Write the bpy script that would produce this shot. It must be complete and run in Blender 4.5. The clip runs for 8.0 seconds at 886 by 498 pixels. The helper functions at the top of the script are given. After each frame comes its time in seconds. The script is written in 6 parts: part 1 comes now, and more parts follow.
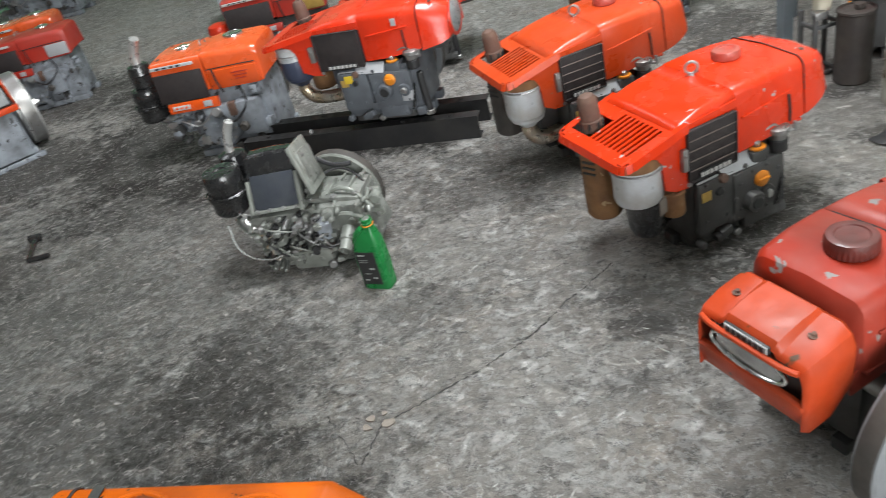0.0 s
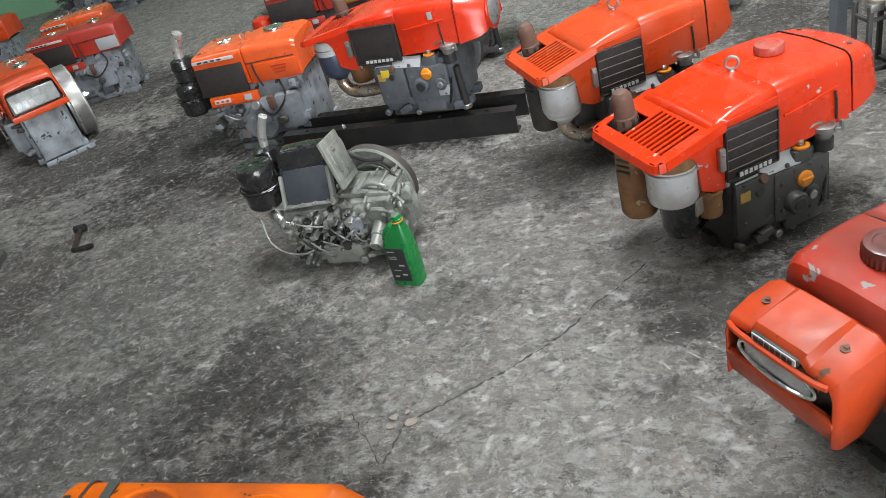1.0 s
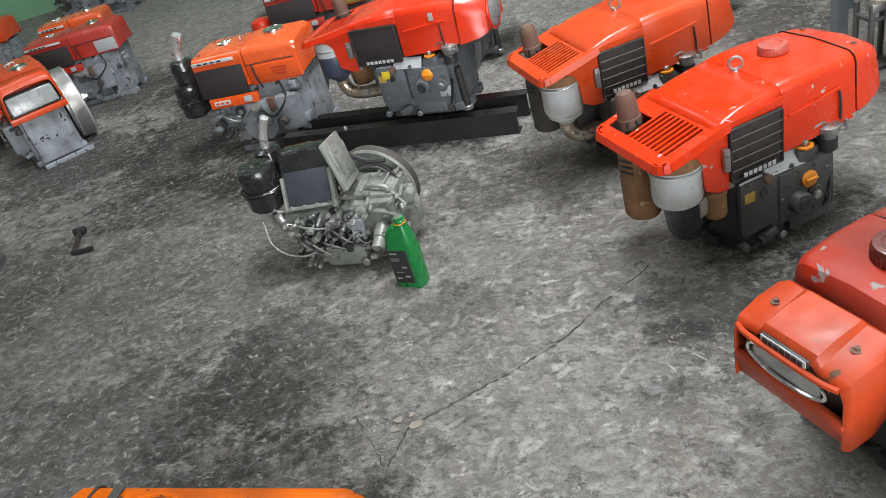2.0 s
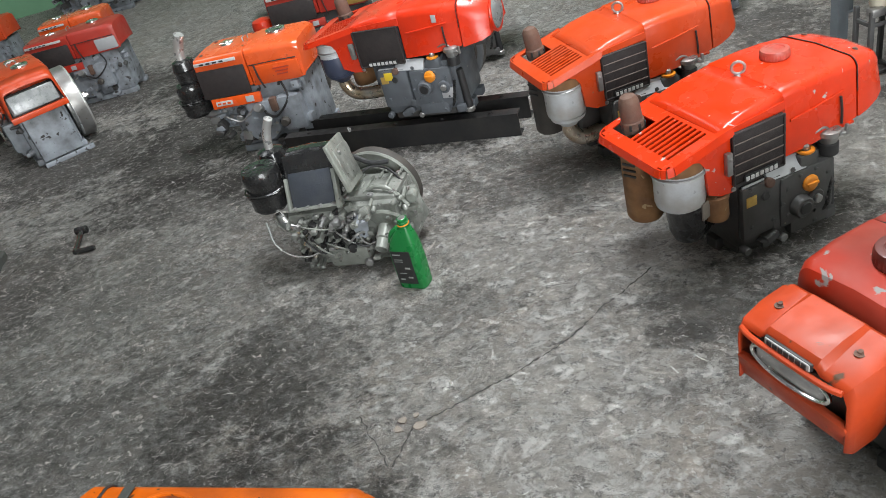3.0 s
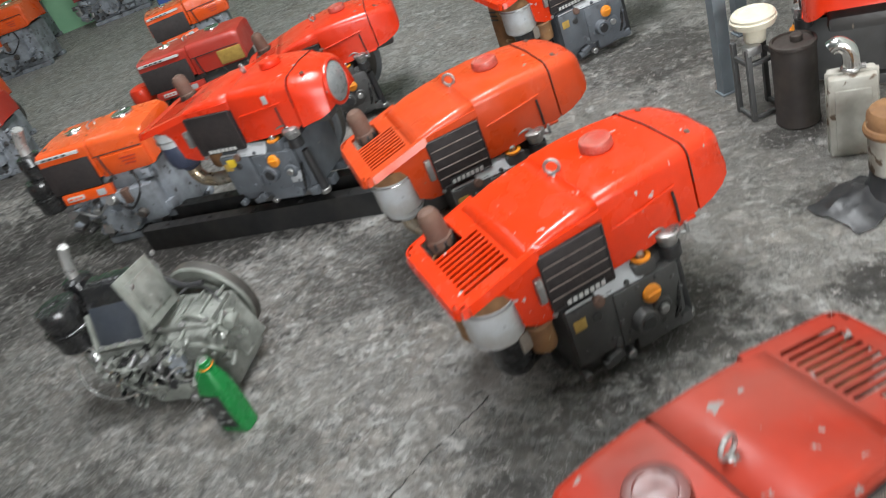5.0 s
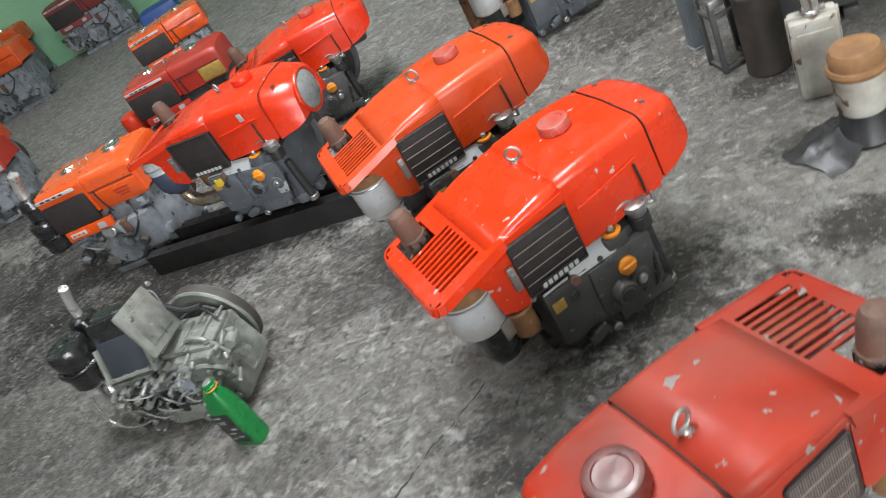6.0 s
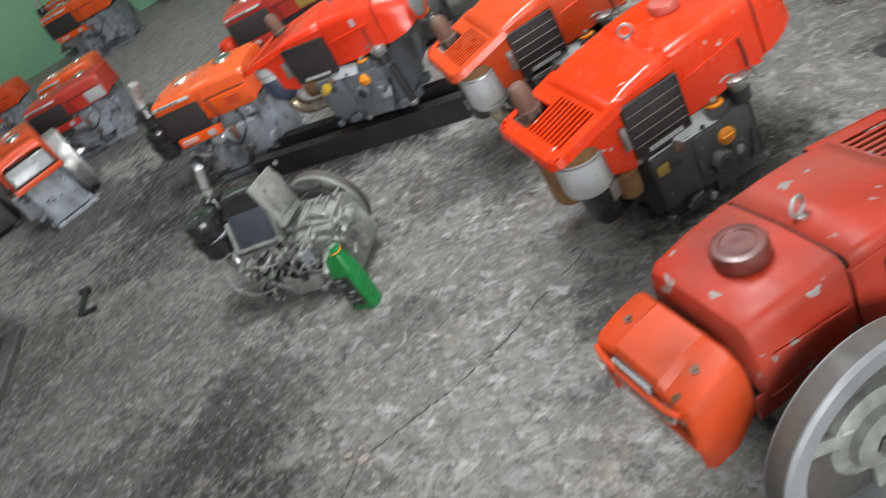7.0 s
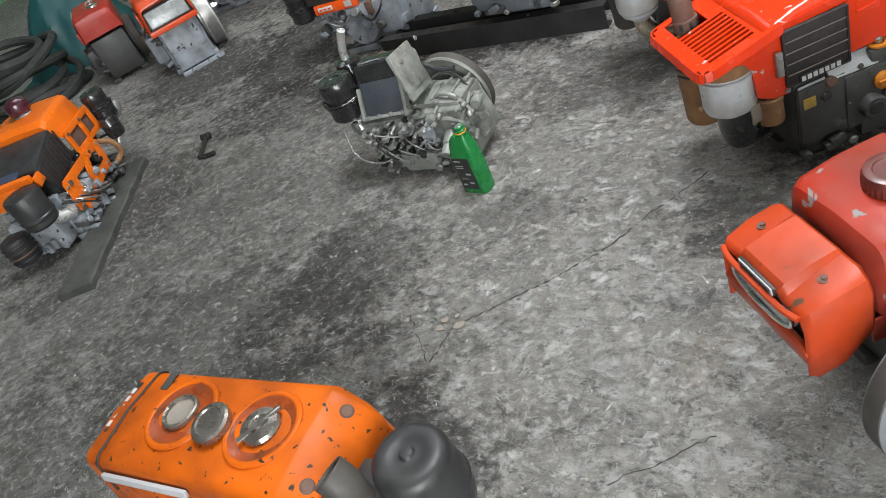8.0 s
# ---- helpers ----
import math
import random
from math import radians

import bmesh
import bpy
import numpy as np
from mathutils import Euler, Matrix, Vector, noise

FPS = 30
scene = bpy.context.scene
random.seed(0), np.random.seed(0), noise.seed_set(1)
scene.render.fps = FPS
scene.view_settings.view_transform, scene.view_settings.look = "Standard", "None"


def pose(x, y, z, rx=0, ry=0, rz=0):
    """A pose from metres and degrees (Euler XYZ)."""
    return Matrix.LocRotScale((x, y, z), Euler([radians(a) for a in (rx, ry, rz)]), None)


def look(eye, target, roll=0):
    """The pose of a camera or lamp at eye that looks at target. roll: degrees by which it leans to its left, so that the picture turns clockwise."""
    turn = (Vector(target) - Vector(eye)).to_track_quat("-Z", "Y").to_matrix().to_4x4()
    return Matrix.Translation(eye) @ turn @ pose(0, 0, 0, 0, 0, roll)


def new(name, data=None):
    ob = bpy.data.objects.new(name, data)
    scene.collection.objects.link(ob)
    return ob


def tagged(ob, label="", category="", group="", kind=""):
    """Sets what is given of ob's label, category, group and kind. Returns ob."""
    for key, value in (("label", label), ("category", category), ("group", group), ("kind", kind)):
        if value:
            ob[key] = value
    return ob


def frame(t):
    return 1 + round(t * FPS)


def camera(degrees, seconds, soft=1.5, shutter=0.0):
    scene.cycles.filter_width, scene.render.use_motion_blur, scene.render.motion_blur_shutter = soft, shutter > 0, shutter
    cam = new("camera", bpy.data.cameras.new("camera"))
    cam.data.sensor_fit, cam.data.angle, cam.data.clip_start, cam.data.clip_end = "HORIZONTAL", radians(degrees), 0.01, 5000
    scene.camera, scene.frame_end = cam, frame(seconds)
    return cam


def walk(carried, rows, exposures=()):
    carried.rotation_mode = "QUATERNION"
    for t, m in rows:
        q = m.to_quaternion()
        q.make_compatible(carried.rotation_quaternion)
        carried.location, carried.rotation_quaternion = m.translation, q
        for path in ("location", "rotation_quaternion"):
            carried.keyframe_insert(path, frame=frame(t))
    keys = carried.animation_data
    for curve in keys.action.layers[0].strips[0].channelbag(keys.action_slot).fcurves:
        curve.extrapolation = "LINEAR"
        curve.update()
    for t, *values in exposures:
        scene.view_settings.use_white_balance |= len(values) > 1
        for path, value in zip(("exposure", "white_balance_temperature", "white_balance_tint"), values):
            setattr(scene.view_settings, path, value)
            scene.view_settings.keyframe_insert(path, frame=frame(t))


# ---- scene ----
cam = camera(61.0, 8.0, 0.35, 0.5)
PATH = [
    (0, (0.36, 0.074, 1.367), (0.024, 1.72, 0.28), -15.3),
    (0.5, (0.366, 0.091, 1.352), (-0.095, 1.715, 0.28), -16.4),
    (1, (0.412, 0.109, 1.354), (-0.051, 1.731, 0.28), -16.8),
    (1.5, (0.401, 0.119, 1.351), (-0.059, 1.743, 0.278), -17.0),
    (3, (0.377, 0.105, 1.372), (-0.069, 1.73, 0.295), -16.4),
    (3.5, (0.354, 0.115, 1.376), (-0.102, 1.737, 0.298), -16.0),
    (4, (0.449, 0.192, 1.368), (-0.004, 1.816, 0.292), -15.6),
    (4.5, (0.713, 0.378, 1.346), (0.254, 2.006, 0.278), -19.1),
    (5, (0.885, 0.618, 1.344), (0.414, 2.231, 0.259), -22.5),
    (5.2, (0.921, 0.727, 1.342), (0.461, 2.339, 0.251), -22.4),
    (6.3, (1.026, 0.532, 1.365), (0.412, 2.089, 0.271), -34.9),
    (6.5, (0.993, 0.453, 1.373), (0.348, 2.004, 0.287), -35.5),
    (7, (0.834, 0.289, 1.353), (0.15, 1.808, 0.246), -32.5),
    (7.2, (0.778, 0.247, 1.366), (0.013, 1.712, 0.239), -30.8),
    (7.5, (0.725, 0.185, 1.372), (-0.157, 1.546, 0.201), -27.8),
    (8, (0.73, 0.139, 1.378), (-0.162, 1.485, 0.198), -27.1),
]
walk(cam, [(t, look(eye, target, roll)) for t, eye, target, roll in PATH])

# ---- world and light ----
world = bpy.data.worlds.new("sky")
scene.world = world
world.use_nodes = True
wn = world.node_tree.nodes
sky = wn.new("ShaderNodeTexSky")
sky.sky_type, sky.sun_disc, sky.sun_elevation, sky.sun_rotation = "NISHITA", False, radians(50), radians(140)
wn["Background"].inputs["Strength"].default_value = 0.1
world.node_tree.links.new(sky.outputs["Color"], wn["Background"].inputs["Color"])


def opening_light(x, y, z, sx, sy, watts, tx, ty, tz, colour=(0.95, 0.98, 1.0)):
    """Daylight that enters through an opening of the hall."""
    data = bpy.data.lights.new("daylight", "AREA")
    data.shape, data.size, data.size_y, data.energy, data.color = "RECTANGLE", sx, sy, watts, colour
    ob = new("daylight", data)
    ob.matrix_world = look((x, y, z), (tx, ty, tz))
    return ob


# roof lights in the ridge, and the wide open gate behind and beside the camera
opening_light(0.6, 2.6, 4.36, 1.1, 2.6, 305, 0.6, 2.6, 0)
opening_light(-3.4, 4.6, 4.36, 1.1, 2.6, 34, -3.4, 4.6, 0)
opening_light(2.6, -3.8, 1.75, 3.6, 2.9, 425, 1.4, 1.6, 0.2, (0.96, 0.985, 1.0))

# ---- materials ----


def material(name, base, rough=0.5, metal=0.0, second=None, amount=0.35, scale=6.0, wear=None, worn=0.0, wear_scale=30.0, bump=0.05, bump_scale=120.0, coat=0.0, dust_sheen=0.0, vary=0.0):
    """A surface with broad stains, fine grain and optional chipped wear, in object coordinates."""
    m = bpy.data.materials.new(name)
    m.use_nodes = True
    n, link = m.node_tree.nodes, m.node_tree.links.new
    b = n["Principled BSDF"]
    co = n.new("ShaderNodeTexCoord").outputs["Object"]

    def noise_of(s, detail=4.0, lo=0.4, hi=0.6, distort=0.0):
        t = n.new("ShaderNodeTexNoise")
        t.inputs["Scale"].default_value, t.inputs["Detail"].default_value, t.inputs["Distortion"].default_value = s, detail, distort
        link(co, t.inputs["Vector"])
        r = n.new("ShaderNodeMapRange")
        r.inputs["From Min"].default_value, r.inputs["From Max"].default_value = lo, hi
        link(t.outputs["Fac"], r.inputs["Value"])
        return r.outputs["Result"]

    def mixed(fac, a, c, weight=1.0):
        x = n.new("ShaderNodeMix")
        x.data_type = "RGBA"
        if weight < 1.0:
            w = n.new("ShaderNodeMath")
            w.operation = "MULTIPLY"
            w.inputs[1].default_value = weight
            link(fac, w.inputs[0])
            fac = w.outputs[0]
        link(fac, x.inputs["Factor"])
        for value, socket in ((a, x.inputs["A"]), (c, x.inputs["B"])):
            if isinstance(value, tuple):
                socket.default_value = (*value, 1)
            else:
                link(value, socket)
        return x.outputs["Result"]

    second = second or tuple(v * 0.6 for v in base)
    colour = mixed(noise_of(scale, 5.0, 0.35, 0.7), base, second, amount)
    colour = mixed(noise_of(scale * 11, 3.0, 0.35, 0.75), colour, tuple(v * 0.7 for v in base), 0.25)
    if dust_sheen:
        colour = mixed(noise_of(scale * 0.7, 6.0, 0.38, 0.66, 0.6), colour, (0.42, 0.36, 0.3), dust_sheen)
    if worn:
        mask = noise_of(wear_scale, 6.0, 0.74 - 0.2 * worn, 0.77 - 0.2 * worn, 0.4)
        colour = mixed(mask, colour, wear or (0.25, 0.24, 0.23))
    if vary:
        info = n.new("ShaderNodeObjectInfo")
        hsv = n.new("ShaderNodeHueSaturation")
        rng = n.new("ShaderNodeMapRange")
        rng.inputs["To Min"].default_value, rng.inputs["To Max"].default_value = 1 - vary, 1 + vary
        link(info.outputs["Random"], rng.inputs["Value"])
        link(rng.outputs["Result"], hsv.inputs["Value"])
        link(colour, hsv.inputs["Color"])
        colour = hsv.outputs["Color"]
    link(colour, b.inputs["Base Color"])
    r = n.new("ShaderNodeMapRange")
    r.inputs["To Min"].default_value, r.inputs["To Max"].default_value = max(0.05, rough - 0.12), min(1.0, rough + 0.18)
    link(noise_of(scale * 2.3, 6.0, 0.3, 0.7), r.inputs["Value"])
    link(r.outputs["Result"], b.inputs["Roughness"])
    b.inputs["Metallic"].default_value = metal
    b.inputs["Coat Weight"].default_value = coat
    if "faded" in name or "nose" in name or "amber" in name:
        b.inputs["Specular IOR Level"].default_value = 0.14 if "amber" in name else 0.26
    b.inputs["Coat Roughness"].default_value = 0.12
    if bump:
        t = n.new("ShaderNodeTexNoise")
        t.inputs["Scale"].default_value, t.inputs["Detail"].default_value = bump_scale, 3.0
        link(co, t.inputs["Vector"])
        p = n.new("ShaderNodeBump")
        p.inputs["Strength"].default_value, p.inputs["Distance"].default_value = bump, 0.004
        link(t.outputs["Fac"], p.inputs["Height"])
        if "enamel" in name or "faded" in name or "nose" in name:
            # shallow dents of hand-worn sheet metal
            t2 = n.new("ShaderNodeTexNoise")
            t2.inputs["Scale"].default_value, t2.inputs["Detail"].default_value = 9.0, 2.5
            link(co, t2.inputs["Vector"])
            p2 = n.new("ShaderNodeBump")
            p2.inputs["Strength"].default_value, p2.inputs["Distance"].default_value = 0.35, 0.012
            link(t2.outputs["Fac"], p2.inputs["Height"])
            link(p2.outputs["Normal"], p.inputs["Normal"])
        link(p.outputs["Normal"], b.inputs["Normal"])
    return m


PRIMER = (0.30, 0.30, 0.31)
paint_vermilion = material("vermilion_enamel", (0.68, 0.034, 0.003), 0.2, 0, (0.54, 0.030, 0.003), 0.6, 5, (0.42, 0.38, 0.36), 0.34, 34, 0.03, 60, 0.1, 0.02)
paint_orange_red = material("orange_red_enamel", (0.60, 0.056, 0.006), 0.32, 0, (0.44, 0.042, 0.006), 0.7, 5, (0.3, 0.2, 0.15), 0.12, 30, 0.03, 60, 0.15, 0.06)
paint_red = material("bright_red_enamel", (0.68, 0.030, 0.004), 0.3, 0, (0.50, 0.026, 0.006), 0.6, 5, PRIMER, 0.12, 30, 0.03, 60, 0.1, 0.05)
paint_faded = material("faded_red_paint", (0.36, 0.022, 0.006), 0.44, 0, (0.16, 0.032, 0.022), 0.95, 4.5, (0.22, 0.20, 0.19), 0.47, 24, 0.05, 80, 0.0, 0.10)
paint_nose = material("orange_nose_paint", (0.50, 0.050, 0.008), 0.4, 0, (0.28, 0.036, 0.010), 0.9, 7, (0.09, 0.05, 0.03), 0.40, 20, 0.04, 80, 0.0, 0.03)
# more dust tone here, which also paints in the hood top's pale reflection
paint_orange = material("orange_enamel", (0.74, 0.085, 0.008), 0.2, 0, (0.60, 0.085, 0.014), 0.6, 5, (0.05, 0.04, 0.03), 0.2, 34, 0.04, 80, 0.25, 0.12)
paint_amber = material("amber_orange_enamel", (0.62, 0.115, 0.004), 0.42, 0, (0.22, 0.045, 0.008), 0.9, 8, (0.03, 0.022, 0.015), 0.52, 62, 0.04, 80, 0.0, 0.0)
paint_tangerine = material("tangerine_enamel", (0.74, 0.145, 0.005), 0.3, 0, (0.58, 0.10, 0.006), 0.6, 5, (0.05, 0.035, 0.02), 0.16, 45, 0.04, 80, 0.1, 0.0)
paint_crimson = material("crimson_enamel", (0.42, 0.024, 0.012), 0.4, 0, (0.24, 0.022, 0.014), 0.6, 5, PRIMER, 0.08, 30, 0.04, 80, 0.1, 0.08)
paint_maroon = material("dull_maroon_paint", (0.22, 0.04, 0.035), 0.5, 0, None, 0.5, 5, PRIMER, 0.1, 30)
iron_dark = material("dark_grey_crankcase_paint", (0.088, 0.088, 0.088), 0.45, 0.1, (0.040, 0.036, 0.032), 0.8, 7, (0.20, 0.17, 0.14), 0.2, 30, 0.2, 90)
iron_grey = material("blue_grey_crankcase_paint", (0.13, 0.145, 0.165), 0.5, 0.1, (0.05, 0.05, 0.052), 0.7, 9, (0.3, 0.28, 0.25), 0.12, 40, 0.15, 90)
iron_pale = material("pale_grey_cast_housing", (0.33, 0.36, 0.40), 0.45, 0.1, (0.09, 0.09, 0.092), 0.9, 13, (0.035, 0.032, 0.03), 0.55, 30, 0.2, 90)
iron_green = material("grey_green_crankcase", (0.28, 0.29, 0.265), 0.34, 0.2, (0.065, 0.067, 0.06), 0.75, 18, (0.38, 0.39, 0.36), 0.3, 45, 0.25, 90)
iron_greenlight = material("grey_green_cover_plate", (0.29, 0.305, 0.275), 0.38, 0.15, (0.11, 0.115, 0.10), 0.7, 15, (0.04, 0.04, 0.036), 0.3, 40, 0.15, 90)
steel = material("worn_steel", (0.42, 0.42, 0.42), 0.38, 0.8, (0.25, 0.23, 0.2), 0.6, 14, (0.2, 0.1, 0.05), 0.1, 30, 0.08, 140)
chrome = material("chrome_pipe", (0.86, 0.86, 0.85), 0.14, 1.0, (0.66, 0.64, 0.6), 0.5, 14, None, 0, 30, 0.02)
outlet_silver = material("dull_bright_outlet_steel", (0.72, 0.72, 0.71), 0.32, 0.7, (0.5, 0.49, 0.46), 0.6, 18, None, 0, 30, 0.04)
cap_steel_oily = material("oily_cap_steel", (0.36, 0.34, 0.31), 0.25, 0.85, (0.14, 0.11, 0.085), 0.8, 20, (0.05, 0.04, 0.03), 0.3, 40, 0.05)
well_brown = material("brown_orange_well", (0.34, 0.055, 0.006), 0.3, 0, (0.08, 0.03, 0.015), 0.85, 22, None, 0, 30, 0.05)
brass = material("heat_stained_steel_pipe", (0.55, 0.42, 0.28), 0.28, 0.9, (0.6, 0.57, 0.52), 0.9, 16, None, 0, 30, 0.03)
wheel_grey = material("flywheel_grey_paint", (0.22, 0.23, 0.24), 0.5, 0.2, (0.11, 0.115, 0.125), 0.8, 7, (0.4, 0.4, 0.4), 0.12, 30, 0.12, 90)
wheel_dark = material("dark_flywheel_web", (0.06, 0.055, 0.05), 0.6, 0.2, (0.12, 0.10, 0.085), 0.7, 9, None, 0, 30, 0.2, 90)
rust = material("rusty_muffler_steel", (0.30, 0.155, 0.065), 0.75, 0.1, (0.13, 0.06, 0.03), 0.8, 18, (0.42, 0.30, 0.17), 0.25, 40, 0.3, 160)
rust_dark = material("rusty_exhaust_stub", (0.15, 0.085, 0.06), 0.7, 0.2, (0.10, 0.06, 0.05), 0.8, 30, None, 0, 30, 0.3, 160)
can_silver = material("silver_air_cleaner_paint", (0.58, 0.60, 0.62), 0.38, 0.15, (0.33, 0.28, 0.22), 0.7, 16, (0.32, 0.17, 0.07), 0.3, 22, 0.08, 90)
can_navy = material("dark_navy_band", (0.05, 0.06, 0.10), 0.4, 0.1)
black_paint = material("glossy_black_paint", (0.014, 0.014, 0.015), 0.2, 0.0, (0.028, 0.027, 0.025), 0.6, 20, None, 0, 30, 0.2, 45, 0.4)
black_plastic = material("black_plastic", (0.020, 0.020, 0.022), 0.42, 0.0, (0.045, 0.043, 0.04), 0.5, 14, None, 0, 30, 0.08, 90)
rail_black = material("oily_black_channel_steel", (0.018, 0.018, 0.019), 0.55, 0.2, (0.04, 0.037, 0.034), 0.7, 9, None, 0, 30, 0.2, 60)
screen_black = material("black_radiator_screen", (0.022, 0.017, 0.017), 0.6, 0.0, (0.035, 0.026, 0.025), 0.6, 20, None, 0, 30, 0.4, 500)
wire_metal = material("screen_wire", (0.24, 0.19, 0.17), 0.45, 0.5)
radiator_blue = material("radiator_core", (0.035, 0.042, 0.055), 0.5, 0.3, (0.06, 0.065, 0.07), 0.5, 20, None, 0, 30, 0.5, 600)
cap_plastic = material("worn_red_plastic_cap", (0.46, 0.05, 0.03), 0.4, 0, (0.34, 0.11, 0.085), 0.8, 22, None, 0, 30, 0.05, 90, 0.1, 0.1)
cap_brown = material("brown_red_plastic_cap", (0.075, 0.018, 0.014), 0.4, 0, (0.21, 0.042, 0.032), 0.6, 22, None, 0, 30, 0.05, 90, 0.2, 0.0)
cap_yellow = material("orange_yellow_plastic", (0.80, 0.27, 0.015), 0.4, 0, (0.5, 0.17, 0.02), 0.6, 40)
sticker_yellow = material("yellow_sticker", (0.75, 0.52, 0.03), 0.5)
sticker_white = material("pale_metal_plate", (0.46, 0.47, 0.49), 0.4, 0.2, (0.4, 0.4, 0.4), 0.4, 40)
sticker_dark = material("dark_name_plate", (0.025, 0.025, 0.025), 0.4)
print_dim = material("dim_label_print", (0.30, 0.32, 0.30), 0.5)
sticker_gold = material("gold_label_foil", (0.55, 0.36, 0.09), 0.45, 0.3, (0.35, 0.2, 0.05), 0.6, 40)
letter_pale = material("pale_lettering", (0.55, 0.55, 0.54), 0.45)
lamp_glass = material("headlamp_lens", (0.22, 0.23, 0.235), 0.3, 0.1, (0.36, 0.375, 0.375), 0.6, 30, None, 0, 30, 0.15, 160, 0.5)
lamp_smoked = material("smoked_headlamp_lens", (0.30, 0.295, 0.285), 0.1, 0.5, (0.6, 0.6, 0.58), 0.7, 18, None, 0, 30, 0.1, 120, 0.5)
lamp_dark = material("headlamp_reflector_shade", (0.035, 0.03, 0.028), 0.3, 0.3)
purple_cap = material("dark_purple_plastic", (0.055, 0.012, 0.022), 0.22, 0, None, 0.3, 20, None, 0, 30, 0.02, 90, 0.4)
green_plastic = material("green_plastic", (0.010, 0.185, 0.042), 0.28, 0, (0.007, 0.12, 0.028), 0.5, 14, None, 0, 30, 0.03, 60, 0.15)
white_filter = material("yellowed_white_plastic", (0.68, 0.64, 0.52), 0.5, 0, (0.5, 0.44, 0.32), 0.6, 16, (0.3, 0.2, 0.12), 0.12, 30)
tank_dirty = material("dirty_white_tank_paint", (0.50, 0.49, 0.44), 0.55, 0, (0.24, 0.2, 0.155), 0.95, 12, (0.10, 0.065, 0.04), 0.7, 14)
drum_dark = material("dark_brown_drum", (0.030, 0.024, 0.022), 0.6, 0.1, (0.06, 0.045, 0.035), 0.7, 12)
post_paint = material("grey_blue_post_paint", (0.16, 0.19, 0.21), 0.5, 0, (0.1, 0.11, 0.12), 0.6, 8)
tarp_teal = material("teal_tarpaulin", (0.010, 0.075, 0.078), 0.5, 0, (0.01, 0.07, 0.075), 0.6, 6, None, 0, 30, 0.3, 25)
hose_rubber = material("dusty_black_rubber", (0.03, 0.032, 0.03), 0.7, 0, (0.06, 0.062, 0.055), 0.6, 14)
blue_cover = material("blue_plastic_cover", (0.03, 0.08, 0.30), 0.5)
plate_rubber = material("oily_timber", (0.038, 0.040, 0.036), 0.75, 0, (0.085, 0.086, 0.076), 0.8, 11, None, 0, 30, 0.3, 40)
wall_green = material("green_wall_paint", (0.25, 0.50, 0.30), 0.7, 0, (0.18, 0.38, 0.23), 0.6, 1.4, (0.3, 0.32, 0.27), 0.12, 6, 0.1, 40)
wall_pale = material("pale_grey_green_wall_plaster", (0.52, 0.55, 0.51), 0.8, 0, (0.2, 0.24, 0.2), 0.6, 1.8, None, 0, 30, 0.15, 40)
roof_sheet = material("grey_roof_sheet", (0.50, 0.51, 0.52), 0.6, 0.2, None, 0.5, 2)
crack_dark = material("dark_crack", (0.055, 0.052, 0.048), 0.9)
spall_brown = material("brown_concrete_flake", (0.26, 0.225, 0.19), 0.9, 0, (0.16, 0.14, 0.12), 0.6, 40)
scratch_pale = material("pale_scratch", (0.46, 0.45, 0.42), 0.9)
chip_stone = material("concrete_chips", (0.34, 0.33, 0.30), 0.9, 0, (0.2, 0.19, 0.17), 0.6, 30)


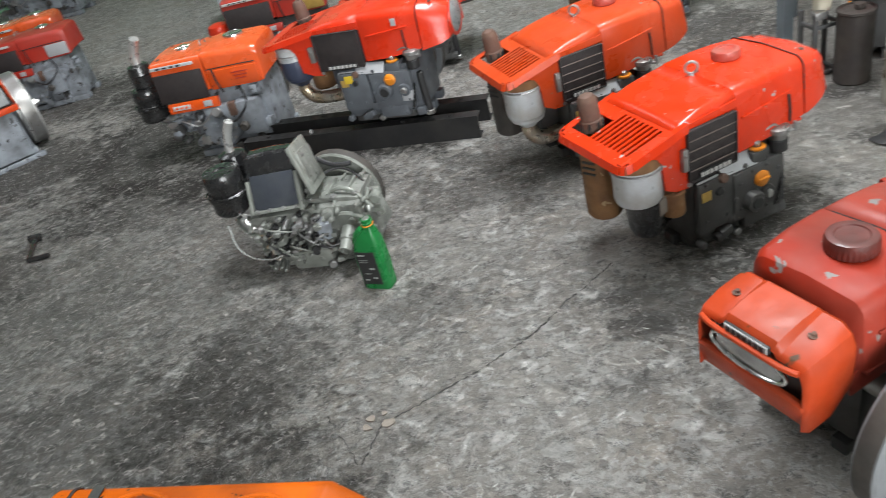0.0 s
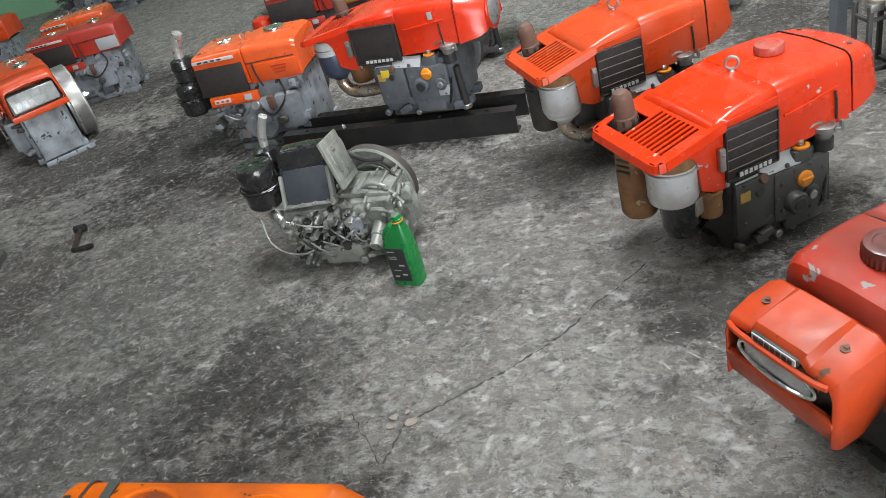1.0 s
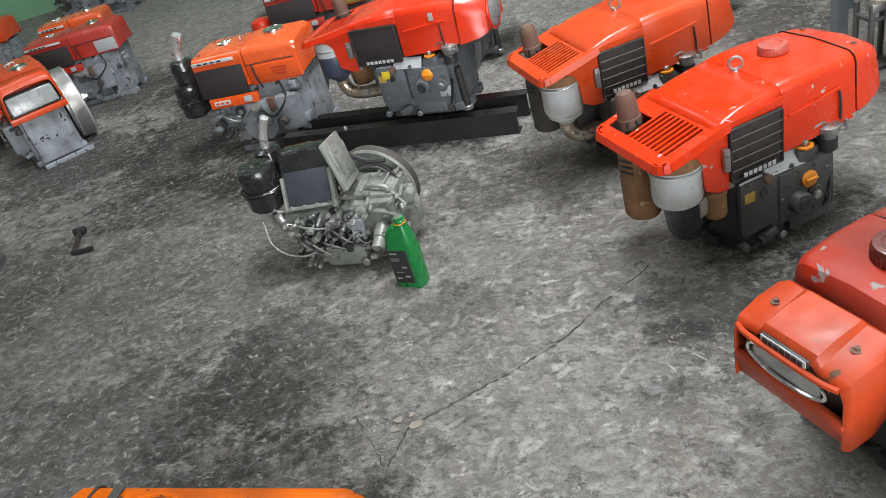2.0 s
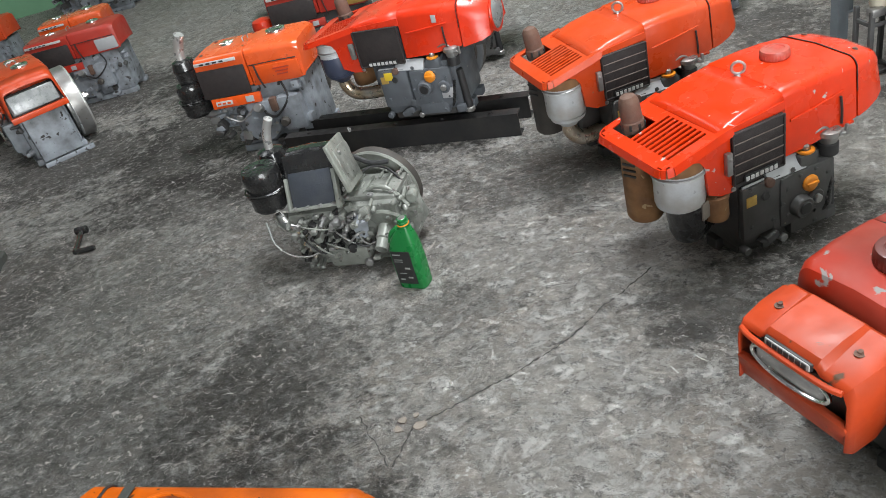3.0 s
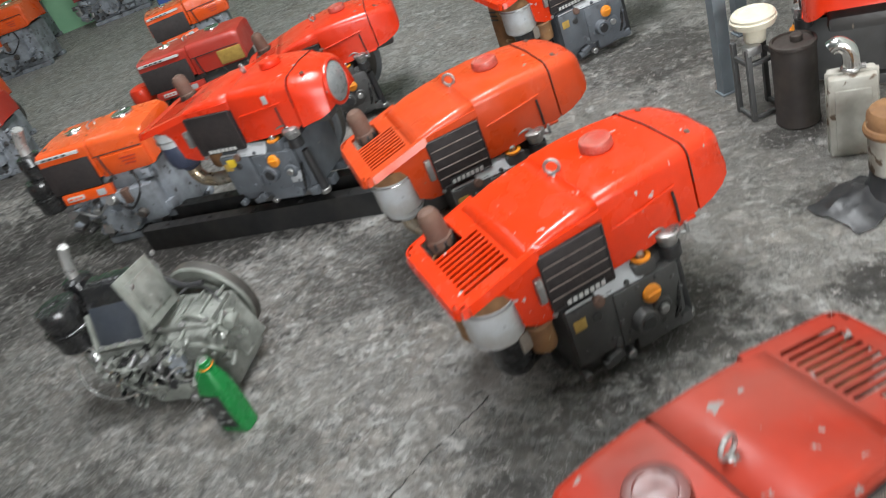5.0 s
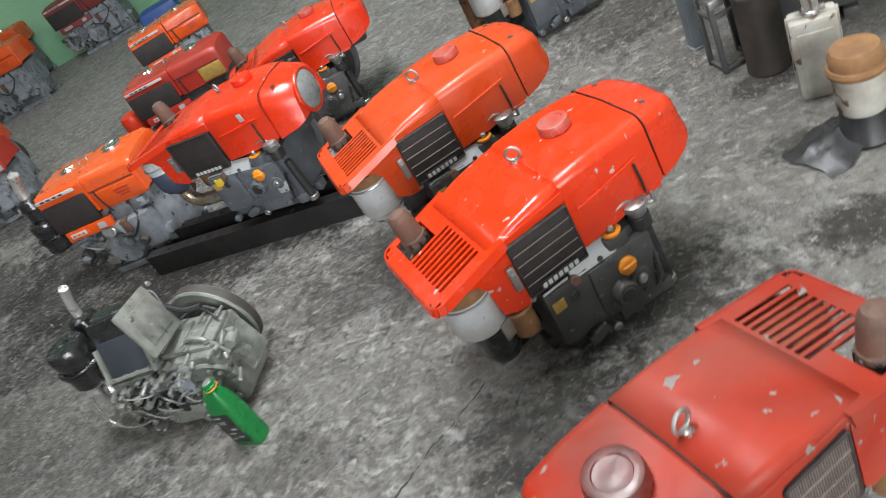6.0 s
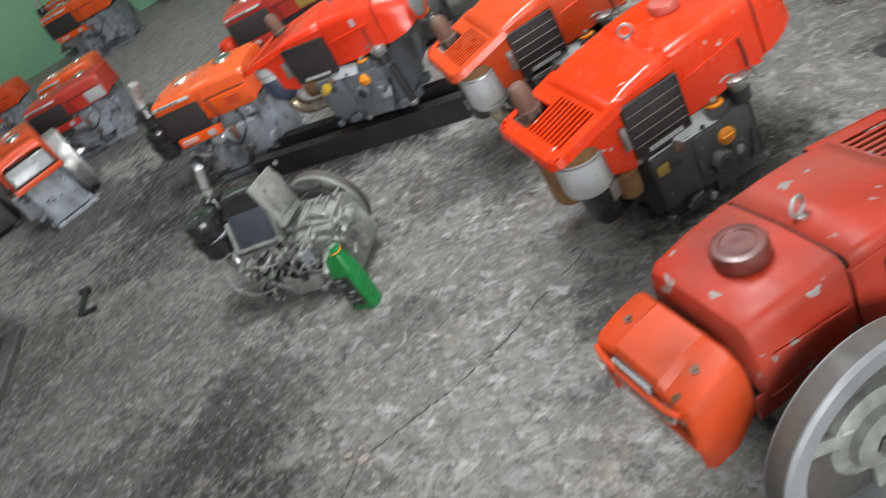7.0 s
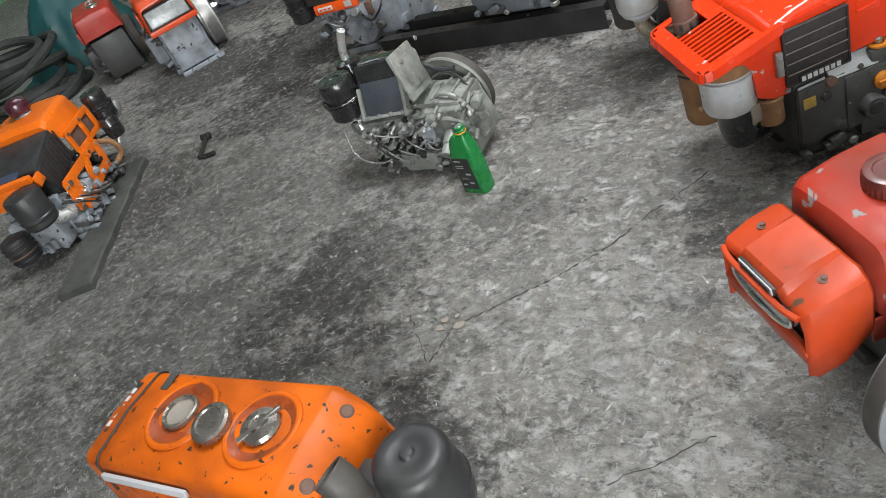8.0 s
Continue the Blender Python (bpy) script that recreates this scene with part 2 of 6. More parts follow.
def concrete():
    """Worn workshop concrete: pale scuffs over a grey slab, oily blotches, damp green-black patches, painted shade."""
    m = bpy.data.materials.new("worn_oily_concrete")
    m.use_nodes = True
    n, link = m.node_tree.nodes, m.node_tree.links.new
    b = n["Principled BSDF"]
    co = n.new("ShaderNodeTexCoord").outputs["Object"]
    turn = n.new("ShaderNodeMapping")
    turn.inputs["Rotation"].default_value = (0, 0, radians(-28))
    turn.inputs["Scale"].default_value = (0.78, 1.0, 1.0)
    link(co, turn.inputs["Vector"])

    def noise_of(s, lo, hi, detail=6.0, rough=0.6, distort=0.0, vector=co, kind="FBM"):
        t = n.new("ShaderNodeTexNoise")
        t.inputs["Scale"].default_value, t.inputs["Detail"].default_value, t.inputs["Roughness"].default_value, t.inputs["Distortion"].default_value = s, detail, rough, distort
        link(vector, t.inputs["Vector"])
        r = n.new("ShaderNodeMapRange")
        r.inputs["From Min"].default_value, r.inputs["From Max"].default_value = lo, hi
        link(t.outputs["Fac"], r.inputs["Value"])
        return r.outputs["Result"]

    def mul(a, k):
        w = n.new("ShaderNodeMath")
        w.operation = "MULTIPLY"
        link(a, w.inputs[0])
        if isinstance(k, float):
            w.inputs[1].default_value = k
        else:
            link(k, w.inputs[1])
        return w.outputs[0]

    def mixed(fac, a, c):
        x = n.new("ShaderNodeMix")
        x.data_type = "RGBA"
        link(fac, x.inputs["Factor"])
        for value, socket in ((a, x.inputs["A"]), (c, x.inputs["B"])):
            if isinstance(value, tuple):
                socket.default_value = (*value, 1)
            else:
                link(value, socket)
        return x.outputs["Result"]

    def blot(x, y, rx, ry, edge=0.5):
        """A patch of stain, slab tone or painted shade, of its own shape, round a place on the slab."""
        mp = n.new("ShaderNodeMapping")
        mp.vector_type = "POINT"
        mp.inputs["Location"].default_value = (-x / rx, -y / ry, 0)
        mp.inputs["Scale"].default_value = (1 / rx, 1 / ry, 0)
        link(co, mp.inputs["Vector"])
        ln = n.new("ShaderNodeVectorMath")
        ln.operation = "LENGTH"
        link(mp.outputs["Vector"], ln.inputs[0])
        wob = n.new("ShaderNodeTexNoise")
        wob.inputs["Scale"].default_value, wob.inputs["Detail"].default_value = 6.0, 5.0
        link(co, wob.inputs["Vector"])
        add = n.new("ShaderNodeMath")
        add.operation = "MULTIPLY_ADD"
        add.inputs[1].default_value = 1.5
        fine = n.new("ShaderNodeTexNoise")
        fine.inputs["Scale"].default_value, fine.inputs["Detail"].default_value, fine.inputs["Roughness"].default_value = 24.0, 10.0, 0.78
        link(co, fine.inputs["Vector"])
        more = n.new("ShaderNodeMath")
        more.operation = "MULTIPLY_ADD"
        more.inputs[1].default_value = 2.2
        link(fine.outputs["Fac"], more.inputs[0])
        link(ln.outputs["Value"], more.inputs[2])
        link(wob.outputs["Fac"], add.inputs[0])
        link(more.outputs[0], add.inputs[2])
        r = n.new("ShaderNodeMapRange")
        r.inputs["From Min"].default_value, r.inputs["From Max"].default_value = 2.85 + edge * 0.2, 2.85 - edge * 0.8
        link(add.outputs[0], r.inputs["Value"])
        return r.outputs["Result"]

    tv = turn.outputs["Vector"]
    colour = mixed(noise_of(1.5, 0.36, 0.66, 8.0), (0.64, 0.60, 0.55), (0.44, 0.412, 0.374))
    # tan worn stretches and cool damp ones
    colour = mixed(mul(noise_of(2.6, 0.48, 0.66, 6.0, 0.65, 0.6), 0.65), colour, (0.48, 0.415, 0.35))
    colour = mixed(mul(noise_of(5.0, 0.52, 0.62, 12.0, 0.76, 0.4, tv), 0.6), colour, (0.22, 0.215, 0.205))
    colour = mixed(mul(noise_of(15.0, 0.505, 0.555, 14.0, 0.80, 0.5, tv), 0.9), colour, (0.84, 0.82, 0.785))
    colour = mixed(mul(noise_of(30.0, 0.545, 0.575, 12.0, 0.82, 0.3, tv), 0.7), colour, (0.14, 0.135, 0.128))
    colour = mixed(mul(noise_of(52.0, 0.55, 0.585, 10.0, 0.8, 0.8, tv), 0.95), colour, (0.86, 0.845, 0.82))
    colour = mixed(mul(noise_of(130.0, 0.57, 0.62, 6.0, 0.8, 0.2), 0.5), colour, (0.06, 0.057, 0.052))
    # small chips, knocked out dark or worn pale
    warp = n.new("ShaderNodeTexNoise")
    warp.inputs["Scale"].default_value, warp.inputs["Detail"].default_value = 40.0, 4.0
    link(tv, warp.inputs["Vector"])
    shift = n.new("ShaderNodeVectorMath")
    shift.operation = "MULTIPLY_ADD"
    shift.inputs[1].default_value = (0.05, 0.05, 0.0)
    link(warp.outputs["Color"], shift.inputs[0])
    link(tv, shift.inputs[2])
    for size, share, weight, tint in ((48.0, 0.90, 0.42, (0.19, 0.18, 0.165)), (62.0, 0.80, 0.75, (0.86, 0.845, 0.81)), (110.0, 0.92, 0.5, (0.12, 0.115, 0.105))):
        vo = n.new("ShaderNodeTexVoronoi")
        vo.inputs["Scale"].default_value = size
        link(shift.outputs["Vector"], vo.inputs["Vector"])
        part_of = n.new("ShaderNodeSeparateColor")
        link(vo.outputs["Color"], part_of.inputs["Color"])
        rr = n.new("ShaderNodeMapRange")
        rr.inputs["From Min"].default_value, rr.inputs["From Max"].default_value = share, share + 0.02
        link(part_of.outputs[0], rr.inputs["Value"])
        colour = mixed(mul(mul(rr.outputs["Result"], noise_of(3.5, 0.42, 0.6, 6.0, 0.7)), weight), colour, tint)
    # smoother beige slab towards the wall, dull grey-green at its foot
    colour = mixed(mul(blot(1.45, 2.9, 0.75, 1.5, 1.6), 0.7), colour, (0.44, 0.415, 0.365))
    colour = mixed(mul(blot(1.1, 4.7, 1.0, 1.0, 1.4), 0.5), colour, (0.19, 0.20, 0.18))
    # the greener, dirtier stretch along the pit, painted dimmer for the weaker light there
    colour = mixed(mul(blot(-1.75, 2.0, 1.5, 2.6, 1.2), 0.72), colour, (0.06, 0.067, 0.057))
    # oil round the engines, with some of the shadows painted in
    for x, y, rx, ry, k in STAINS_AND_SHADE:
        colour = mixed(mul(blot(x, y, rx, ry, 0.45), k), colour, (0.036, 0.031, 0.026))
    # scuffs that have worn through the stains again
    colour = mixed(mul(noise_of(44.0, 0.555, 0.59, 12.0, 0.82, 0.9, tv), 0.85), colour, (0.80, 0.75, 0.715))
    colour = mixed(mul(noise_of(19.0, 0.59, 0.64, 12.0, 0.8, 1.4, tv), 0.75), colour, (0.82, 0.765, 0.73))
    link(colour, b.inputs["Base Color"])
    r = n.new("ShaderNodeMapRange")
    r.inputs["To Min"].default_value, r.inputs["To Max"].default_value = 0.55, 0.9
    link(noise_of(9.0, 0.3, 0.7), r.inputs["Value"])
    link(r.outputs["Result"], b.inputs["Roughness"])
    flaky = n.new("ShaderNodeMath")
    flaky.operation = "ADD"
    h = n.new("ShaderNodeMath")
    h.operation = "ADD"
    link(mul(noise_of(38.0, 0.3, 0.72, 10.0, 0.8, 0.5, tv), -1.0), h.inputs[0])
    link(mul(noise_of(110.0, 0.3, 0.7, 4.0), 0.35), h.inputs[1])
    p = n.new("ShaderNodeBump")
    p.inputs["Strength"].default_value, p.inputs["Distance"].default_value = 1.0, 0.018
    link(h.outputs[0], flaky.inputs[0])
    link(mul(noise_of(15.0, 0.46, 0.56, 12.0, 0.8, 0.6, tv), 0.9), flaky.inputs[1])
    link(flaky.outputs[0], p.inputs["Height"])
    link(p.outputs["Normal"], b.inputs["Normal"])
    return m


STAINS_AND_SHADE = [
    # (0.92, 2.06) paints the front engine's shadow on the slab
    (0.68, 1.72, 0.32, 0.18, 0.62), (0.92, 2.06, 0.32, 0.18, 0.7), (0.50, 1.62, 0.10, 0.07, 0.5), (0.44, 1.42, 0.08, 0.05, 0.4),
    (-0.45, 2.25, 0.30, 0.20, 0.35), (-0.9, 3.05, 0.85, 0.26, 0.85), (-1.75, 3.55, 0.40, 0.75, 0.72), (-2.05, 4.7, 0.45, 0.8, 0.55), (-1.45, 2.85, 0.45, 0.25, 0.5), (0.2, 2.6, 0.5, 0.3, 0.5), (-2.4, 3.5, 0.6, 0.5, 0.7),
    # (1.46, 2.78) paints the drum's shadow, (-0.30, 1.0) the ringed engine's
    (1.46, 2.78, 0.12, 0.07, 0.7), (1.44, 2.42, 0.12, 0.07, 0.6), (1.42, 2.05, 0.14, 0.10, 0.8), (-0.30, 1.0, 0.40, 0.20, 0.72),
    # (1.18, 3.65) paints the shadow behind the steel post
    (-2.7, 4.6, 0.6, 0.5, 0.7), (0.2, 3.9, 0.5, 0.25, 0.6), (-0.1, 1.85, 0.2, 0.12, 0.35), (1.18, 3.65, 0.3, 0.3, 0.6),
    (0.62, 1.30, 0.06, 0.05, 0.35), (0.54, 1.22, 0.05, 0.05, 0.3), (-2.2, 2.2, 0.5, 0.6, 0.5), (1.45, 3.1, 0.4, 0.7, 0.25), (-0.65, 1.65, 0.3, 0.35, 0.5), (-0.55, 1.15, 0.4, 0.3, 0.42), (-1.0, 1.35, 0.6, 0.45, 0.42), (-1.3, 0.9, 0.6, 0.4, 0.38),
]
floor_concrete = concrete()

# ---- shaping helpers ----


def spread(bm, verts, m):
    bmesh.ops.transform(bm, matrix=m, verts=verts)


def box(bm, c, s, bevel=0.004, turn=(0, 0, 0), taper=1.0):
    """A bevelled block: centre, sizes, turn in degrees; taper narrows its top."""
    made = bmesh.ops.create_cube(bm, size=1.0)["verts"]
    for v in made:
        k = taper if v.co.z > 0 else 1.0
        v.co = Vector((v.co.x * s[0] * k, v.co.y * s[1] * k, v.co.z * s[2]))
    spread(bm, made, pose(*c, *turn))
    if bevel:
        edges = list({e for v in made for e in v.link_edges})
        bmesh.ops.bevel(bm, geom=edges, offset=min(bevel, 0.45 * min(s)), segments=2, affect="EDGES", profile=0.6)


def along(a, b):
    a, b = Vector(a), Vector(b)
    return Matrix.Translation(a) @ (b - a).to_track_quat("Z", "Y").to_matrix().to_4x4()


def lathe(bm, profile, a, b, seg=24):
    """Turns a profile of (radius, height) round the axis that begins at a and points to b."""
    m = along(a, b)
    rings = []
    for r, h in profile:
        if r < 1e-6:
            rings.append([bm.verts.new(m @ Vector((0, 0, h)))])
        else:
            rings.append([bm.verts.new(m @ Vector((r * math.cos(2 * math.pi * i / seg), r * math.sin(2 * math.pi * i / seg), h))) for i in range(seg)])
    for p, q in zip(rings, rings[1:]):
        for i in range(seg):
            j = (i + 1) % seg
            if len(p) == 1 and len(q) == 1:
                continue
            if len(p) == 1:
                bm.faces.new((p[0], q[j], q[i]))
            elif len(q) == 1:
                bm.faces.new((p[i], p[j], q[0]))
            else:
                bm.faces.new((p[i], p[j], q[j], q[i]))


def cyl(bm, a, b, r, r2=None, seg=20, edge=0.003):
    r2 = r if r2 is None else r2
    h = (Vector(b) - Vector(a)).length
    e = min(edge, r * 0.4, r2 * 0.4, h * 0.4)
    lathe(bm, [(0, 0), (r - e, 0), (r, e), (r2, h - e), (r2 - e, h), (0, h)], a, b, seg)


def tube(bm, points, r, seg=10, steps=5, ends=True):
    """A round tube along a smooth line through the points."""
    pts = [Vector(p) for p in points]
    line = []
    for i in range(len(pts) - 1):
        p0, p1, p2, p3 = pts[max(i - 1, 0)], pts[i], pts[i + 1], pts[min(i + 2, len(pts) - 1)]
        for k in range(steps):
            t = k / steps
            line.append(0.5 * ((2 * p1) + (p2 - p0) * t + (2 * p0 - 5 * p1 + 4 * p2 - p3) * t * t + (3 * p1 - p0 - 3 * p2 + p3) * t ** 3))
    line.append(pts[-1])
    up = Vector((0.13, 0.21, 0.97))
    rings = []
    for i, p in enumerate(line):
        d = (line[min(i + 1, len(line) - 1)] - line[max(i - 1, 0)]).normalized()
        s = d.cross(up)
        s = s.normalized() if s.length > 1e-4 else d.cross(Vector((1, 0, 0))).normalized()
        up = s.cross(d).normalized()
        rings.append([bm.verts.new(p + r * (math.cos(2 * math.pi * k / seg) * s + math.sin(2 * math.pi * k / seg) * up)) for k in range(seg)])
    for a, b in zip(rings, rings[1:]):
        for k in range(seg):
            bm.faces.new((a[k], a[(k + 1) % seg], b[(k + 1) % seg], b[k]))
    if ends:
        bm.faces.new(rings[0])
        bm.faces.new(list(reversed(rings[-1])))


def ring(bm, c, axis, big, small, seg=28, side=10):
    c = Vector(c)
    m = along(c, c + Vector(axis))
    rows = []
    for i in range(seg):
        a = 2 * math.pi * i / seg
        rows.append([bm.verts.new(m @ Vector(((big + small * math.cos(2 * math.pi * k / side)) * math.cos(a), (big + small * math.cos(2 * math.pi * k / side)) * math.sin(a), small * math.sin(2 * math.pi * k / side)))) for k in range(side)])
    for i in range(seg):
        p, q = rows[i], rows[(i + 1) % seg]
        for k in range(side):
            bm.faces.new((p[k], q[k], q[(k + 1) % side], p[(k + 1) % side]))


def arch(x, half, low, high, radius, lean=0.0, crown=0.006, n=6, y0=0.0):
    """One rounded cross-section of a sheet-metal hood, from the lower left edge over the top to the lower right."""
    pts = []
    top = half - lean
    radius = min(radius, top * 0.95, (high - low) * 0.95)
    pts.append((x, y0 - half, low))
    pts.append((x, y0 - (half * 0.5 + top * 0.5), low + (high - radius - low) * 0.5))
    for i in range(n + 1):
        a = math.pi - 0.5 * math.pi * i / n
        pts.append((x, y0 - top + radius + radius * math.cos(a), high - radius + radius * math.sin(a)))
    for k in (-0.5, 0.0, 0.5):
        pts.append((x, y0 + k * (top - radius) * 2 * 0.5, high + crown * (1 - abs(k))))
    for i in range(n + 1):
        a = 0.5 * math.pi * (1 - i / n)
        pts.append((x, y0 + top - radius + radius * math.cos(a), high - radius + radius * math.sin(a)))
    pts.append((x, y0 + (half * 0.5 + top * 0.5), low + (high - radius - low) * 0.5))
    pts.append((x, y0 + half, low))
    return pts


def loft(bm, rows, start=True, finish=True, loop=False):
    made = [[bm.verts.new(p) for p in row] for row in rows]
    for p, q in zip(made, made[1:]):
        for i in range(len(p) - (0 if loop else 1)):
            j = (i + 1) % len(p)
            bm.faces.new((p[i], p[j], q[j], q[i]))
    if start:
        bm.faces.new(list(reversed(made[0])))
    if finish:
        bm.faces.new(made[-1])
    return made


def part(name, bm, mat, parent, label="", sharp=32, thick=0.0):
    """Links a bmesh as one mesh object under a thing or a part."""
    bmesh.ops.recalc_face_normals(bm, faces=bm.faces)
    me = bpy.data.meshes.new(name)
    bm.to_mesh(me)
    bm.free()
    for p in me.polygons:
        p.use_smooth = True
    me.set_sharp_from_angle(angle=radians(sharp))
    me.materials.append(mat)
    ob = new(name, me)
    ob.parent = parent
    if thick:
        s = ob.modifiers.new("thickness", "SOLIDIFY")
        s.thickness, s.offset = thick, -1
    if label:
        tagged(ob, label)
    return ob


def thing(name, m, label, category, group="", kind=""):
    ob = new(name)
    ob.empty_display_size = 0.05
    ob.matrix_world = m
    return tagged(ob, label, category, group, kind)


def shaped(fn, *a, **k):
    bm = bmesh.new()
    fn(bm, *a, **k)
    return bm


def solid(name, mat, parent, c, s, bevel=0.004, turn=(0, 0, 0), taper=1.0, label=""):
    return part(name, shaped(box, c, s, bevel, turn, taper), mat, parent, label)


def rod(name, mat, parent, a, b, r, r2=None, seg=20, label=""):
    return part(name, shaped(cyl, a, b, r, r2, seg), mat, parent, label)


def pipe(name, mat, parent, points, r, seg=10, label=""):
    return part(name, shaped(tube, points, r, seg), mat, parent, label)


def turned(name, mat, parent, profile, a, b, seg=24, label=""):
    return part(name, shaped(lathe, profile, a, b, seg), mat, parent, label)


def placed(x, y, heading, z=0.0):
    return pose(x, y, z, 0, 0, heading)

# ---- the hall ----


def flat_quad(name, corners, mat, thick, label, kind="structure", category=""):
    """A slab through four corners, given thickness away from the hall."""
    bm = bmesh.new()
    vs = [bm.verts.new(c) for c in corners]
    f = bm.faces.new(vs)
    out = bmesh.ops.extrude_face_region(bm, geom=[f])
    normal = (Vector(corners[1]) - Vector(corners[0])).cross(Vector(corners[2]) - Vector(corners[1])).normalized()
    bmesh.ops.translate(bm, vec=normal * -thick, verts=[v for v in out["geom"] if isinstance(v, bmesh.types.BMVert)])
    ob = part(name, bm, mat, None)
    return tagged(ob, label, category or name.split("_")[0], kind=kind)


def hall():
    bm = bmesh.new()
    bmesh.ops.create_grid(bm, x_segments=2, y_segments=2, size=1.0)
    for v in bm.verts:
        v.co = Vector((v.co.x * 9 - 3.0, v.co.y * 11 + 3.0, 0))
    tagged(part("floor", bm, floor_concrete, None), "worn grey concrete workshop floor with oil stains and painted shade", "floor", kind="structure")
    # east wall runs askew past the drums; the far wall is painted green
    e0, e1 = Vector((4.85, -5.0, 0)), Vector((0.29, 10.2, 0))
    n0, n1 = e1, Vector((-11.5, 6.8, 0))
    up = Vector((0, 0, 4.5))
    flat_quad("wall_east", (e0, e1, e1 + up, e0 + up), wall_pale, 0.15, "pale grey-green plastered workshop wall")
    flat_quad("wall_north", (n0, n1, n1 + up, n0 + up), wall_green, 0.15, "green painted workshop wall at the far end")
    # unseen west wall, added to close the hall
    w1 = Vector((-11.5, -5.0, 0))
    flat_quad("wall_west", (n1, w1, w1 + up, n1 + up), wall_pale, 0.15, "unseen plain plastered workshop wall")
    # unseen south wall, added with the open gate
    for name, a, b, z0, z1 in (("wall_south_1", w1.x, 0.7, 0, 4.5), ("wall_south_2", 4.35, 5.2, 0, 4.5), ("wall_south_3", 0.7, 4.35, 3.2, 4.5)):
        flat_quad(name, ((a, -5, z0), (a, -5, z1), (b, -5, z1), (b, -5, z0)), wall_pale, 0.15, "unseen plain plastered workshop wall beside the open gate")
    # unseen roof, added in strips that leave two roof lights open
    bm = bmesh.new()
    def strip(x0, x1, y0, y1):
        box(bm, ((x0 + x1) / 2, (y0 + y1) / 2, 4.56), (x1 - x0, y1 - y0, 0.08), 0)
    strip(-11.6, -4.0, -5.2, 10.6)
    strip(-4.0, -2.8, -5.2, 3.2)
    strip(-4.0, -2.8, 6.0, 10.6)
    strip(-2.8, 0.0, -5.2, 10.6)
    strip(0.0, 1.2, -5.2, 1.2)
    strip(0.0, 1.2, 4.0, 10.6)
    strip(1.2, 5.4, -5.2, 10.6)
    tagged(part("ceiling", bm, roof_sheet, None), "unseen grey sheet roof with open roof lights", "ceiling", kind="structure")


hall()


def crack(points, width, seed, label):
    """A ragged crack in the slab along a bent line, as a thin sunken-looking ribbon with broken edges."""
    rnd = random.Random(seed)
    bm = bmesh.new()
    rows = []
    for (x0, y0), (x1, y1) in zip(points, points[1:]):
        n = max(4, int(math.hypot(x1 - x0, y1 - y0) / 0.012))
        for i in range(n):
            t = i / n
            dx, dy = y0 - y1, x1 - x0
            d = math.hypot(dx, dy)
            j = rnd.uniform(-1, 1) * 0.004 + 0.006 * noise.noise(Vector((x0 + (x1 - x0) * t, y0 + (y1 - y0) * t, seed)) * 14)
            w = width * rnd.uniform(0.25, 1.0)
            cx, cy = x0 + (x1 - x0) * t + dx / d * j, y0 + (y1 - y0) * t + dy / d * j
            rows.append((bm.verts.new((cx + dx / d * w, cy + dy / d * w, 0.0012)), bm.verts.new((cx - dx / d * w, cy - dy / d * w, 0.0012))))
    for (a, b), (c, d) in zip(rows, rows[1:]):
        bm.faces.new((a, b, d, c))
    return tagged(part("floor_crack", bm, crack_dark, None), label, "crack", kind="structure")


main_line = [(-0.218, 1.262), (-0.181, 1.384), (0.057, 1.529), (0.228, 1.659), (0.309, 1.762), (0.478, 1.931)]
crack(main_line, 0.0045, 3, "long ragged crack across the concrete floor")
crack([(-0.227, 1.264), (-0.345, 1.448)], 0.0018, 5, "fine crack branching across the concrete floor")
crack([(0.30, 0.93), (0.42, 1.00), (0.52, 1.06)], 0.0018, 8, "fine crack in the concrete floor under an engine")


def raised_lip(points, seed):
    """Broken, slightly lifted concrete along one edge of the crack."""
    rnd = random.Random(seed)
    bm = bmesh.new()
    rows = []
    for (x0, y0), (x1, y1) in zip(points, points[1:]):
        d = math.hypot(x1 - x0, y1 - y0)
        n = max(4, int(d / 0.008))
        nx, ny = (y1 - y0) / d, (x0 - x1) / d
        for i in range(n):
            t = i / n
            x, y = x0 + (x1 - x0) * t, y0 + (y1 - y0) * t
            w = 0.010 + 0.012 * rnd.random()
            h = 0.001 + 0.0035 * rnd.random()
            j = 0.004 * rnd.uniform(-1, 1)
            rows.append([bm.verts.new((x + nx * (j + o), y + ny * (j + o), z)) for o, z in ((0.002, -0.001), (0.004, h), (0.004 + w * 0.5, h * 0.8), (0.004 + w, -0.001))])
    for p, q in zip(rows, rows[1:]):
        for k in range(3):
            bm.faces.new((p[k], p[k + 1], q[k + 1], q[k]))
    tagged(part("broken_edge", bm, floor_concrete, None), "lifted broken concrete edge along a floor crack", "crack", kind="structure")


raised_lip(main_line, 21)


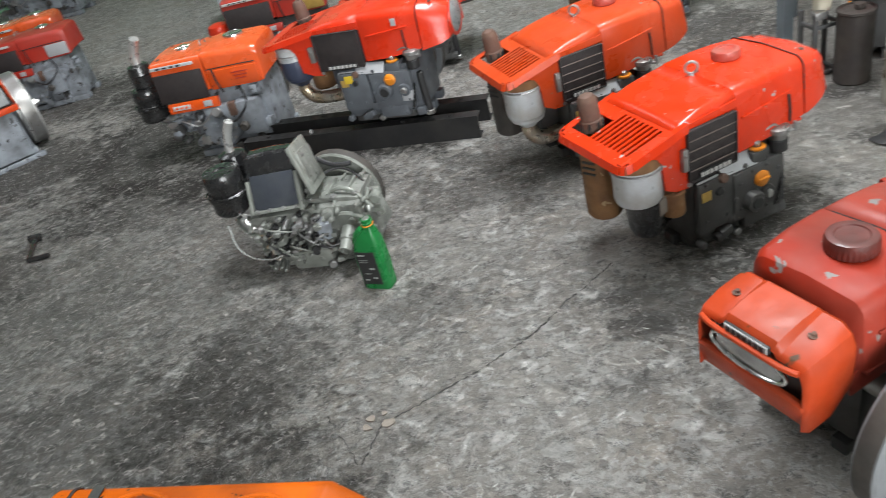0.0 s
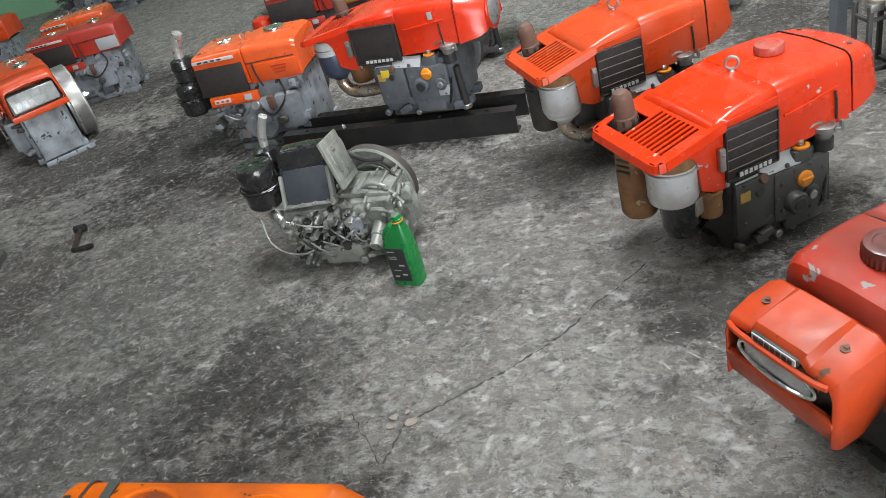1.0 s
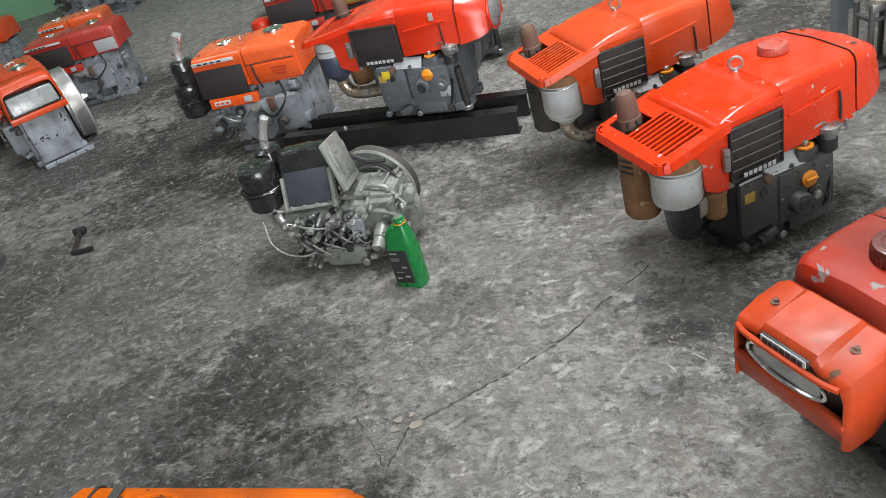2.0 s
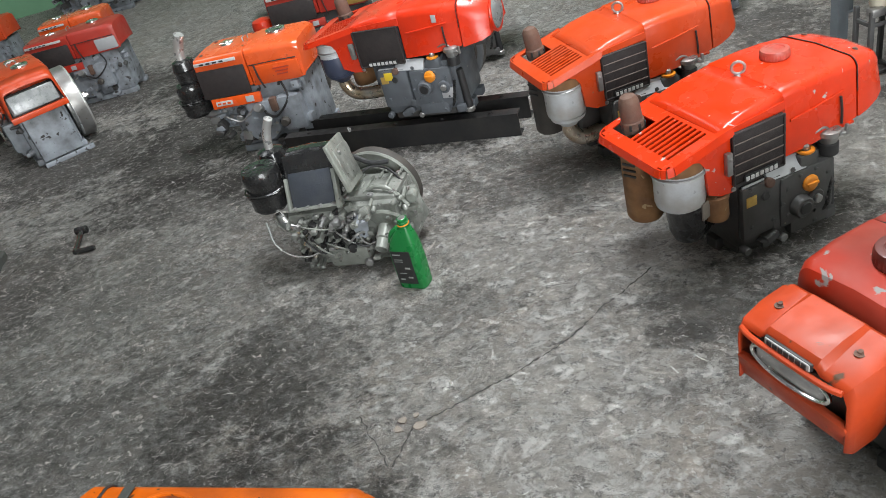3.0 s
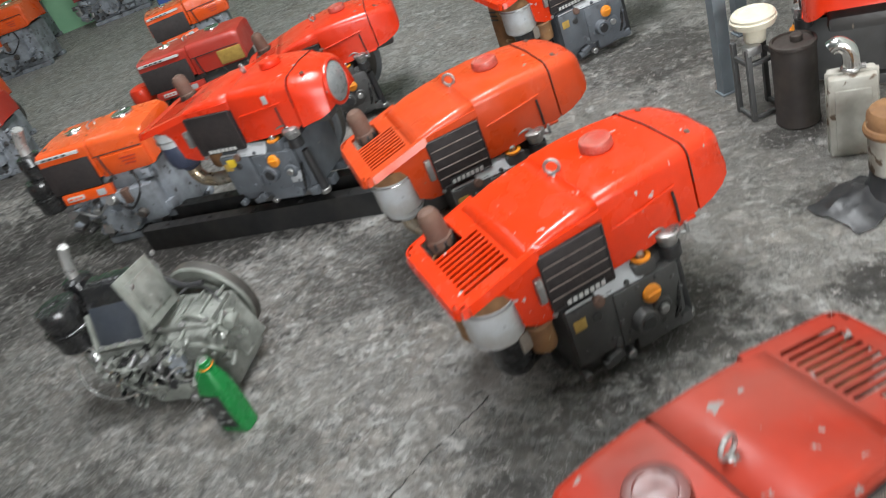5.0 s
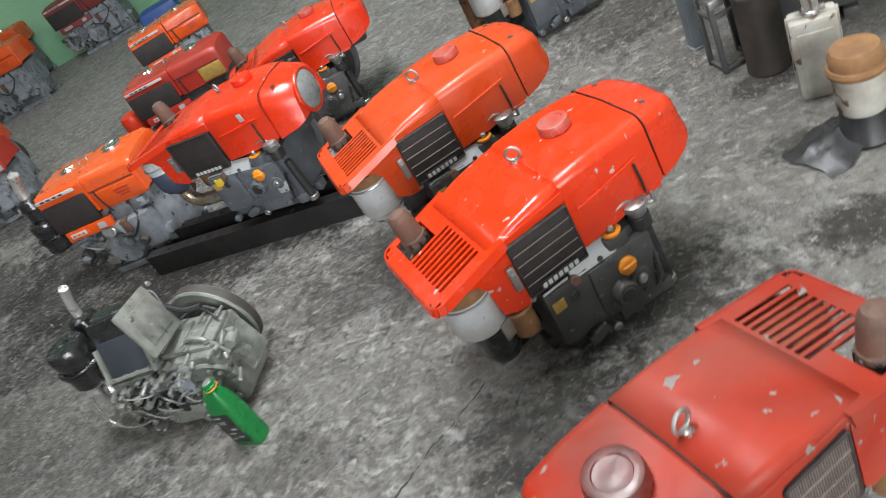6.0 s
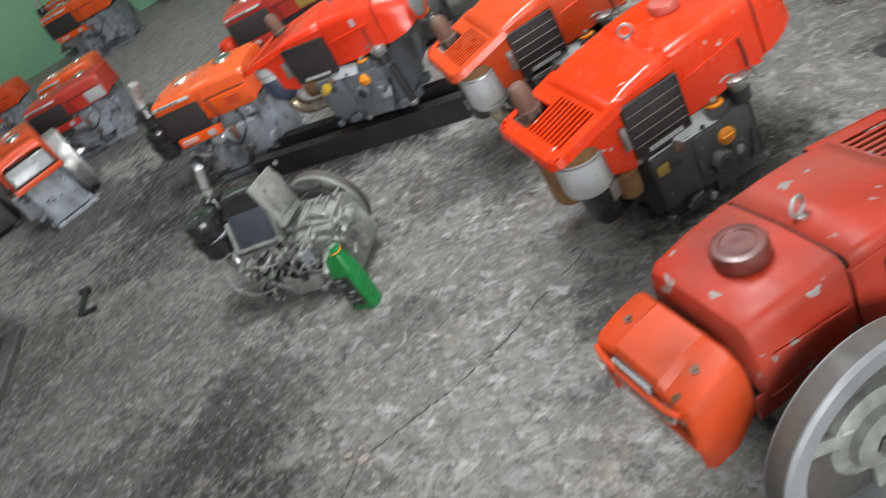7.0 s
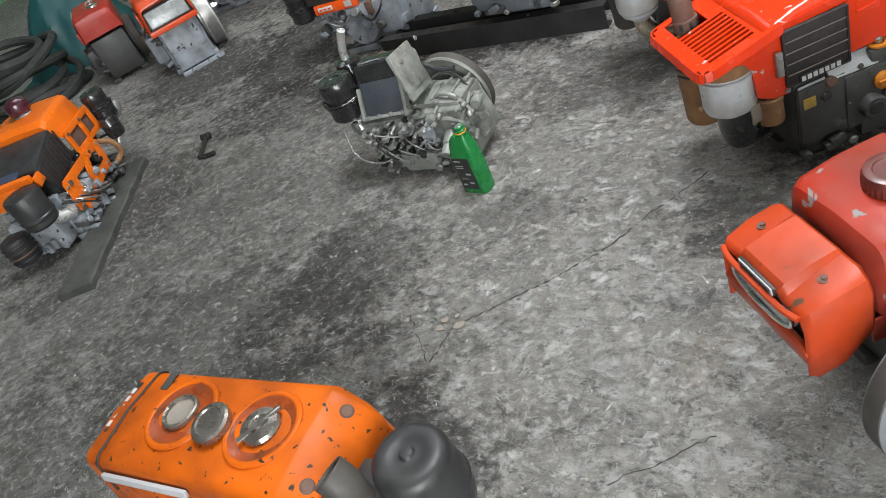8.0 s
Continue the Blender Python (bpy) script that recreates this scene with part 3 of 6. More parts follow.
def spall():
    """Loose flat pieces where the slab has broken away at the bend of the crack."""
    rnd = random.Random(9)
    for i in range(7):
        bm = bmesh.new()
        a0 = rnd.uniform(0, 6.28)
        r = rnd.uniform(0.008, 0.022)
        top = [Vector((r * rnd.uniform(0.6, 1.3) * math.cos(a0 + k * 1.05), r * rnd.uniform(0.5, 0.9) * math.sin(a0 + k * 1.05), 0.0)) for k in range(6)]
        loft(bm, [[(p.x, p.y, z) for p in top] for z in (0.0, 0.005)], True, True, True)
        ob = part("concrete_flake", bm, spall_brown, None)
        ob.matrix_world = pose(-0.186 + rnd.uniform(-0.035, 0.035), 1.399 + rnd.uniform(-0.025, 0.025), 0.0005, rnd.uniform(-4, 4), rnd.uniform(-4, 4), rnd.uniform(0, 360))
        tagged(ob, "loose brown flake broken from the concrete", "flake", "flakes beside the crack")


spall()


def scratches():
    """Pale drag marks left on the slab by moved engines."""
    rnd = random.Random(17)
    verts, faces = [], []
    for i in range(110):
        x, y = rnd.uniform(-2.0, 1.4), rnd.uniform(0.7, 3.0)
        a = rnd.choice((0.5, 0.9, 2.2, 2.6)) + rnd.uniform(-0.4, 0.4)
        length, w, bend = rnd.uniform(0.015, 0.05), rnd.uniform(0.0006, 0.0016), rnd.uniform(-0.3, 0.3)
        k, n = len(verts), 6
        for s in range(n + 1):
            t = s / n
            px, py = x + length * t * math.cos(a + bend * t), y + length * t * math.sin(a + bend * t)
            ww = w * math.sin(math.pi * (0.08 + 0.84 * t)) * rnd.uniform(0.6, 1.2)
            verts += [(px - ww * math.sin(a), py + ww * math.cos(a), 0.0011), (px + ww * math.sin(a), py - ww * math.cos(a), 0.0011)]
        faces += [(k + 2 * s, k + 2 * s + 1, k + 2 * s + 3, k + 2 * s + 2) for s in range(n)]
    me = bpy.data.meshes.new("scratch_marks")
    me.from_pydata(verts, [], faces)
    me.materials.append(scratch_pale)
    tagged(new("scratch_marks", me), "pale scratches dragged across the concrete floor", "scratches", kind="stuff")


scratches()


def grit():
    """Loose chips and flakes on the slab."""
    rnd = random.Random(11)
    verts, faces = [], []
    for i in range(900):
        x, y = rnd.uniform(-2.2, 1.5), rnd.uniform(0.6, 3.4)
        r = rnd.uniform(0.0012, 0.0035) * (2.0 if rnd.random() < 0.04 else 1.0)
        a = rnd.uniform(0, 6.28)
        k = len(verts)
        for j in range(4):
            verts.append((x + r * rnd.uniform(0.6, 1.4) * math.cos(a + j * 1.57), y + r * rnd.uniform(0.6, 1.4) * math.sin(a + j * 1.57), 0.0))
        verts.append((x, y, r * 0.8))
        faces += [(k + j, k + (j + 1) % 4, k + 4) for j in range(4)]
    me = bpy.data.meshes.new("grit")
    me.from_pydata(verts, [], faces)
    me.materials.append(chip_stone)
    tagged(new("grit", me), "small loose chips scattered over the concrete floor", "grit", kind="stuff")


grit()

# ---- long-hooded engines ----


def flywheel(parent, x, y, z, r, mat=wheel_grey, web=wheel_dark, depth=0.06, side=1):
    """A spoked-looking cast flywheel whose open face looks to +y."""
    a, b = (x, y, z), (x, y + side, z)
    d = depth
    rim = turned("flywheel", mat, parent, [(r * 0.79, 0.004), (r * 0.86, 0.0), (r - 0.006, 0.0), (r, 0.006), (r, d - 0.006), (r - 0.006, d), (r * 0.82, d), (r * 0.795, d - 0.005), (r * 0.79, 0.004)], a, b, 56, "grey painted cast flywheel rim")
    turned("rim_band", web, rim, [(r * 1.001, 0.008), (r * 1.003, 0.010), (r * 1.003, d - 0.012), (r * 1.001, d - 0.010)], a, b, 56)
    turned("web", web, rim, [(0, -0.010), (r * 0.85, -0.010), (r * 0.85, 0.004), (r * 0.78, d * 0.20), (r * 0.42, d * 0.26), (r * 0.40, d * 0.3)], a, b, 44)
    turned("hub", iron_green, rim, [(r * 0.44, d * 0.2), (r * 0.43, d * 0.5), (r * 0.38, d * 0.62), (r * 0.30, d * 0.66), (r * 0.28, d * 0.95), (r * 0.22, d * 1.05), (0, d * 1.05)], a, b, 32)
    for i in range(3):
        t = 0.5 + i * 2 * math.pi / 3
        solid("spoke", iron_green, rim, (x + 0.60 * r * math.cos(t), y + side * d * 0.33, z + 0.60 * r * math.sin(t)), (r * 0.42, d * 0.35, r * 0.16), 0.006, (0, -math.degrees(t), 0))
    turned("hub_nut", steel, rim, [(0, d * 1.15), (r * 0.13, d * 1.15), (r * 0.13, d * 1.4), (r * 0.07, d * 1.42), (r * 0.07, d * 1.6), (0, d * 1.6)], a, b, 6)
    return rim


def bolt(parent, c, axis, r=0.006, mat=steel, name="bolt"):
    c, axis = Vector(c), Vector(axis).normalized()
    return turned(name, mat, parent, [(0, 0), (r * 1.5, 0), (r * 1.5, 0.002), (r, 0.0025), (r, 0.006), (0, 0.006)], c, c + axis, 8)


def lip_plate(parent, paint, x1=0.19, half=0.158, zlip=0.388, zback=0.432, slots=9, y_from=-0.125, y_to=0.045):
    """The slotted front plate of the hood: bars with open gaps between them, a frame and a turned-down lip."""
    def zz(x):
        return zlip + (zback - zlip) * x / x1
    def slab(bm, xa, xb, ya, yb, down=0.004):
        top = [(xa, ya, zz(xa)), (xb, ya, zz(xb)), (xb, yb, zz(xb)), (xa, yb, zz(xa))]
        v = [bm.verts.new(p) for p in top] + [bm.verts.new((p[0], p[1], p[2] - down)) for p in top]
        for f in ((0, 1, 2, 3), (7, 6, 5, 4), (0, 4, 5, 1), (1, 5, 6, 2), (2, 6, 7, 3), (3, 7, 4, 0)):
            bm.faces.new([v[i] for i in f])
    bm = bmesh.new()
    front, sx0, sx1 = -0.014, 0.022, 0.140
    # frame round the slots; the stub's hole is left open at the far corner
    slab(bm, front, sx0, -half + 0.034, half - 0.034)
    for sgn in (-1, 1):
        a, b = sorted((sgn * (half - 0.034), sgn * (half - 0.012)))
        slab(bm, front + 0.006, sx0, a, b)
        a, b = sorted((sgn * (half - 0.012), sgn * half))
        slab(bm, front + 0.022, sx0, a, b)
    slab(bm, sx1, x1, -half, half)
    slab(bm, sx0, sx1, -half, y_from)
    slab(bm, 0.105, sx1, y_to, half)
    slab(bm, sx0, 0.105, half - 0.02, half)
    pitch = (y_to - y_from) / slots
    for i in range(slots):
        slab(bm, sx0, sx1, y_from + (i + 0.58) * pitch, y_from + (i + 1) * pitch, 0.008)
    # turned-down edge
    def skirt(p, q, drop=0.022, t=0.004):
        p, q = Vector((*p, zz(p[0]) + 0.001)), Vector((*q, zz(q[0]) + 0.001))
        n = (q - p).cross(Vector((0, 0, 1))).normalized() * t
        low = Vector((0, 0, -drop))
        v = [bm.verts.new(a) for a in (p, q, q + n, p + n, p + low + n * 1.5, q + low + n * 1.5, q + low + n * 2.5, p + low + n * 2.5)]
        for f in ((0, 1, 2, 3), (0, 1, 5, 4), (3, 2, 6, 7), (4, 5, 6, 7), (0, 3, 7, 4), (1, 2, 6, 5)):
            bm.faces.new([v[i] for i in f])
    corner = [(front + 0.026, half), (front + 0.010, half - 0.005), (front + 0.002, half - 0.016), (front, half - 0.034), (front, -half + 0.034), (front + 0.002, -half + 0.016), (front + 0.010, -half + 0.005), (front + 0.026, -half)]
    for p, q in zip([(x1, half)] + corner, corner + [(x1, -half)]):
        skirt(p, q)
    return part("grille_plate", bm, paint, parent, "slotted sheet-metal grille plate")


def wire_screen(parent, x0, x1, z0, z1, y, wires=4, lean=0.0, cross=False):
    """Black radiator screen on the side of the hood (its normal is -y)."""
    s = solid("radiator_screen", screen_black, parent, ((x0 + x1) / 2, y, (z0 + z1) / 2), (x1 - x0, 0.012, z1 - z0), 0.008, (-lean, 0, 0), label="black radiator screen")
    fr = bmesh.new()
    q = pose((x0 + x1) / 2, y, (z0 + z1) / 2, -lean)
    hx, hz = (x1 - x0) / 2 - 0.002, (z1 - z0) / 2 - 0.002
    loop = [(-hx, -0.008, -hz), (hx, -0.008, -hz), (hx, -0.008, hz), (-hx, -0.008, hz)]
    for a, b in zip(loop, loop[1:] + loop[:1]):
        tube(fr, [q @ Vector(a), q @ Vector(b)], 0.003, 6, 1)
    part("screen_rim", fr, screen_black, s)
    for i in range(wires):
        w = -hz + (i + 1) * 2 * hz / (wires + 1)
        pipe("wire", wire_metal, s, [q @ Vector((-hx, -0.008, w)), q @ Vector((hx, -0.008, w))], 0.0016, 6)
    if cross:
        bm = bmesh.new()
        for i in range(26):
            w = -hx + (i + 0.5) * 2 * hx / 26
            tube(bm, [q @ Vector((w, -0.0075, -hz)), q @ Vector((w, -0.0075, hz))], 0.0009, 4, 1)
        for i in range(20):
            w = -hz + (i + 0.5) * 2 * hz / 20
            tube(bm, [q @ Vector((-hx, -0.0075, w)), q @ Vector((hx, -0.0075, w))], 0.0009, 4, 1)
        part("wire_mesh", bm, wire_metal, s)
    return s


def ribbed_cap(parent, c, r, h, mat, label):
    bm = bmesh.new()
    x, y, z = c
    prof = [(0.82, -0.006, 0), (0.82, 0.0, 0), (0.96, 0.002, 1), (1.0, h * 0.2, 1), (0.98, h * 0.78, 1), (0.92, h * 0.96, 0), (0.84, h, 0), (0.64, h, 0), (0.60, h * 0.92, 0), (0.3, h * 0.90, 0), (0.02, h * 0.93, 0)]
    rows = []
    for k, dz, rib in prof:
        rows.append([(x + r * (k - (0.045 * (i % 2) if rib else 0)) * math.cos(2 * math.pi * i / 64), y + r * (k - (0.045 * (i % 2) if rib else 0)) * math.sin(2 * math.pi * i / 64), z + dz) for i in range(64)])
    loft(bm, rows, False, True, True)
    return part("filler_cap", bm, mat, parent, label)


def lifting_ring(parent, c, turn=0.0, r=0.017):
    x, y, z = c
    bm = bmesh.new()
    ring(bm, (x, y, z + r + 0.008), (math.sin(radians(turn)), math.cos(radians(turn)), 0.0), r, 0.0042)
    cyl(bm, (x, y, z - 0.002), (x, y, z + 0.008), 0.012, 0.008, 14)
    return part("lifting_eye", bm, steel, parent, "steel lifting eye")


def air_can(parent, x, y, z0, z1, r, mat=can_silver, band=None, label="silver air cleaner canister"):
    h = z1 - z0
    can = turned("air_cleaner", mat, parent, [(0, 0), (r * 0.75, 0), (r * 0.92, h * 0.06), (r * 0.97, h * 0.16), (r * 0.97, h * 0.68), (r * 1.03, h * 0.70), (r * 1.03, h * 0.74), (r * 0.98, h * 0.76), (r * 0.98, h * 0.93), (r * 0.9, h * 0.99), (r * 0.5, h), (0, h)], (x, y, z0), (x, y, z1), 28, label)
    if mat is can_silver and not band:
        turned("rusty_lid", rust, can, [(r * 0.985, h * 0.80), (r * 0.992, h * 0.81), (r * 0.992, h * 0.93), (r * 0.91, h * 0.995), (r * 0.5, h * 1.006), (0, h * 1.006)], (x, y, z0), (x, y, z1), 28, "rusty rim of the canister")
    if band:
        turned("band", band, can, [(r * 0.80, h * 0.0), (r * 0.93, h * 0.04), (r * 0.985, h * 0.15), (r * 0.985, h * 0.56), (r * 0.972, h * 0.58)], (x, y, z0), (x, y, z1), 28)
    ringbm = bmesh.new()
    ring(ringbm, (x, y, z0 + h * 0.75), (0, 0, 1), r * 1.01, 0.003)
    part("clamp_ring", ringbm, steel, can)
    return can


def crankcase(parent, mat, cover, x0=0.20, x1=0.505, y0=-0.155, y1=0.10, shaft=(0.182, 0.125), idler=(0.234, 0.128), filler=(0.215, 0.182), breather=0.222, plate=True):
    """Cast crankcase with a bolted gear cover, bosses, oil caps, feet and small fittings on its -y side."""
    xc, yc = (x0 + x1) / 2, (y0 + y1) / 2
    body = solid("crankcase", mat, parent, (xc, yc, 0.145), (x1 - x0, y1 - y0, 0.215), 0.022, label="oily cast crankcase")
    for dy in (-0.02, 0.09):
        solid("mounting_foot", mat, parent, (xc, yc + dy, 0.018), (x1 - x0 + 0.02, 0.045, 0.036), 0.006)
    # gear cover: a rounded plate with bosses
    gear = solid("gear_cover", cover, parent, (x0 + shaft[0] + 0.028, y0 - 0.012, 0.150), (0.18, 0.03, 0.16), 0.016)
    solid("side_cover", cover, parent, (x0 + 0.068, y0 - 0.008, 0.160), (0.130, 0.024, 0.165), 0.010)
    rod("shaft_boss", cover, gear, (x0 + shaft[0], y0 - 0.01, shaft[1]), (x0 + shaft[0], y0 - 0.052, shaft[1]), 0.036, 0.030)
    rod("idler_boss", cover, gear, (x0 + idler[0], y0 - 0.01, idler[1]), (x0 + idler[0], y0 - 0.035, idler[1]), 0.030, 0.026)
    solid("cover_skirt", cover, gear, (x0 + 0.22, y0 - 0.012, 0.065), (0.13, 0.03, 0.06), 0.012)
    rod("shaft_stub", black_plastic, gear, (x0 + shaft[0], y0 - 0.046, shaft[1]), (x0 + shaft[0], y0 - 0.055, shaft[1]), 0.020)
    rod("shaft_end", steel, gear, (x0 + idler[0], y0 - 0.03, idler[1]), (x0 + idler[0], y0 - 0.045, idler[1]), 0.013)
    for i in range(10):
        a = 2 * math.pi * i / 10
        bolt(gear, (x0 + shaft[0] + 0.028 + 0.082 * math.cos(a), y0 - 0.026, 0.150 + 0.070 * math.sin(a)), (0, -1, 0), 0.005, cover)
    for dx, dz in ((0.03, 0.235), (0.03, 0.115), (0.165, 0.24), (0.10, 0.11)):
        bolt(gear, (x0 + dx, y0 - 0.019, dz), (0, -1, 0), 0.005, cover)
    fx, fz, bx = x0 + filler[0], filler[1], x0 + breather
    c = turned("oil_cap", cap_yellow, gear, [(0, 0.012), (0.013, 0.014), (0.019, 0.012), (0.024, 0.008), (0.024, 0), (0, 0)], (fx, y0 - 0.026, fz), (fx, y0 - 1, fz + 0.1), 16, "orange plastic oil cap")
    solid("grip", cap_yellow, c, (fx, y0 - 0.040, fz + 0.003), (0.036, 0.010, 0.008), 0.003)
    solid("filler_boss", cover, gear, (fx, y0 - 0.014, fz), (0.062, 0.024, 0.062), 0.012)
    solid("breather_boss", cover, body, (bx, y0 + 0.012, 0.235), (0.060, 0.062, 0.060), 0.010)
    t = turned("breather_cap", cap_yellow, body, [(0.020, 0), (0.024, 0.004), (0.024, 0.009), (0.014, 0.010), (0.012, 0.005), (0.010, 0.005)], (bx, y0 - 0.002, 0.264), (bx, y0 - 0.002, 1), 16, "orange ring round a steel filler neck")
    turned("neck", steel, t, [(0, 0), (0.010, 0), (0.010, 0.022), (0.006, 0.026), (0, 0.026)], (bx, y0 - 0.002, 0.262), (bx, y0 - 0.002, 1), 14)
    if plate:
        # name plate and instruction plate along the upper edge
        q = solid("instruction_plate", sticker_white, body, (x0 + 0.045, y0 - 0.010, 0.238), (0.072, 0.006, 0.018), 0.002, (-18, 0, 0))
        for i in range(2):
            solid("text_bar", sticker_dark, q, (x0 + 0.045, y0 - 0.0145 + 0.0015 * i, 0.242 - i * 0.006), (0.054, 0.002, 0.002), 0, (-18, 0, 0))
        solid("side_plate", sticker_white, body, (x0 + 0.150, y0 - 0.002, 0.248), (0.125, 0.012, 0.048), 0.004, (-38, 3, 0), label="bare grey sloping metal strip")
        solid("data_label", sticker_gold, body, (x0 + 0.030, y0 - 0.0215, 0.200), (0.032, 0.003, 0.030), 0.001)
        rod("plug", rust_dark, body, (x0 + 0.088, y0 - 0.01, 0.232), (x0 + 0.088, y0 - 0.030, 0.236), 0.014)
        rod("lower_plug", black_plastic, body, (x0 + 0.075, y0 - 0.01, 0.196), (x0 + 0.075, y0 - 0.026, 0.198), 0.013)
    # fuel filter with a glass bowl at the nose end, and its pipes
    f = turned("fuel_filter", steel, parent, [(0, 0.03), (0.020, 0.03), (0.032, 0.025), (0.032, 0.012), (0.026, 0.008), (0.019, -0.026), (0.015, -0.034), (0, -0.034)], (x1 - 0.005, y0 + 0.0, 0.275), (x1 - 0.005, y0, 1), 18, "small fuel filter with a dark bowl")
    rod("bowl", black_plastic, f, (x1 - 0.005, y0, 0.228), (x1 - 0.005, y0, 0.265), 0.0270)
    pipe("fuel_line", steel, f, [(x1 - 0.005, y0, 0.30), (x1 - 0.03, y0 - 0.004, 0.315), (x1 - 0.08, y0 + 0.005, 0.295), (x1 - 0.12, y0 + 0.02, 0.27)], 0.0035)
    solid("filter_bracket", steel, f, (x1 - 0.03, y0 + 0.012, 0.292), (0.06, 0.020, 0.012), 0.003, (0, 14, 0))
    rod("filter_tap", steel, f, (x1 + 0.012, y0 - 0.012, 0.286), (x1 + 0.040, y0 - 0.020, 0.280), 0.006, 0.005, 10)
    solid("tap_lever", steel, f, (x1 + 0.036, y0 - 0.020, 0.292), (0.008, 0.010, 0.030), 0.002)
    rnd = random.Random(int(100 * x0) + int(1000 * abs(y0)))
    for i in range(14):
        x, z = x0 + rnd.uniform(0.0, x1 - x0), rnd.uniform(0.03, 0.11)
        d = rnd.uniform(0.015, 0.035)
        if i % 2:
            solid("casting", cover, parent, (x, y0 - d / 2, z), (rnd.uniform(0.015, 0.05), d, rnd.uniform(0.012, 0.035)), 0.004, (0, rnd.uniform(-20, 20), 0))
        else:
            rod("fitting", cover if i % 4 else steel, parent, (x, y0, z), (x, y0 - d, z), rnd.uniform(0.006, 0.014), None, 12)
    strut = rod("strainer_tube", black_plastic, parent, (x1 + 0.012, y0 + 0.01, 0.035), (x1 + 0.006, y0 + 0.01, 0.205), 0.017, 0.015)
    rod("tube_cap", steel, strut, (x1 + 0.012, y0 + 0.01, 0.020), (x1 + 0.012, y0 + 0.01, 0.040), 0.021)
    # lower clutter: drain plug, governor lever, sump
    solid("sump", iron_dark, parent, (xc - 0.02, yc, 0.03), (x1 - x0 - 0.07, (y1 - y0) * 0.8, 0.05), 0.01)
    pipe("speed_lever", black_paint, parent, [(x1 - 0.05, y0 - 0.01, 0.06), (x1 - 0.03, y0 - 0.03, 0.09), (x1 - 0.015, y0 - 0.02, 0.17)], 0.006, 8)
    return body


def long_engine(m, label, paint, nose="plain", block=iron_dark, cover=iron_dark, can=True, stub="upright", wheel=True, screen_wires=4, cap=cap_plastic, light=None, mesh=False, can_band=None, sticker=None, intake="bowl", silencer=rust):
    e = thing("diesel_engine", m, label, "engine", "diesel engines on the workshop floor")
    lip_plate(e, paint)
    # hood: rear deck, tank shoulder, then the nose
    tank0 = 0.385 if nose == "lampbox" else 0.352
    bm = bmesh.new()
    fold = 0.020 if nose != "roundlamp" else 0.030
    rows = [arch(0.150, 0.153, 0.396, 0.4235, 0.012, 0.002, 0.002), arch(0.185, 0.155, 0.396, 0.434, 0.014, 0.003, 0.003), arch(0.23, 0.156, 0.400, 0.447, 0.017, 0.003, 0.003), arch(0.30, 0.157, 0.406, 0.458, fold, 0.004, 0.004), arch(tank0 - (0.004 if nose == "lampbox" else -0.002), 0.157, 0.410, 0.464, fold, 0.005, 0.005)]
    loft(bm, rows, False, False)
    deck = part("hood_deck", bm, paint, e, thick=0.003)
    # legs of sheet metal beside the screen
    for sgn in (-1, 1):
        bm = bmesh.new()
        edge = [(0.060, 0.400), (0.060, 0.380), (0.092, 0.368), (0.106, 0.345), (0.114, 0.262), (0.150, 0.243), (0.188, 0.240), (0.190, 0.410), (tank0 + 0.001, 0.418), (tank0 + 0.001, 0.440), (0.20, 0.428), (0.15, 0.412)]
        loft(bm, [[(x, sgn * (0.147 + d), z) for x, z in edge] for d in (0.0, 0.010)], True, True, True)
        part("side_panel", bm, paint, e)
        bolt(e, (0.188, sgn * 0.158, 0.250), (0, sgn, 0), 0.005)
    solid("radiator", radiator_blue, e, (0.268, 0.0, 0.335), (0.155, 0.285, 0.15), 0.006)
    screen = wire_screen(e, 0.184, 0.347, 0.260, 0.413, -0.158, screen_wires, cross=mesh)
    badge = solid("model_strip", sticker_dark, screen, (0.268, -0.169, 0.272), (0.106, 0.004, 0.020), 0.001, label="dark strip with pale characters")
    for i in range(7):
        solid("character_bar", letter_pale, badge, (0.224 + i * 0.0148, -0.172, 0.272), (0.0098, 0.002, 0.012), 0)
    if mesh:
        s2 = wire_screen(e, 0.207, 0.330, 0.262, 0.415, -0.156, 3, cross=True)
        s2.matrix_local = Matrix.Translation((0.530, 0, 0)) @ Matrix.Rotation(math.pi, 4, "Z")
    if nose == "lampbox":
        for sgn in (-1, 1):
            bm = bmesh.new()
            edge = [(0.318, 0.255), (0.366, 0.250), (0.384, 0.300), (0.384, 0.440), (0.318, 0.435)]
            loft(bm, [[(x, sgn * (0.148 + d), z) for x, z in edge] for d in (0.0, 0.011)], True, True, True)
            part("corner_panel", bm, paint, e)
            bolt(e, (0.356, sgn * 0.159, 0.275), (0, sgn, 0), 0.006, rust_dark)
    # tank shoulder: rounded body with a pressed crease and a lower flange
    bm = bmesh.new()
    lean = 0.010
    low = 0.285
    tank_end = 0.597 if nose == "plain" else 0.59 if nose != "lampbox" else 0.585
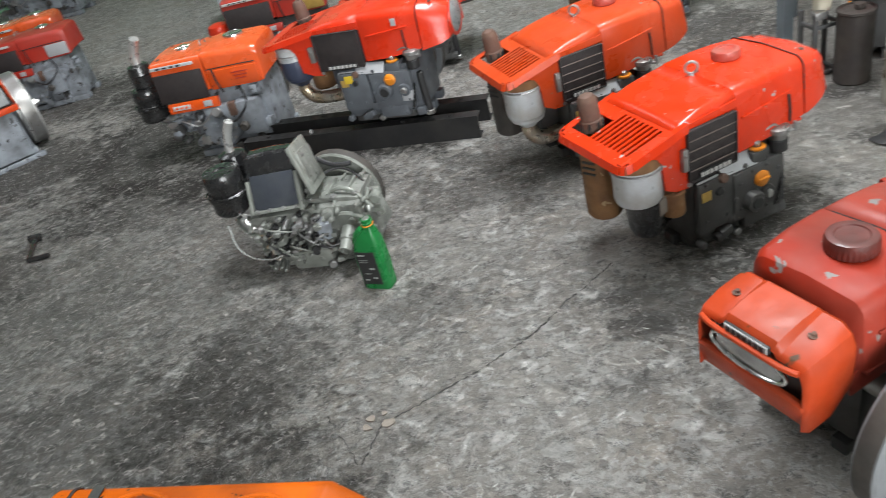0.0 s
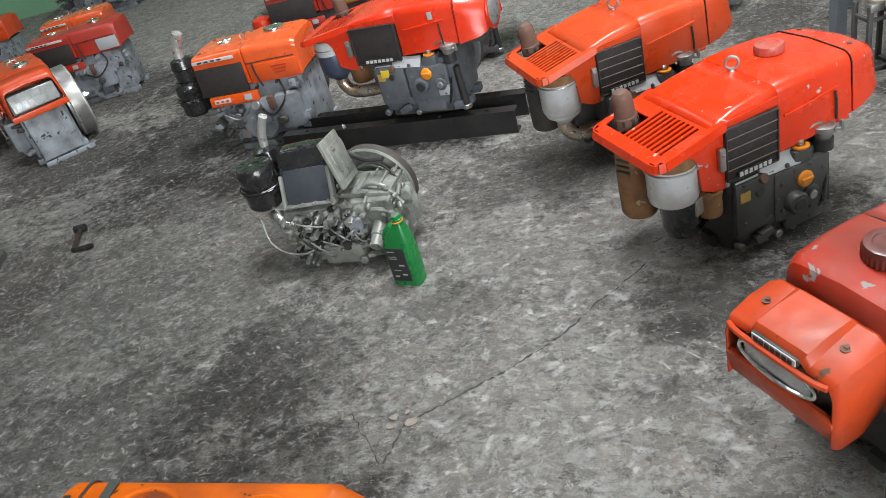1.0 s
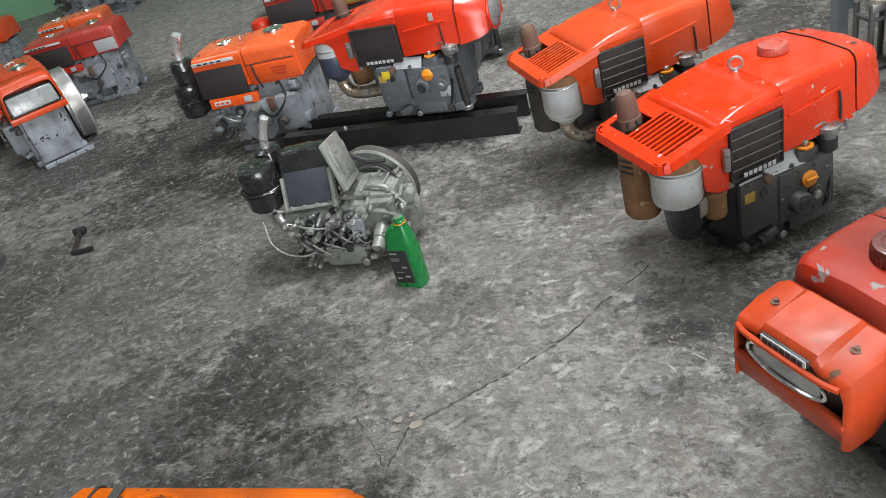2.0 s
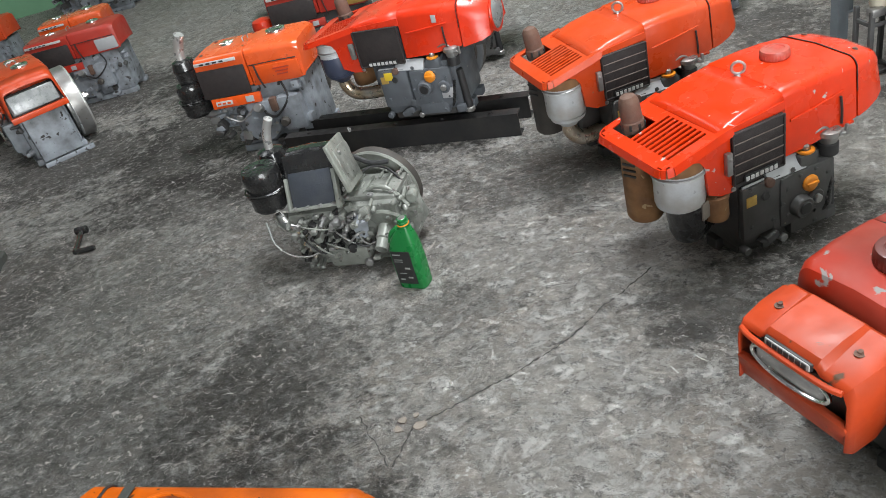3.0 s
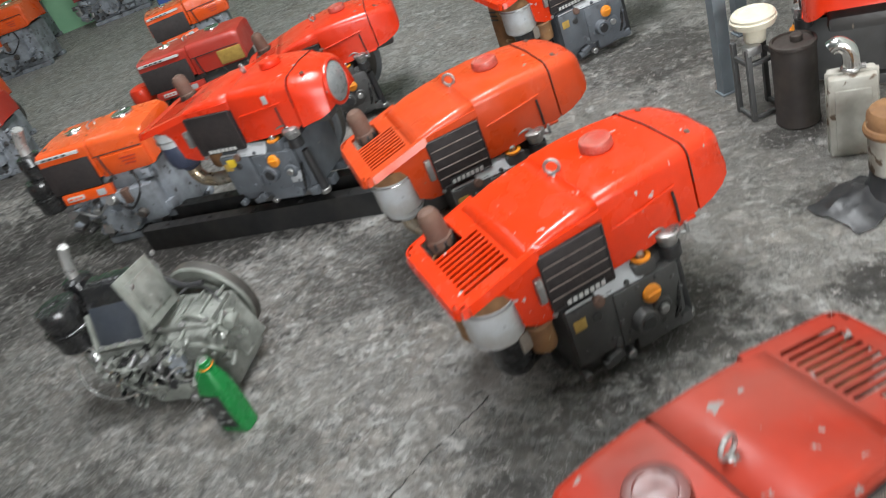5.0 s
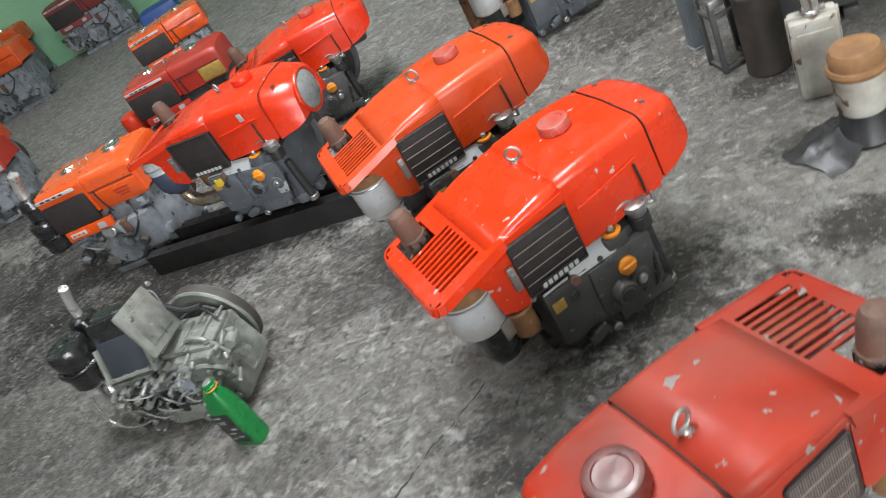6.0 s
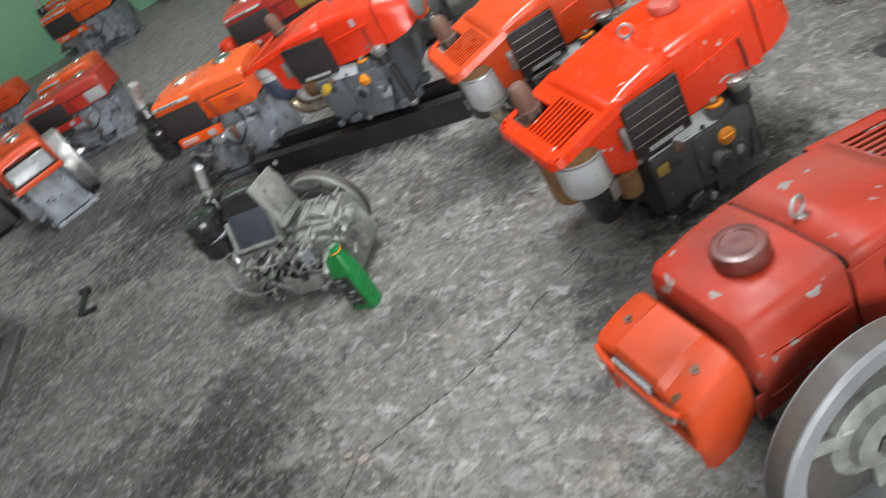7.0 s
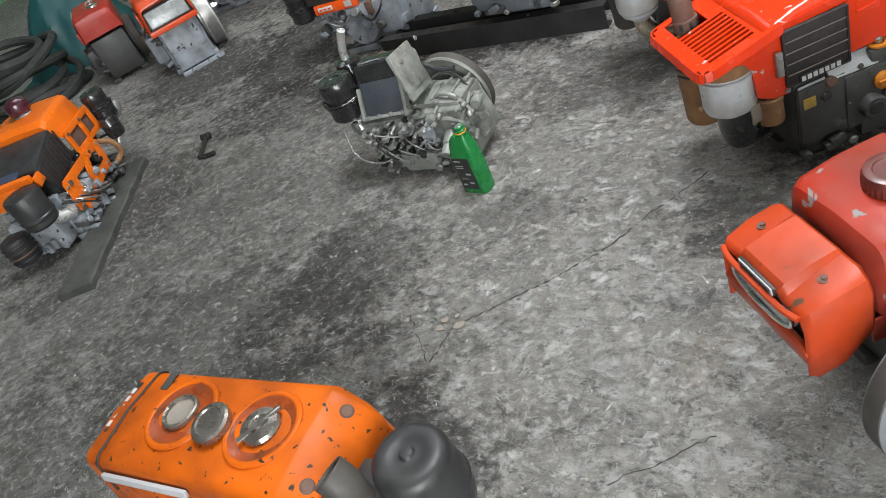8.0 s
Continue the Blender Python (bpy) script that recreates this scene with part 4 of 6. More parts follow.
    if nose == "lampbox":
        secs = [arch(tank0, 0.150, 0.335, 0.466, 0.036, 0.008), arch(tank0 + 0.006, 0.159, 0.33, 0.470, 0.028, 0.006), arch(0.48, 0.159, 0.325, 0.472, 0.030, 0.007), arch(0.552, 0.155, 0.32, 0.468, 0.032, 0.009), arch(0.570, 0.149, 0.32, 0.460, 0.034, 0.011), arch(0.580, 0.134, 0.325, 0.442, 0.036, 0.012)]
    else:
        secs = [arch(tank0, 0.156, low - 0.008, 0.464, fold, 0.005, 0.005), arch(tank0 + 0.005, 0.1585, low - 0.008, 0.4665, fold + 0.002, 0.005, 0.006), arch(0.45, 0.160, low - 0.003, 0.470, fold + 0.005, 0.006), arch(0.53, 0.158, low + 0.006, 0.469, fold + 0.010, 0.008), arch(tank_end - 0.003, 0.153, low + 0.014, 0.465, fold + 0.014, 0.010)]
    loft(bm, secs, True, True)
    tank = part("fuel_tank", bm, paint, e, "painted sheet-metal fuel tank hood")
    if nose != "plain":
        pipe("seam", screen_black if nose == "lampbox" else paint_crimson, tank, [Vector(p) + Vector((0, 0, 0.0003)) for p in arch(tank0 - 0.002, 0.1515, 0.33, 0.4655, 0.038, 0.007)[1:-1]], 0.0018, 5)
    for sgn in (-1, 1):
        bm = bmesh.new()
        tube(bm, [(tank0 + 0.018, sgn * 0.1585, 0.378), (0.45, sgn * 0.1585, 0.386), (0.545, sgn * 0.1535, 0.396)], 0.0035, 8)
        part("pressed_crease", bm, paint, tank)
        solid("tank_flange", paint, tank, ((tank0 + tank_end) / 2, sgn * 0.150, 0.292 if nose != "lampbox" else 0.318), (tank_end - tank0 - 0.03, 0.016, 0.008), 0.002)
    if nose == "plain" or nose == "roundlamp":
        bm = bmesh.new()
        end = 0.685 if nose == "plain" else 0.70
        if nose == "plain":
            secs = [arch(tank_end + 0.002, 0.154, low + 0.014, 0.466, 0.034, 0.010), arch(0.635, 0.150, low + 0.020, 0.461, 0.036, 0.012), arch(0.675, 0.140, low + 0.032, 0.452, 0.038, 0.014), arch(0.702, 0.127, low + 0.045, 0.440, 0.038, 0.016), arch(0.716, 0.110, low + 0.058, 0.426, 0.036, 0.018), arch(0.722, 0.092, low + 0.075, 0.412, 0.034, 0.018)]
        else:
            secs = [arch(tank_end + 0.002, 0.151, low + 0.005, 0.465, 0.055, 0.014), arch(0.62, 0.150, low + 0.012, 0.462, 0.07, 0.014), arch(0.67, 0.140, low + 0.02, 0.455, 0.08, 0.014), arch(end, 0.118, low + 0.03, 0.440, 0.075, 0.012)]
        loft(bm, secs, True, True)
        np_ = part("nose_cowl", bm, paint, e, "rounded sheet-metal nose cowl")
        pipe("seam", screen_black, np_, [Vector(p) for p in arch(tank_end + 0.0005, 0.1545, low + 0.03, 0.4665, fold + 0.014, 0.010)[1:-1]], 0.0015, 5)
        for sgn in (-1, 1):
            bolt(np_, (0.640, sgn * 0.09, 0.459), (0, 0, 1), 0.006, rust_dark)
            pipe("latch_strap", screen_black, np_, [(tank_end - 0.064, sgn * 0.158, 0.385), (tank_end - 0.062, sgn * 0.162, 0.345), (tank_end - 0.060, sgn * 0.160, 0.305)], 0.0035, 6)
        if nose == "roundlamp":
            lz = 0.372
            lamp = turned("headlamp", lamp_glass, np_, [(0.074, 0.0), (0.070, 0.010), (0.05, 0.020), (0.02, 0.024), (0, 0.025)], (end - 0.006, 0, lz), (1, 0, lz), 32, "round glass headlamp")
            bmr = bmesh.new()
            ring(bmr, (end + 0.0, 0, lz), (1, 0, 0), 0.078, 0.007, 36, 8)
            part("lamp_bezel", bmr, paint, lamp)
        solid("nose_underside", iron_dark, e, (0.60, 0, 0.29), (0.14, 0.18, 0.05), 0.02)
    else:
        # separate lamp box: a sloping cowl with raised middle, name strip, lamp behind a slot
        bm = bmesh.new()
        def sec(x, half, low, high, mid, dip):
            return [(x, -half, low), (x, -half, high - 0.040), (x, -half * 0.93, high - 0.018), (x, -half * 0.78, high - dip), (x, -mid - 0.012, high - dip), (x, -mid, high), (x, mid, high), (x, mid + 0.012, high - dip), (x, half * 0.78, high - dip), (x, half * 0.93, high - 0.018), (x, half, high - 0.040), (x, half, low)]
        secs = [sec(0.598, 0.150, 0.325, 0.438, 0.062, 0.002), sec(0.604, 0.153, 0.315, 0.442, 0.063, 0.004), sec(0.655, 0.153, 0.270, 0.436, 0.064, 0.012), sec(0.700, 0.148, 0.258, 0.424, 0.065, 0.016), sec(0.714, 0.140, 0.264, 0.410, 0.065, 0.010)]
        loft(bm, secs, False, False)
        cowl = part("lamp_cowl", bm, paint_nose, e, "orange sheet-metal lamp cowl", 28, 0.003)
        for sgn in (-1, 1):
            bolt(cowl, (0.648, sgn * 0.098, 0.4245), (0, 0, 1), 0.005, rust_dark)
            turned("washer", rust_dark, cowl, [(0, 0.0), (0.011, 0.0), (0.011, 0.0015), (0, 0.0015)], (0.648, sgn * 0.098, 0.4245), (0.648, sgn * 0.098, 1), 16)
        strip = solid("name_strip", sticker_dark, cowl, (0.714, 0, 0.408), (0.006, 0.118, 0.016), 0.002, label="dark name strip with pale characters")
        solid("strip_face", letter_pale, strip, (0.7185, 0, 0.408), (0.002, 0.112, 0.014), 0)
        for i in range(7):
            solid("character_bar", sticker_dark, strip, (0.7205, -0.044 + i * 0.0147, 0.408), (0.002, 0.0100, 0.010), 0)
        # brow and lower lip of the lamp slot
        bm = bmesh.new()
        tube(bm, [(0.714, -0.128, 0.395), (0.722, -0.09, 0.396), (0.724, 0, 0.397), (0.722, 0.09, 0.396), (0.714, 0.128, 0.395)], 0.006, 8)
        box(bm, (0.703, 0, 0.296), (0.018, 0.284, 0.062), 0.010, (0, 14, 0))
        part("lamp_brow", bm, paint_nose, cowl)
        solid("lamp_housing", lamp_dark, e, (0.665, 0, 0.350), (0.06, 0.262, 0.10), 0.012)
        bm = bmesh.new()
        box(bm, (0.702, 0, 0.362), (0.026, 0.180, 0.050), 0.020)
        lens = part("headlamp", bm, lamp_smoked, e, "oblong glass headlamp in a chrome rim")
        bm = bmesh.new()
        tube(bm, [(0.713 + 0.002 * math.cos(k * math.pi / 8), 0.100 * math.sin(k * math.pi / 8), 0.361 - 0.027 * math.cos(k * math.pi / 8)) for k in range(17)], 0.0045, 8)
        part("lamp_rim", bm, chrome, lens)
        # side skirts under the tank
        for sgn in (-1, 1):
            solid("lower_skirt", paint, e, (0.50, sgn * 0.142, 0.300), (0.20, 0.008, 0.045), 0.003, (sgn * 10, 0, 0))
        solid("nose_frame", iron_dark, e, (0.58, 0, 0.30), (0.13, 0.20, 0.05), 0.01)
    ribbed_cap(e, (0.470, 0.012, 0.474), *((0.047, 0.034) if nose == "lampbox" else (0.040, 0.026)), cap, "ribbed plastic fuel filler cap")
    lifting_ring(e, (0.350, 0.012, 0.462), 35 if nose != "lampbox" else -15)
    if light:
        solid("gloss_label", light, tank, (0.50, -0.161, 0.42), (0.02, 0.003, 0.03), 0.001)
    # silencer and exhaust stub
    muf = turned("muffler", silencer, e, [(0, 0), (0.048, 0.0), (0.054, 0.01), (0.056, 0.12), (0.054, 0.235), (0.046, 0.255), (0, 0.26)], (0.075, 0.095, 0.10), (0.075, 0.095, 1), 24, "rusty cylindrical silencer")
    for i in range(3):
        solid("louvre", sticker_dark, muf, (0.075 - 0.0515, 0.095 - 0.021, 0.262 + i * 0.018), (0.005, 0.042, 0.007), 0.002, (0, 0, 22))
    if stub:
        bm = bmesh.new()
        lathe(bm, [(0.033, 0.0), (0.033, 0.030), (0.030, 0.034), (0.029, 0.075), (0.027, 0.092), (0.020, 0.104), (0.010, 0.109), (0, 0.110)], (0.068, 0.098, 0.385), (0.050, 0.104, 0.6), 22)
        st = part("exhaust_stub", bm, rust_dark, e, "rusty bent exhaust stub")
        for i in range(8):
            a = 2 * math.pi * i / 8
            solid("stub_slot", sticker_dark, st, (0.067 + 0.0325 * math.cos(a), 0.098 + 0.0325 * math.sin(a), 0.404), (0.004, 0.008, 0.018), 0.001, (0, 0, math.degrees(a)))
    if can:
        c = air_can(e, 0.070, -0.092, 0.226, 0.372, 0.0695, can_silver, can_band)
        if intake == "bowl":
            turned("oil_bowl", black_paint, c, [(0, 0), (0.020, 0.002), (0.040, 0.016), (0.050, 0.040), (0.054, 0.075), (0.056, 0.125), (0, 0.125)], (0.085, -0.098, 0.105), (0.078, -0.094, 1), 24, "glossy black oil bowl under the canister")
            solid("paper_tag", spall_brown, c, (0.110, -0.148, 0.215), (0.040, 0.006, 0.050), 0.002, (0, 0, 20), label="oily tan paper tag")
            pipe("intake_elbow", black_paint, c, [(0.085, -0.092, 0.15), (0.12, -0.08, 0.12), (0.17, -0.06, 0.12), (0.22, -0.05, 0.13)], 0.030, 14, "black intake elbow")
        else:
            turned("funnel", can_silver if not can_band else can_navy, c, [(0.028, 0.0), (0.036, 0.010), (0.058, 0.026), (0.062, 0.040)], (0.072, -0.092, 0.192), (0.072, -0.092, 1), 24)
            pipe("intake_elbow", brass, c, [(0.072, -0.092, 0.19), (0.074, -0.092, 0.165), (0.100, -0.092, 0.132), (0.15, -0.085, 0.118), (0.23, -0.075, 0.125)], 0.027, 14, "bent heat-stained steel intake elbow")
        if intake == "bowl":
            turned("oil_cup", rust, e, [(0, 0), (0.031, 0), (0.033, 0.01), (0.031, 0.06), (0.034, 0.062), (0.034, 0.072), (0.026, 0.075), (0.022, 0.071), (0, 0.072)], (0.150, -0.135, 0.168), (0.150, -0.135, 1), 18, "rusty round pre-filter cup")
    solid("cylinder_head", block, e, (0.175, 0.02, 0.20), (0.09, 0.17, 0.16), 0.014)
    for i in range(4):
        solid("head_rib", block, e, (0.14, -0.03 + i * 0.035, 0.20), (0.03, 0.012, 0.13), 0.004)
    tap = solid("screen_latch", steel, e, (0.170, -0.166, 0.335), (0.018, 0.016, 0.066), 0.004)
    bolt(tap, (0.170, -0.174, 0.350), (0, -1, 0), 0.004)
    if nose == "roundlamp":
        crankcase(e, block, cover, x1=0.545, shaft=(0.205, 0.155), idler=(0.285, 0.15), filler=(0.235, 0.200), breather=0.255)
    else:
        crankcase(e, block, cover)
    if sticker:
        solid("sticker", sticker, e, (0.252, -0.1775, 0.215), (0.036, 0.004, 0.032), 0.001, label="yellow warning sticker")
        solid("data_plate", sticker_white, e, (0.495, -0.1845, 0.125), (0.05, 0.004, 0.045), 0.001)
    if wheel:
        if nose == "lampbox":
            rod("crank_shaft", steel, e, (0.47, 0.08, 0.205), (0.47, 0.21, 0.205), 0.03)
        flywheel(e, *((0.475, 0.195, 0.205, 0.20) if nose == "lampbox" else (0.40, 0.105, 0.19, 0.175)))
    return e


front_engine = long_engine(placed(0.455, 1.94, 28), "glossy vermilion diesel engine with slotted grille and rusty silencer", paint_vermilion)
second_engine = long_engine(placed(0.175, 2.552, 24, 0.035), "orange-red long-hooded diesel engine with silver air cleaner", paint_orange_red, intake="elbow", silencer=wheel_dark)
rail_engine = long_engine(placed(-0.64, 3.215, -12, 0.120), "bright red diesel engine with round headlamp on black rails", paint_red, "roundlamp", iron_grey, iron_grey, cap=paint_red, can_band=can_navy, sticker=sticker_yellow, screen_wires=0, intake="elbow", light=sticker_white)
# its hood overhangs further at the grille end
for piece in rail_engine.children_recursive:
    if piece.name.startswith(("air_cleaner", "rusty_lid", "band", "clamp_ring", "funnel", "intake_elbow", "muffler", "louvre", "exhaust_stub", "stub_slot", "oil_cup")):
        for v in piece.data.vertices:
            v.co.x -= 0.075 * min(1.0, max(0.0, (0.24 - v.co.x) / 0.11)) if piece.name.startswith("intake_elbow") else 0.075
    elif piece.name.startswith(("grille_plate", "hood_deck", "side_panel", "radiator", "screen", "wire", "model_strip", "character_bar", "fuel_tank", "bolt")) and piece.parent.name.split(".")[0] not in ("gear_cover", "nose_cowl"):
        for v in piece.data.vertices:
            v.co.x -= 0.09 * max(0.0, 0.385 - v.co.x) / 0.385
lamp_engine = long_engine(placed(1.238, 1.478, 212.1, 0.0), "faded red diesel engine with oblong headlamp and grey flywheel", paint_faded, "lampbox", iron_dark, iron_dark, cap=cap_brown, mesh=True)
# this engine is a narrower make, with a round cap all the same
SLIM = 0.84
for piece in lamp_engine.children_recursive:
    middle = 0.012 if piece.name.startswith("filler_cap") else None
    for v in piece.data.vertices:
        v.co.y = middle * SLIM + (v.co.y - middle) if middle else v.co.y * SLIM
    if piece.name.startswith(("flywheel", "rim", "hub", "spoke")) or (piece.parent and piece.parent.name.startswith(("flywheel", "rim"))):
        for v in piece.data.vertices:
            v.co.y += 0.020
back_engine = long_engine(placed(-0.60, 3.92, 12, 0.0), "dark red long-hooded diesel engine behind the rail engine", paint_red, "plain", iron_dark, iron_dark)
far_engine = long_engine(placed(0.56, 3.80, 25, 0.0), "vermilion diesel engine with silver air cleaner near the wall", paint_vermilion, "plain", iron_grey, iron_grey)
wall_engine = long_engine(placed(1.86, 3.46, -107, 0.0), "red diesel engine standing along the workshop wall", paint_red, "plain", iron_dark, iron_dark, stub=None, intake="elbow")

# ---- short box-hooded engines ----


def cast_clutter(parent, mat, x0, x1, y, z0, z1, count, seed, depth=0.05, size=1.0):
    """Bolted bosses, ribs and fittings that crowd the working side of an engine, in one casting."""
    rnd = random.Random(seed)
    for i in range(count):
        x, z = rnd.uniform(x0, x1), rnd.uniform(z0, z1)
        d = rnd.uniform(0.3, 1.0) * depth
        if rnd.random() < 0.5:
            solid("casting", mat, parent, (x, y - d / 2, z), (size * rnd.uniform(0.018, 0.05), d, size * rnd.uniform(0.015, 0.045)), 0.004 * size, (rnd.uniform(-12, 12), rnd.uniform(-25, 25), 0))
        else:
            r = size * rnd.uniform(0.008, 0.022)
            rod("fitting", mat, parent, (x, y, z), (x + rnd.uniform(-0.01, 0.01), y - d, z + rnd.uniform(-0.01, 0.01)), r, r * rnd.uniform(0.7, 1.0), 12)


def black_filters(parent, x, y, z, chrome_top=True, scale=1.0, off=(0.015, 0.115, 0.06), bore=0.021):
    """Oil-bath air cleaner in two black cans with a chrome outlet."""
    s = scale
    a = turned("air_cleaner", black_paint, parent, [(0, -0.02), (0.050 * s, -0.02), (0.056 * s, -0.01), (0.056 * s, 0.035), (0.060 * s, 0.038), (0.060 * s, 0.046), (0.055 * s, 0.05), (0.053 * s, 0.075), (0.055 * s, 0.08), (0.055 * s, 0.115), (0.05 * s, 0.128), (0.02 * s, 0.130), (0.018 * s, 0.126), (0, 0.126)], (x, y, z), (x, y, z + 1), 26, "glossy black oil-bath air cleaner")
    bm = bmesh.new()
    ring(bm, (x, y, z + 0.055), (0, 0, 1), 0.061 * s, 0.0035)
    part("clamp_ring", bm, black_paint, a)
    bm = bmesh.new()
    for i in range(14):
        q = 2 * math.pi * i / 14
        box(bm, (x + 0.036 * s * math.cos(q), y + 0.036 * s * math.sin(q), z + 0.127), (0.020 * s, 0.006, 0.007), 0.002, (0, 0, math.degrees(q)))
    part("lid_rib", bm, black_paint, a, "ribbed black lid")
    u, v, w = x + off[0], y + off[1], z + off[2]
    b = turned("silencer", black_paint, parent, [(0, 0), (0.036 * s, 0), (0.042 * s, 0.01), (0.042 * s, 0.06), (0.045 * s, 0.064), (0.043 * s, 0.075), (0.038 * s, 0.10), (0.022 * s, 0.108), (0, 0.108)], (u, v, w), (u, v, w + 1), 24, "black silencer can")
    if chrome_top:
        pipe("outlet", outlet_silver, b, [(u, v, w + 0.10), (u + 0.006, v, w + 0.14), (u + 0.018, v, w + 0.175), (u + 0.040, v - 0.004, w + 0.215)], bore, 14, "bent silvery outlet pipe")
    pipe("joint", steel, parent, [(x + 0.01, y, z + 0.01), (x + 0.03, y - 0.01, z - 0.02), (x + 0.08, y - 0.01, z - 0.03), (x + 0.13, y, z - 0.01)], 0.022, 12)
    return a


def box_engine(m, label, paint, block=iron_pale, length=0.47, width=0.27, top=0.46, filters="left", lamp=False, panel=None, wheel=True, tank_side=None, seed=1, simple=False, cap=chrome):
    e = thing("diesel_engine", m, label, "engine", "diesel engines on the workshop floor")
    L, W = length / 2, width / 2
    mid = 0.0
    # radiator housing with its screen, and the fuel tank beside it
    bm = bmesh.new()
    loft(bm, [arch(-L, W * 0.94, 0.32, top - 0.012, 0.02, 0.004), arch(-L + 0.008, W, 0.31, top - 0.004, 0.022, 0.004), arch(mid - 0.006, W, 0.31, top, 0.022, 0.004), arch(mid - 0.003, W * 0.98, 0.31, top - 0.004, 0.02, 0.004)])
    rad = part("radiator_hood", bm, paint, e, "painted sheet-metal radiator hood")
    bm = bmesh.new()
    loft(bm, [arch(mid + 0.001, W * 0.98, 0.31, top + 0.002, 0.025, 0.004), arch(mid + 0.006, W * 1.02, 0.305, top + 0.006, 0.028, 0.004), arch(L - 0.03, W * 1.02, 0.305, top + 0.004, 0.03, 0.006), arch(L - 0.004, W * 0.98, 0.31, top - 0.006, 0.035, 0.01), arch(L, W * 0.9, 0.32, top - 0.02, 0.035, 0.01)])
    tank = part("fuel_tank", bm, paint, e, "painted fuel tank")
    pipe("seam", screen_black, tank, [(mid + 0.006, -W * 1.025, 0.395), (L * 0.5, -W * 1.03, 0.397), (L - 0.02, -W * 1.0, 0.395)], 0.0025, 6)
    # radiator cap, filler cap, small studs
    c1 = turned("radiator_cap", cap, rad, [(0, 0.018), (0.012, 0.018), (0.016, 0.012), (0.026, 0.010), (0.030, 0.004), (0.030, 0), (0, 0)], (-L * 0.52, 0.01, top - 0.002), (-L * 0.52, 0.01, 1), 10, "chromed radiator cap")
    c2 = turned("filler_cap", cap, tank, [(0, 0.012), (0.026, 0.013), (0.032, 0.017), (0.041, 0.014), (0.043, 0.006), (0.042, 0), (0, 0)], (L * 0.42, 0.03, top + 0.006), (L * 0.42, 0.03, 1), 24, "chromed fuel filler cap")
    solid("cap_ear", cap, c1, (-L * 0.52, 0.01, top + 0.010), (0.064, 0.014, 0.005), 0.002, (0, 0, 30))
    for x, y in ((-L + 0.03, W * 0.6), (-L + 0.03, -W * 0.6), (-0.03, W * 0.7)):
        bolt(rad, (x, y, top - 0.004), (0, 0, 1), 0.007, rust_dark)
    pipe("hook", steel, rad, [(-0.035, -0.01, top), (-0.036, -0.01, top + 0.02), (-0.033, 0.03, top + 0.022), (-0.032, 0.03, top)], 0.003, 6)
    # working side
    s = solid("radiator_screen", screen_black, e, (-L * 0.52, -W - 0.003, 0.345), (L * 0.92, 0.014, 0.125), 0.006, (-6, 0, 0), label="black radiator screen")
    # its pale face also paints the white glare along this hood edge
    lab = solid("name_strip", letter_pale, rad, (-L * 0.55, -W - 0.002, top - 0.022), (L * 0.8, 0.006, 0.014), 0.002)
    for i in range(4):
        solid("character_bar", sticker_dark, lab, (-L * 0.8 + i * 0.03, -W - 0.006, top - 0.022), (0.018, 0.002, 0.007), 0)
    low = solid("lower_panel", paint, e, (-L * 0.40, -W - 0.012, 0.258), (L * 0.95, 0.02, 0.045), 0.005, (-10, 0, 0), label="painted lower side panel")
    solid("label", letter_pale, low, (-L * 0.62, -W - 0.025, 0.260), (0.075, 0.003, 0.020), 0.001, (-10, 0, 0))
    solid("label", sticker_white, low, (-L * 0.12, -W - 0.025, 0.260), (0.036, 0.003, 0.026), 0.001, (-10, 0, 0))
    for i in range(3):
        solid("character_bar", panel or paint, low, (-L * 0.62 - 0.022 + i * 0.022, -W - 0.0275, 0.260), (0.014, 0.002, 0.008), 0, (-10, 0, 0))
    side = solid("tank_side", tank_side or paint, tank, (L * (0.74 if tank_side else 0.52), -W - 0.006, 0.352), (L * (0.45 if tank_side else 0.86), 0.014, 0.075), 0.006, label="side plate of the fuel tank")
    if not tank_side:
        for i in range(3):
            solid("text_bar", paint_crimson, side, (L * 0.62, -W - 0.014, 0.368 - i * 0.014), (0.07 - 0.012 * i, 0.002, 0.005), 0)
    pipe("strap", screen_black, tank, [(mid + 0.035, -W - 0.014, 0.40), (mid + 0.04, -W - 0.016, 0.34), (mid + 0.05, -W - 0.012, 0.29)], 0.004, 6)
    # crankcase and castings
    body = solid("crankcase", block, e, (0.03, 0.0, 0.165), (length * 0.78, width * 0.86, 0.27), 0.018, label="cast crankcase with bolted covers")
    for sgn in (-1, 1):
        solid("mounting_foot", block, e, (0.03, sgn * W * 0.75, 0.016), (length * 0.8, 0.05, 0.032), 0.006)
    y = -W * 0.86
    cover = rod("gear_cover", block, e, (-0.02, y, 0.13), (-0.02, y - 0.045, 0.13), 0.085, 0.078, 26)
    solid("upper_cover", block, e, (0.02, y - 0.02, 0.19), (0.17, 0.05, 0.10), 0.02)
    solid("governor_case", block, e, (0.135, y - 0.03, 0.17), (0.10, 0.07, 0.16), 0.018)
    for i in range(9):
        a = 2 * math.pi * i / 9
        bolt(cover, (-0.02 + 0.068 * math.cos(a), y - 0.045, 0.13 + 0.068 * math.sin(a)), (0, -1, 0), 0.005)
    rod("oil_filler", steel, cover, (0.0, y - 0.04, 0.205), (0.0, y - 0.07, 0.225), 0.020)
    rod("starting_shaft", wheel_dark, cover, (0.10, y - 0.055, 0.14), (0.10, y - 0.085, 0.14), 0.022, 0.018)
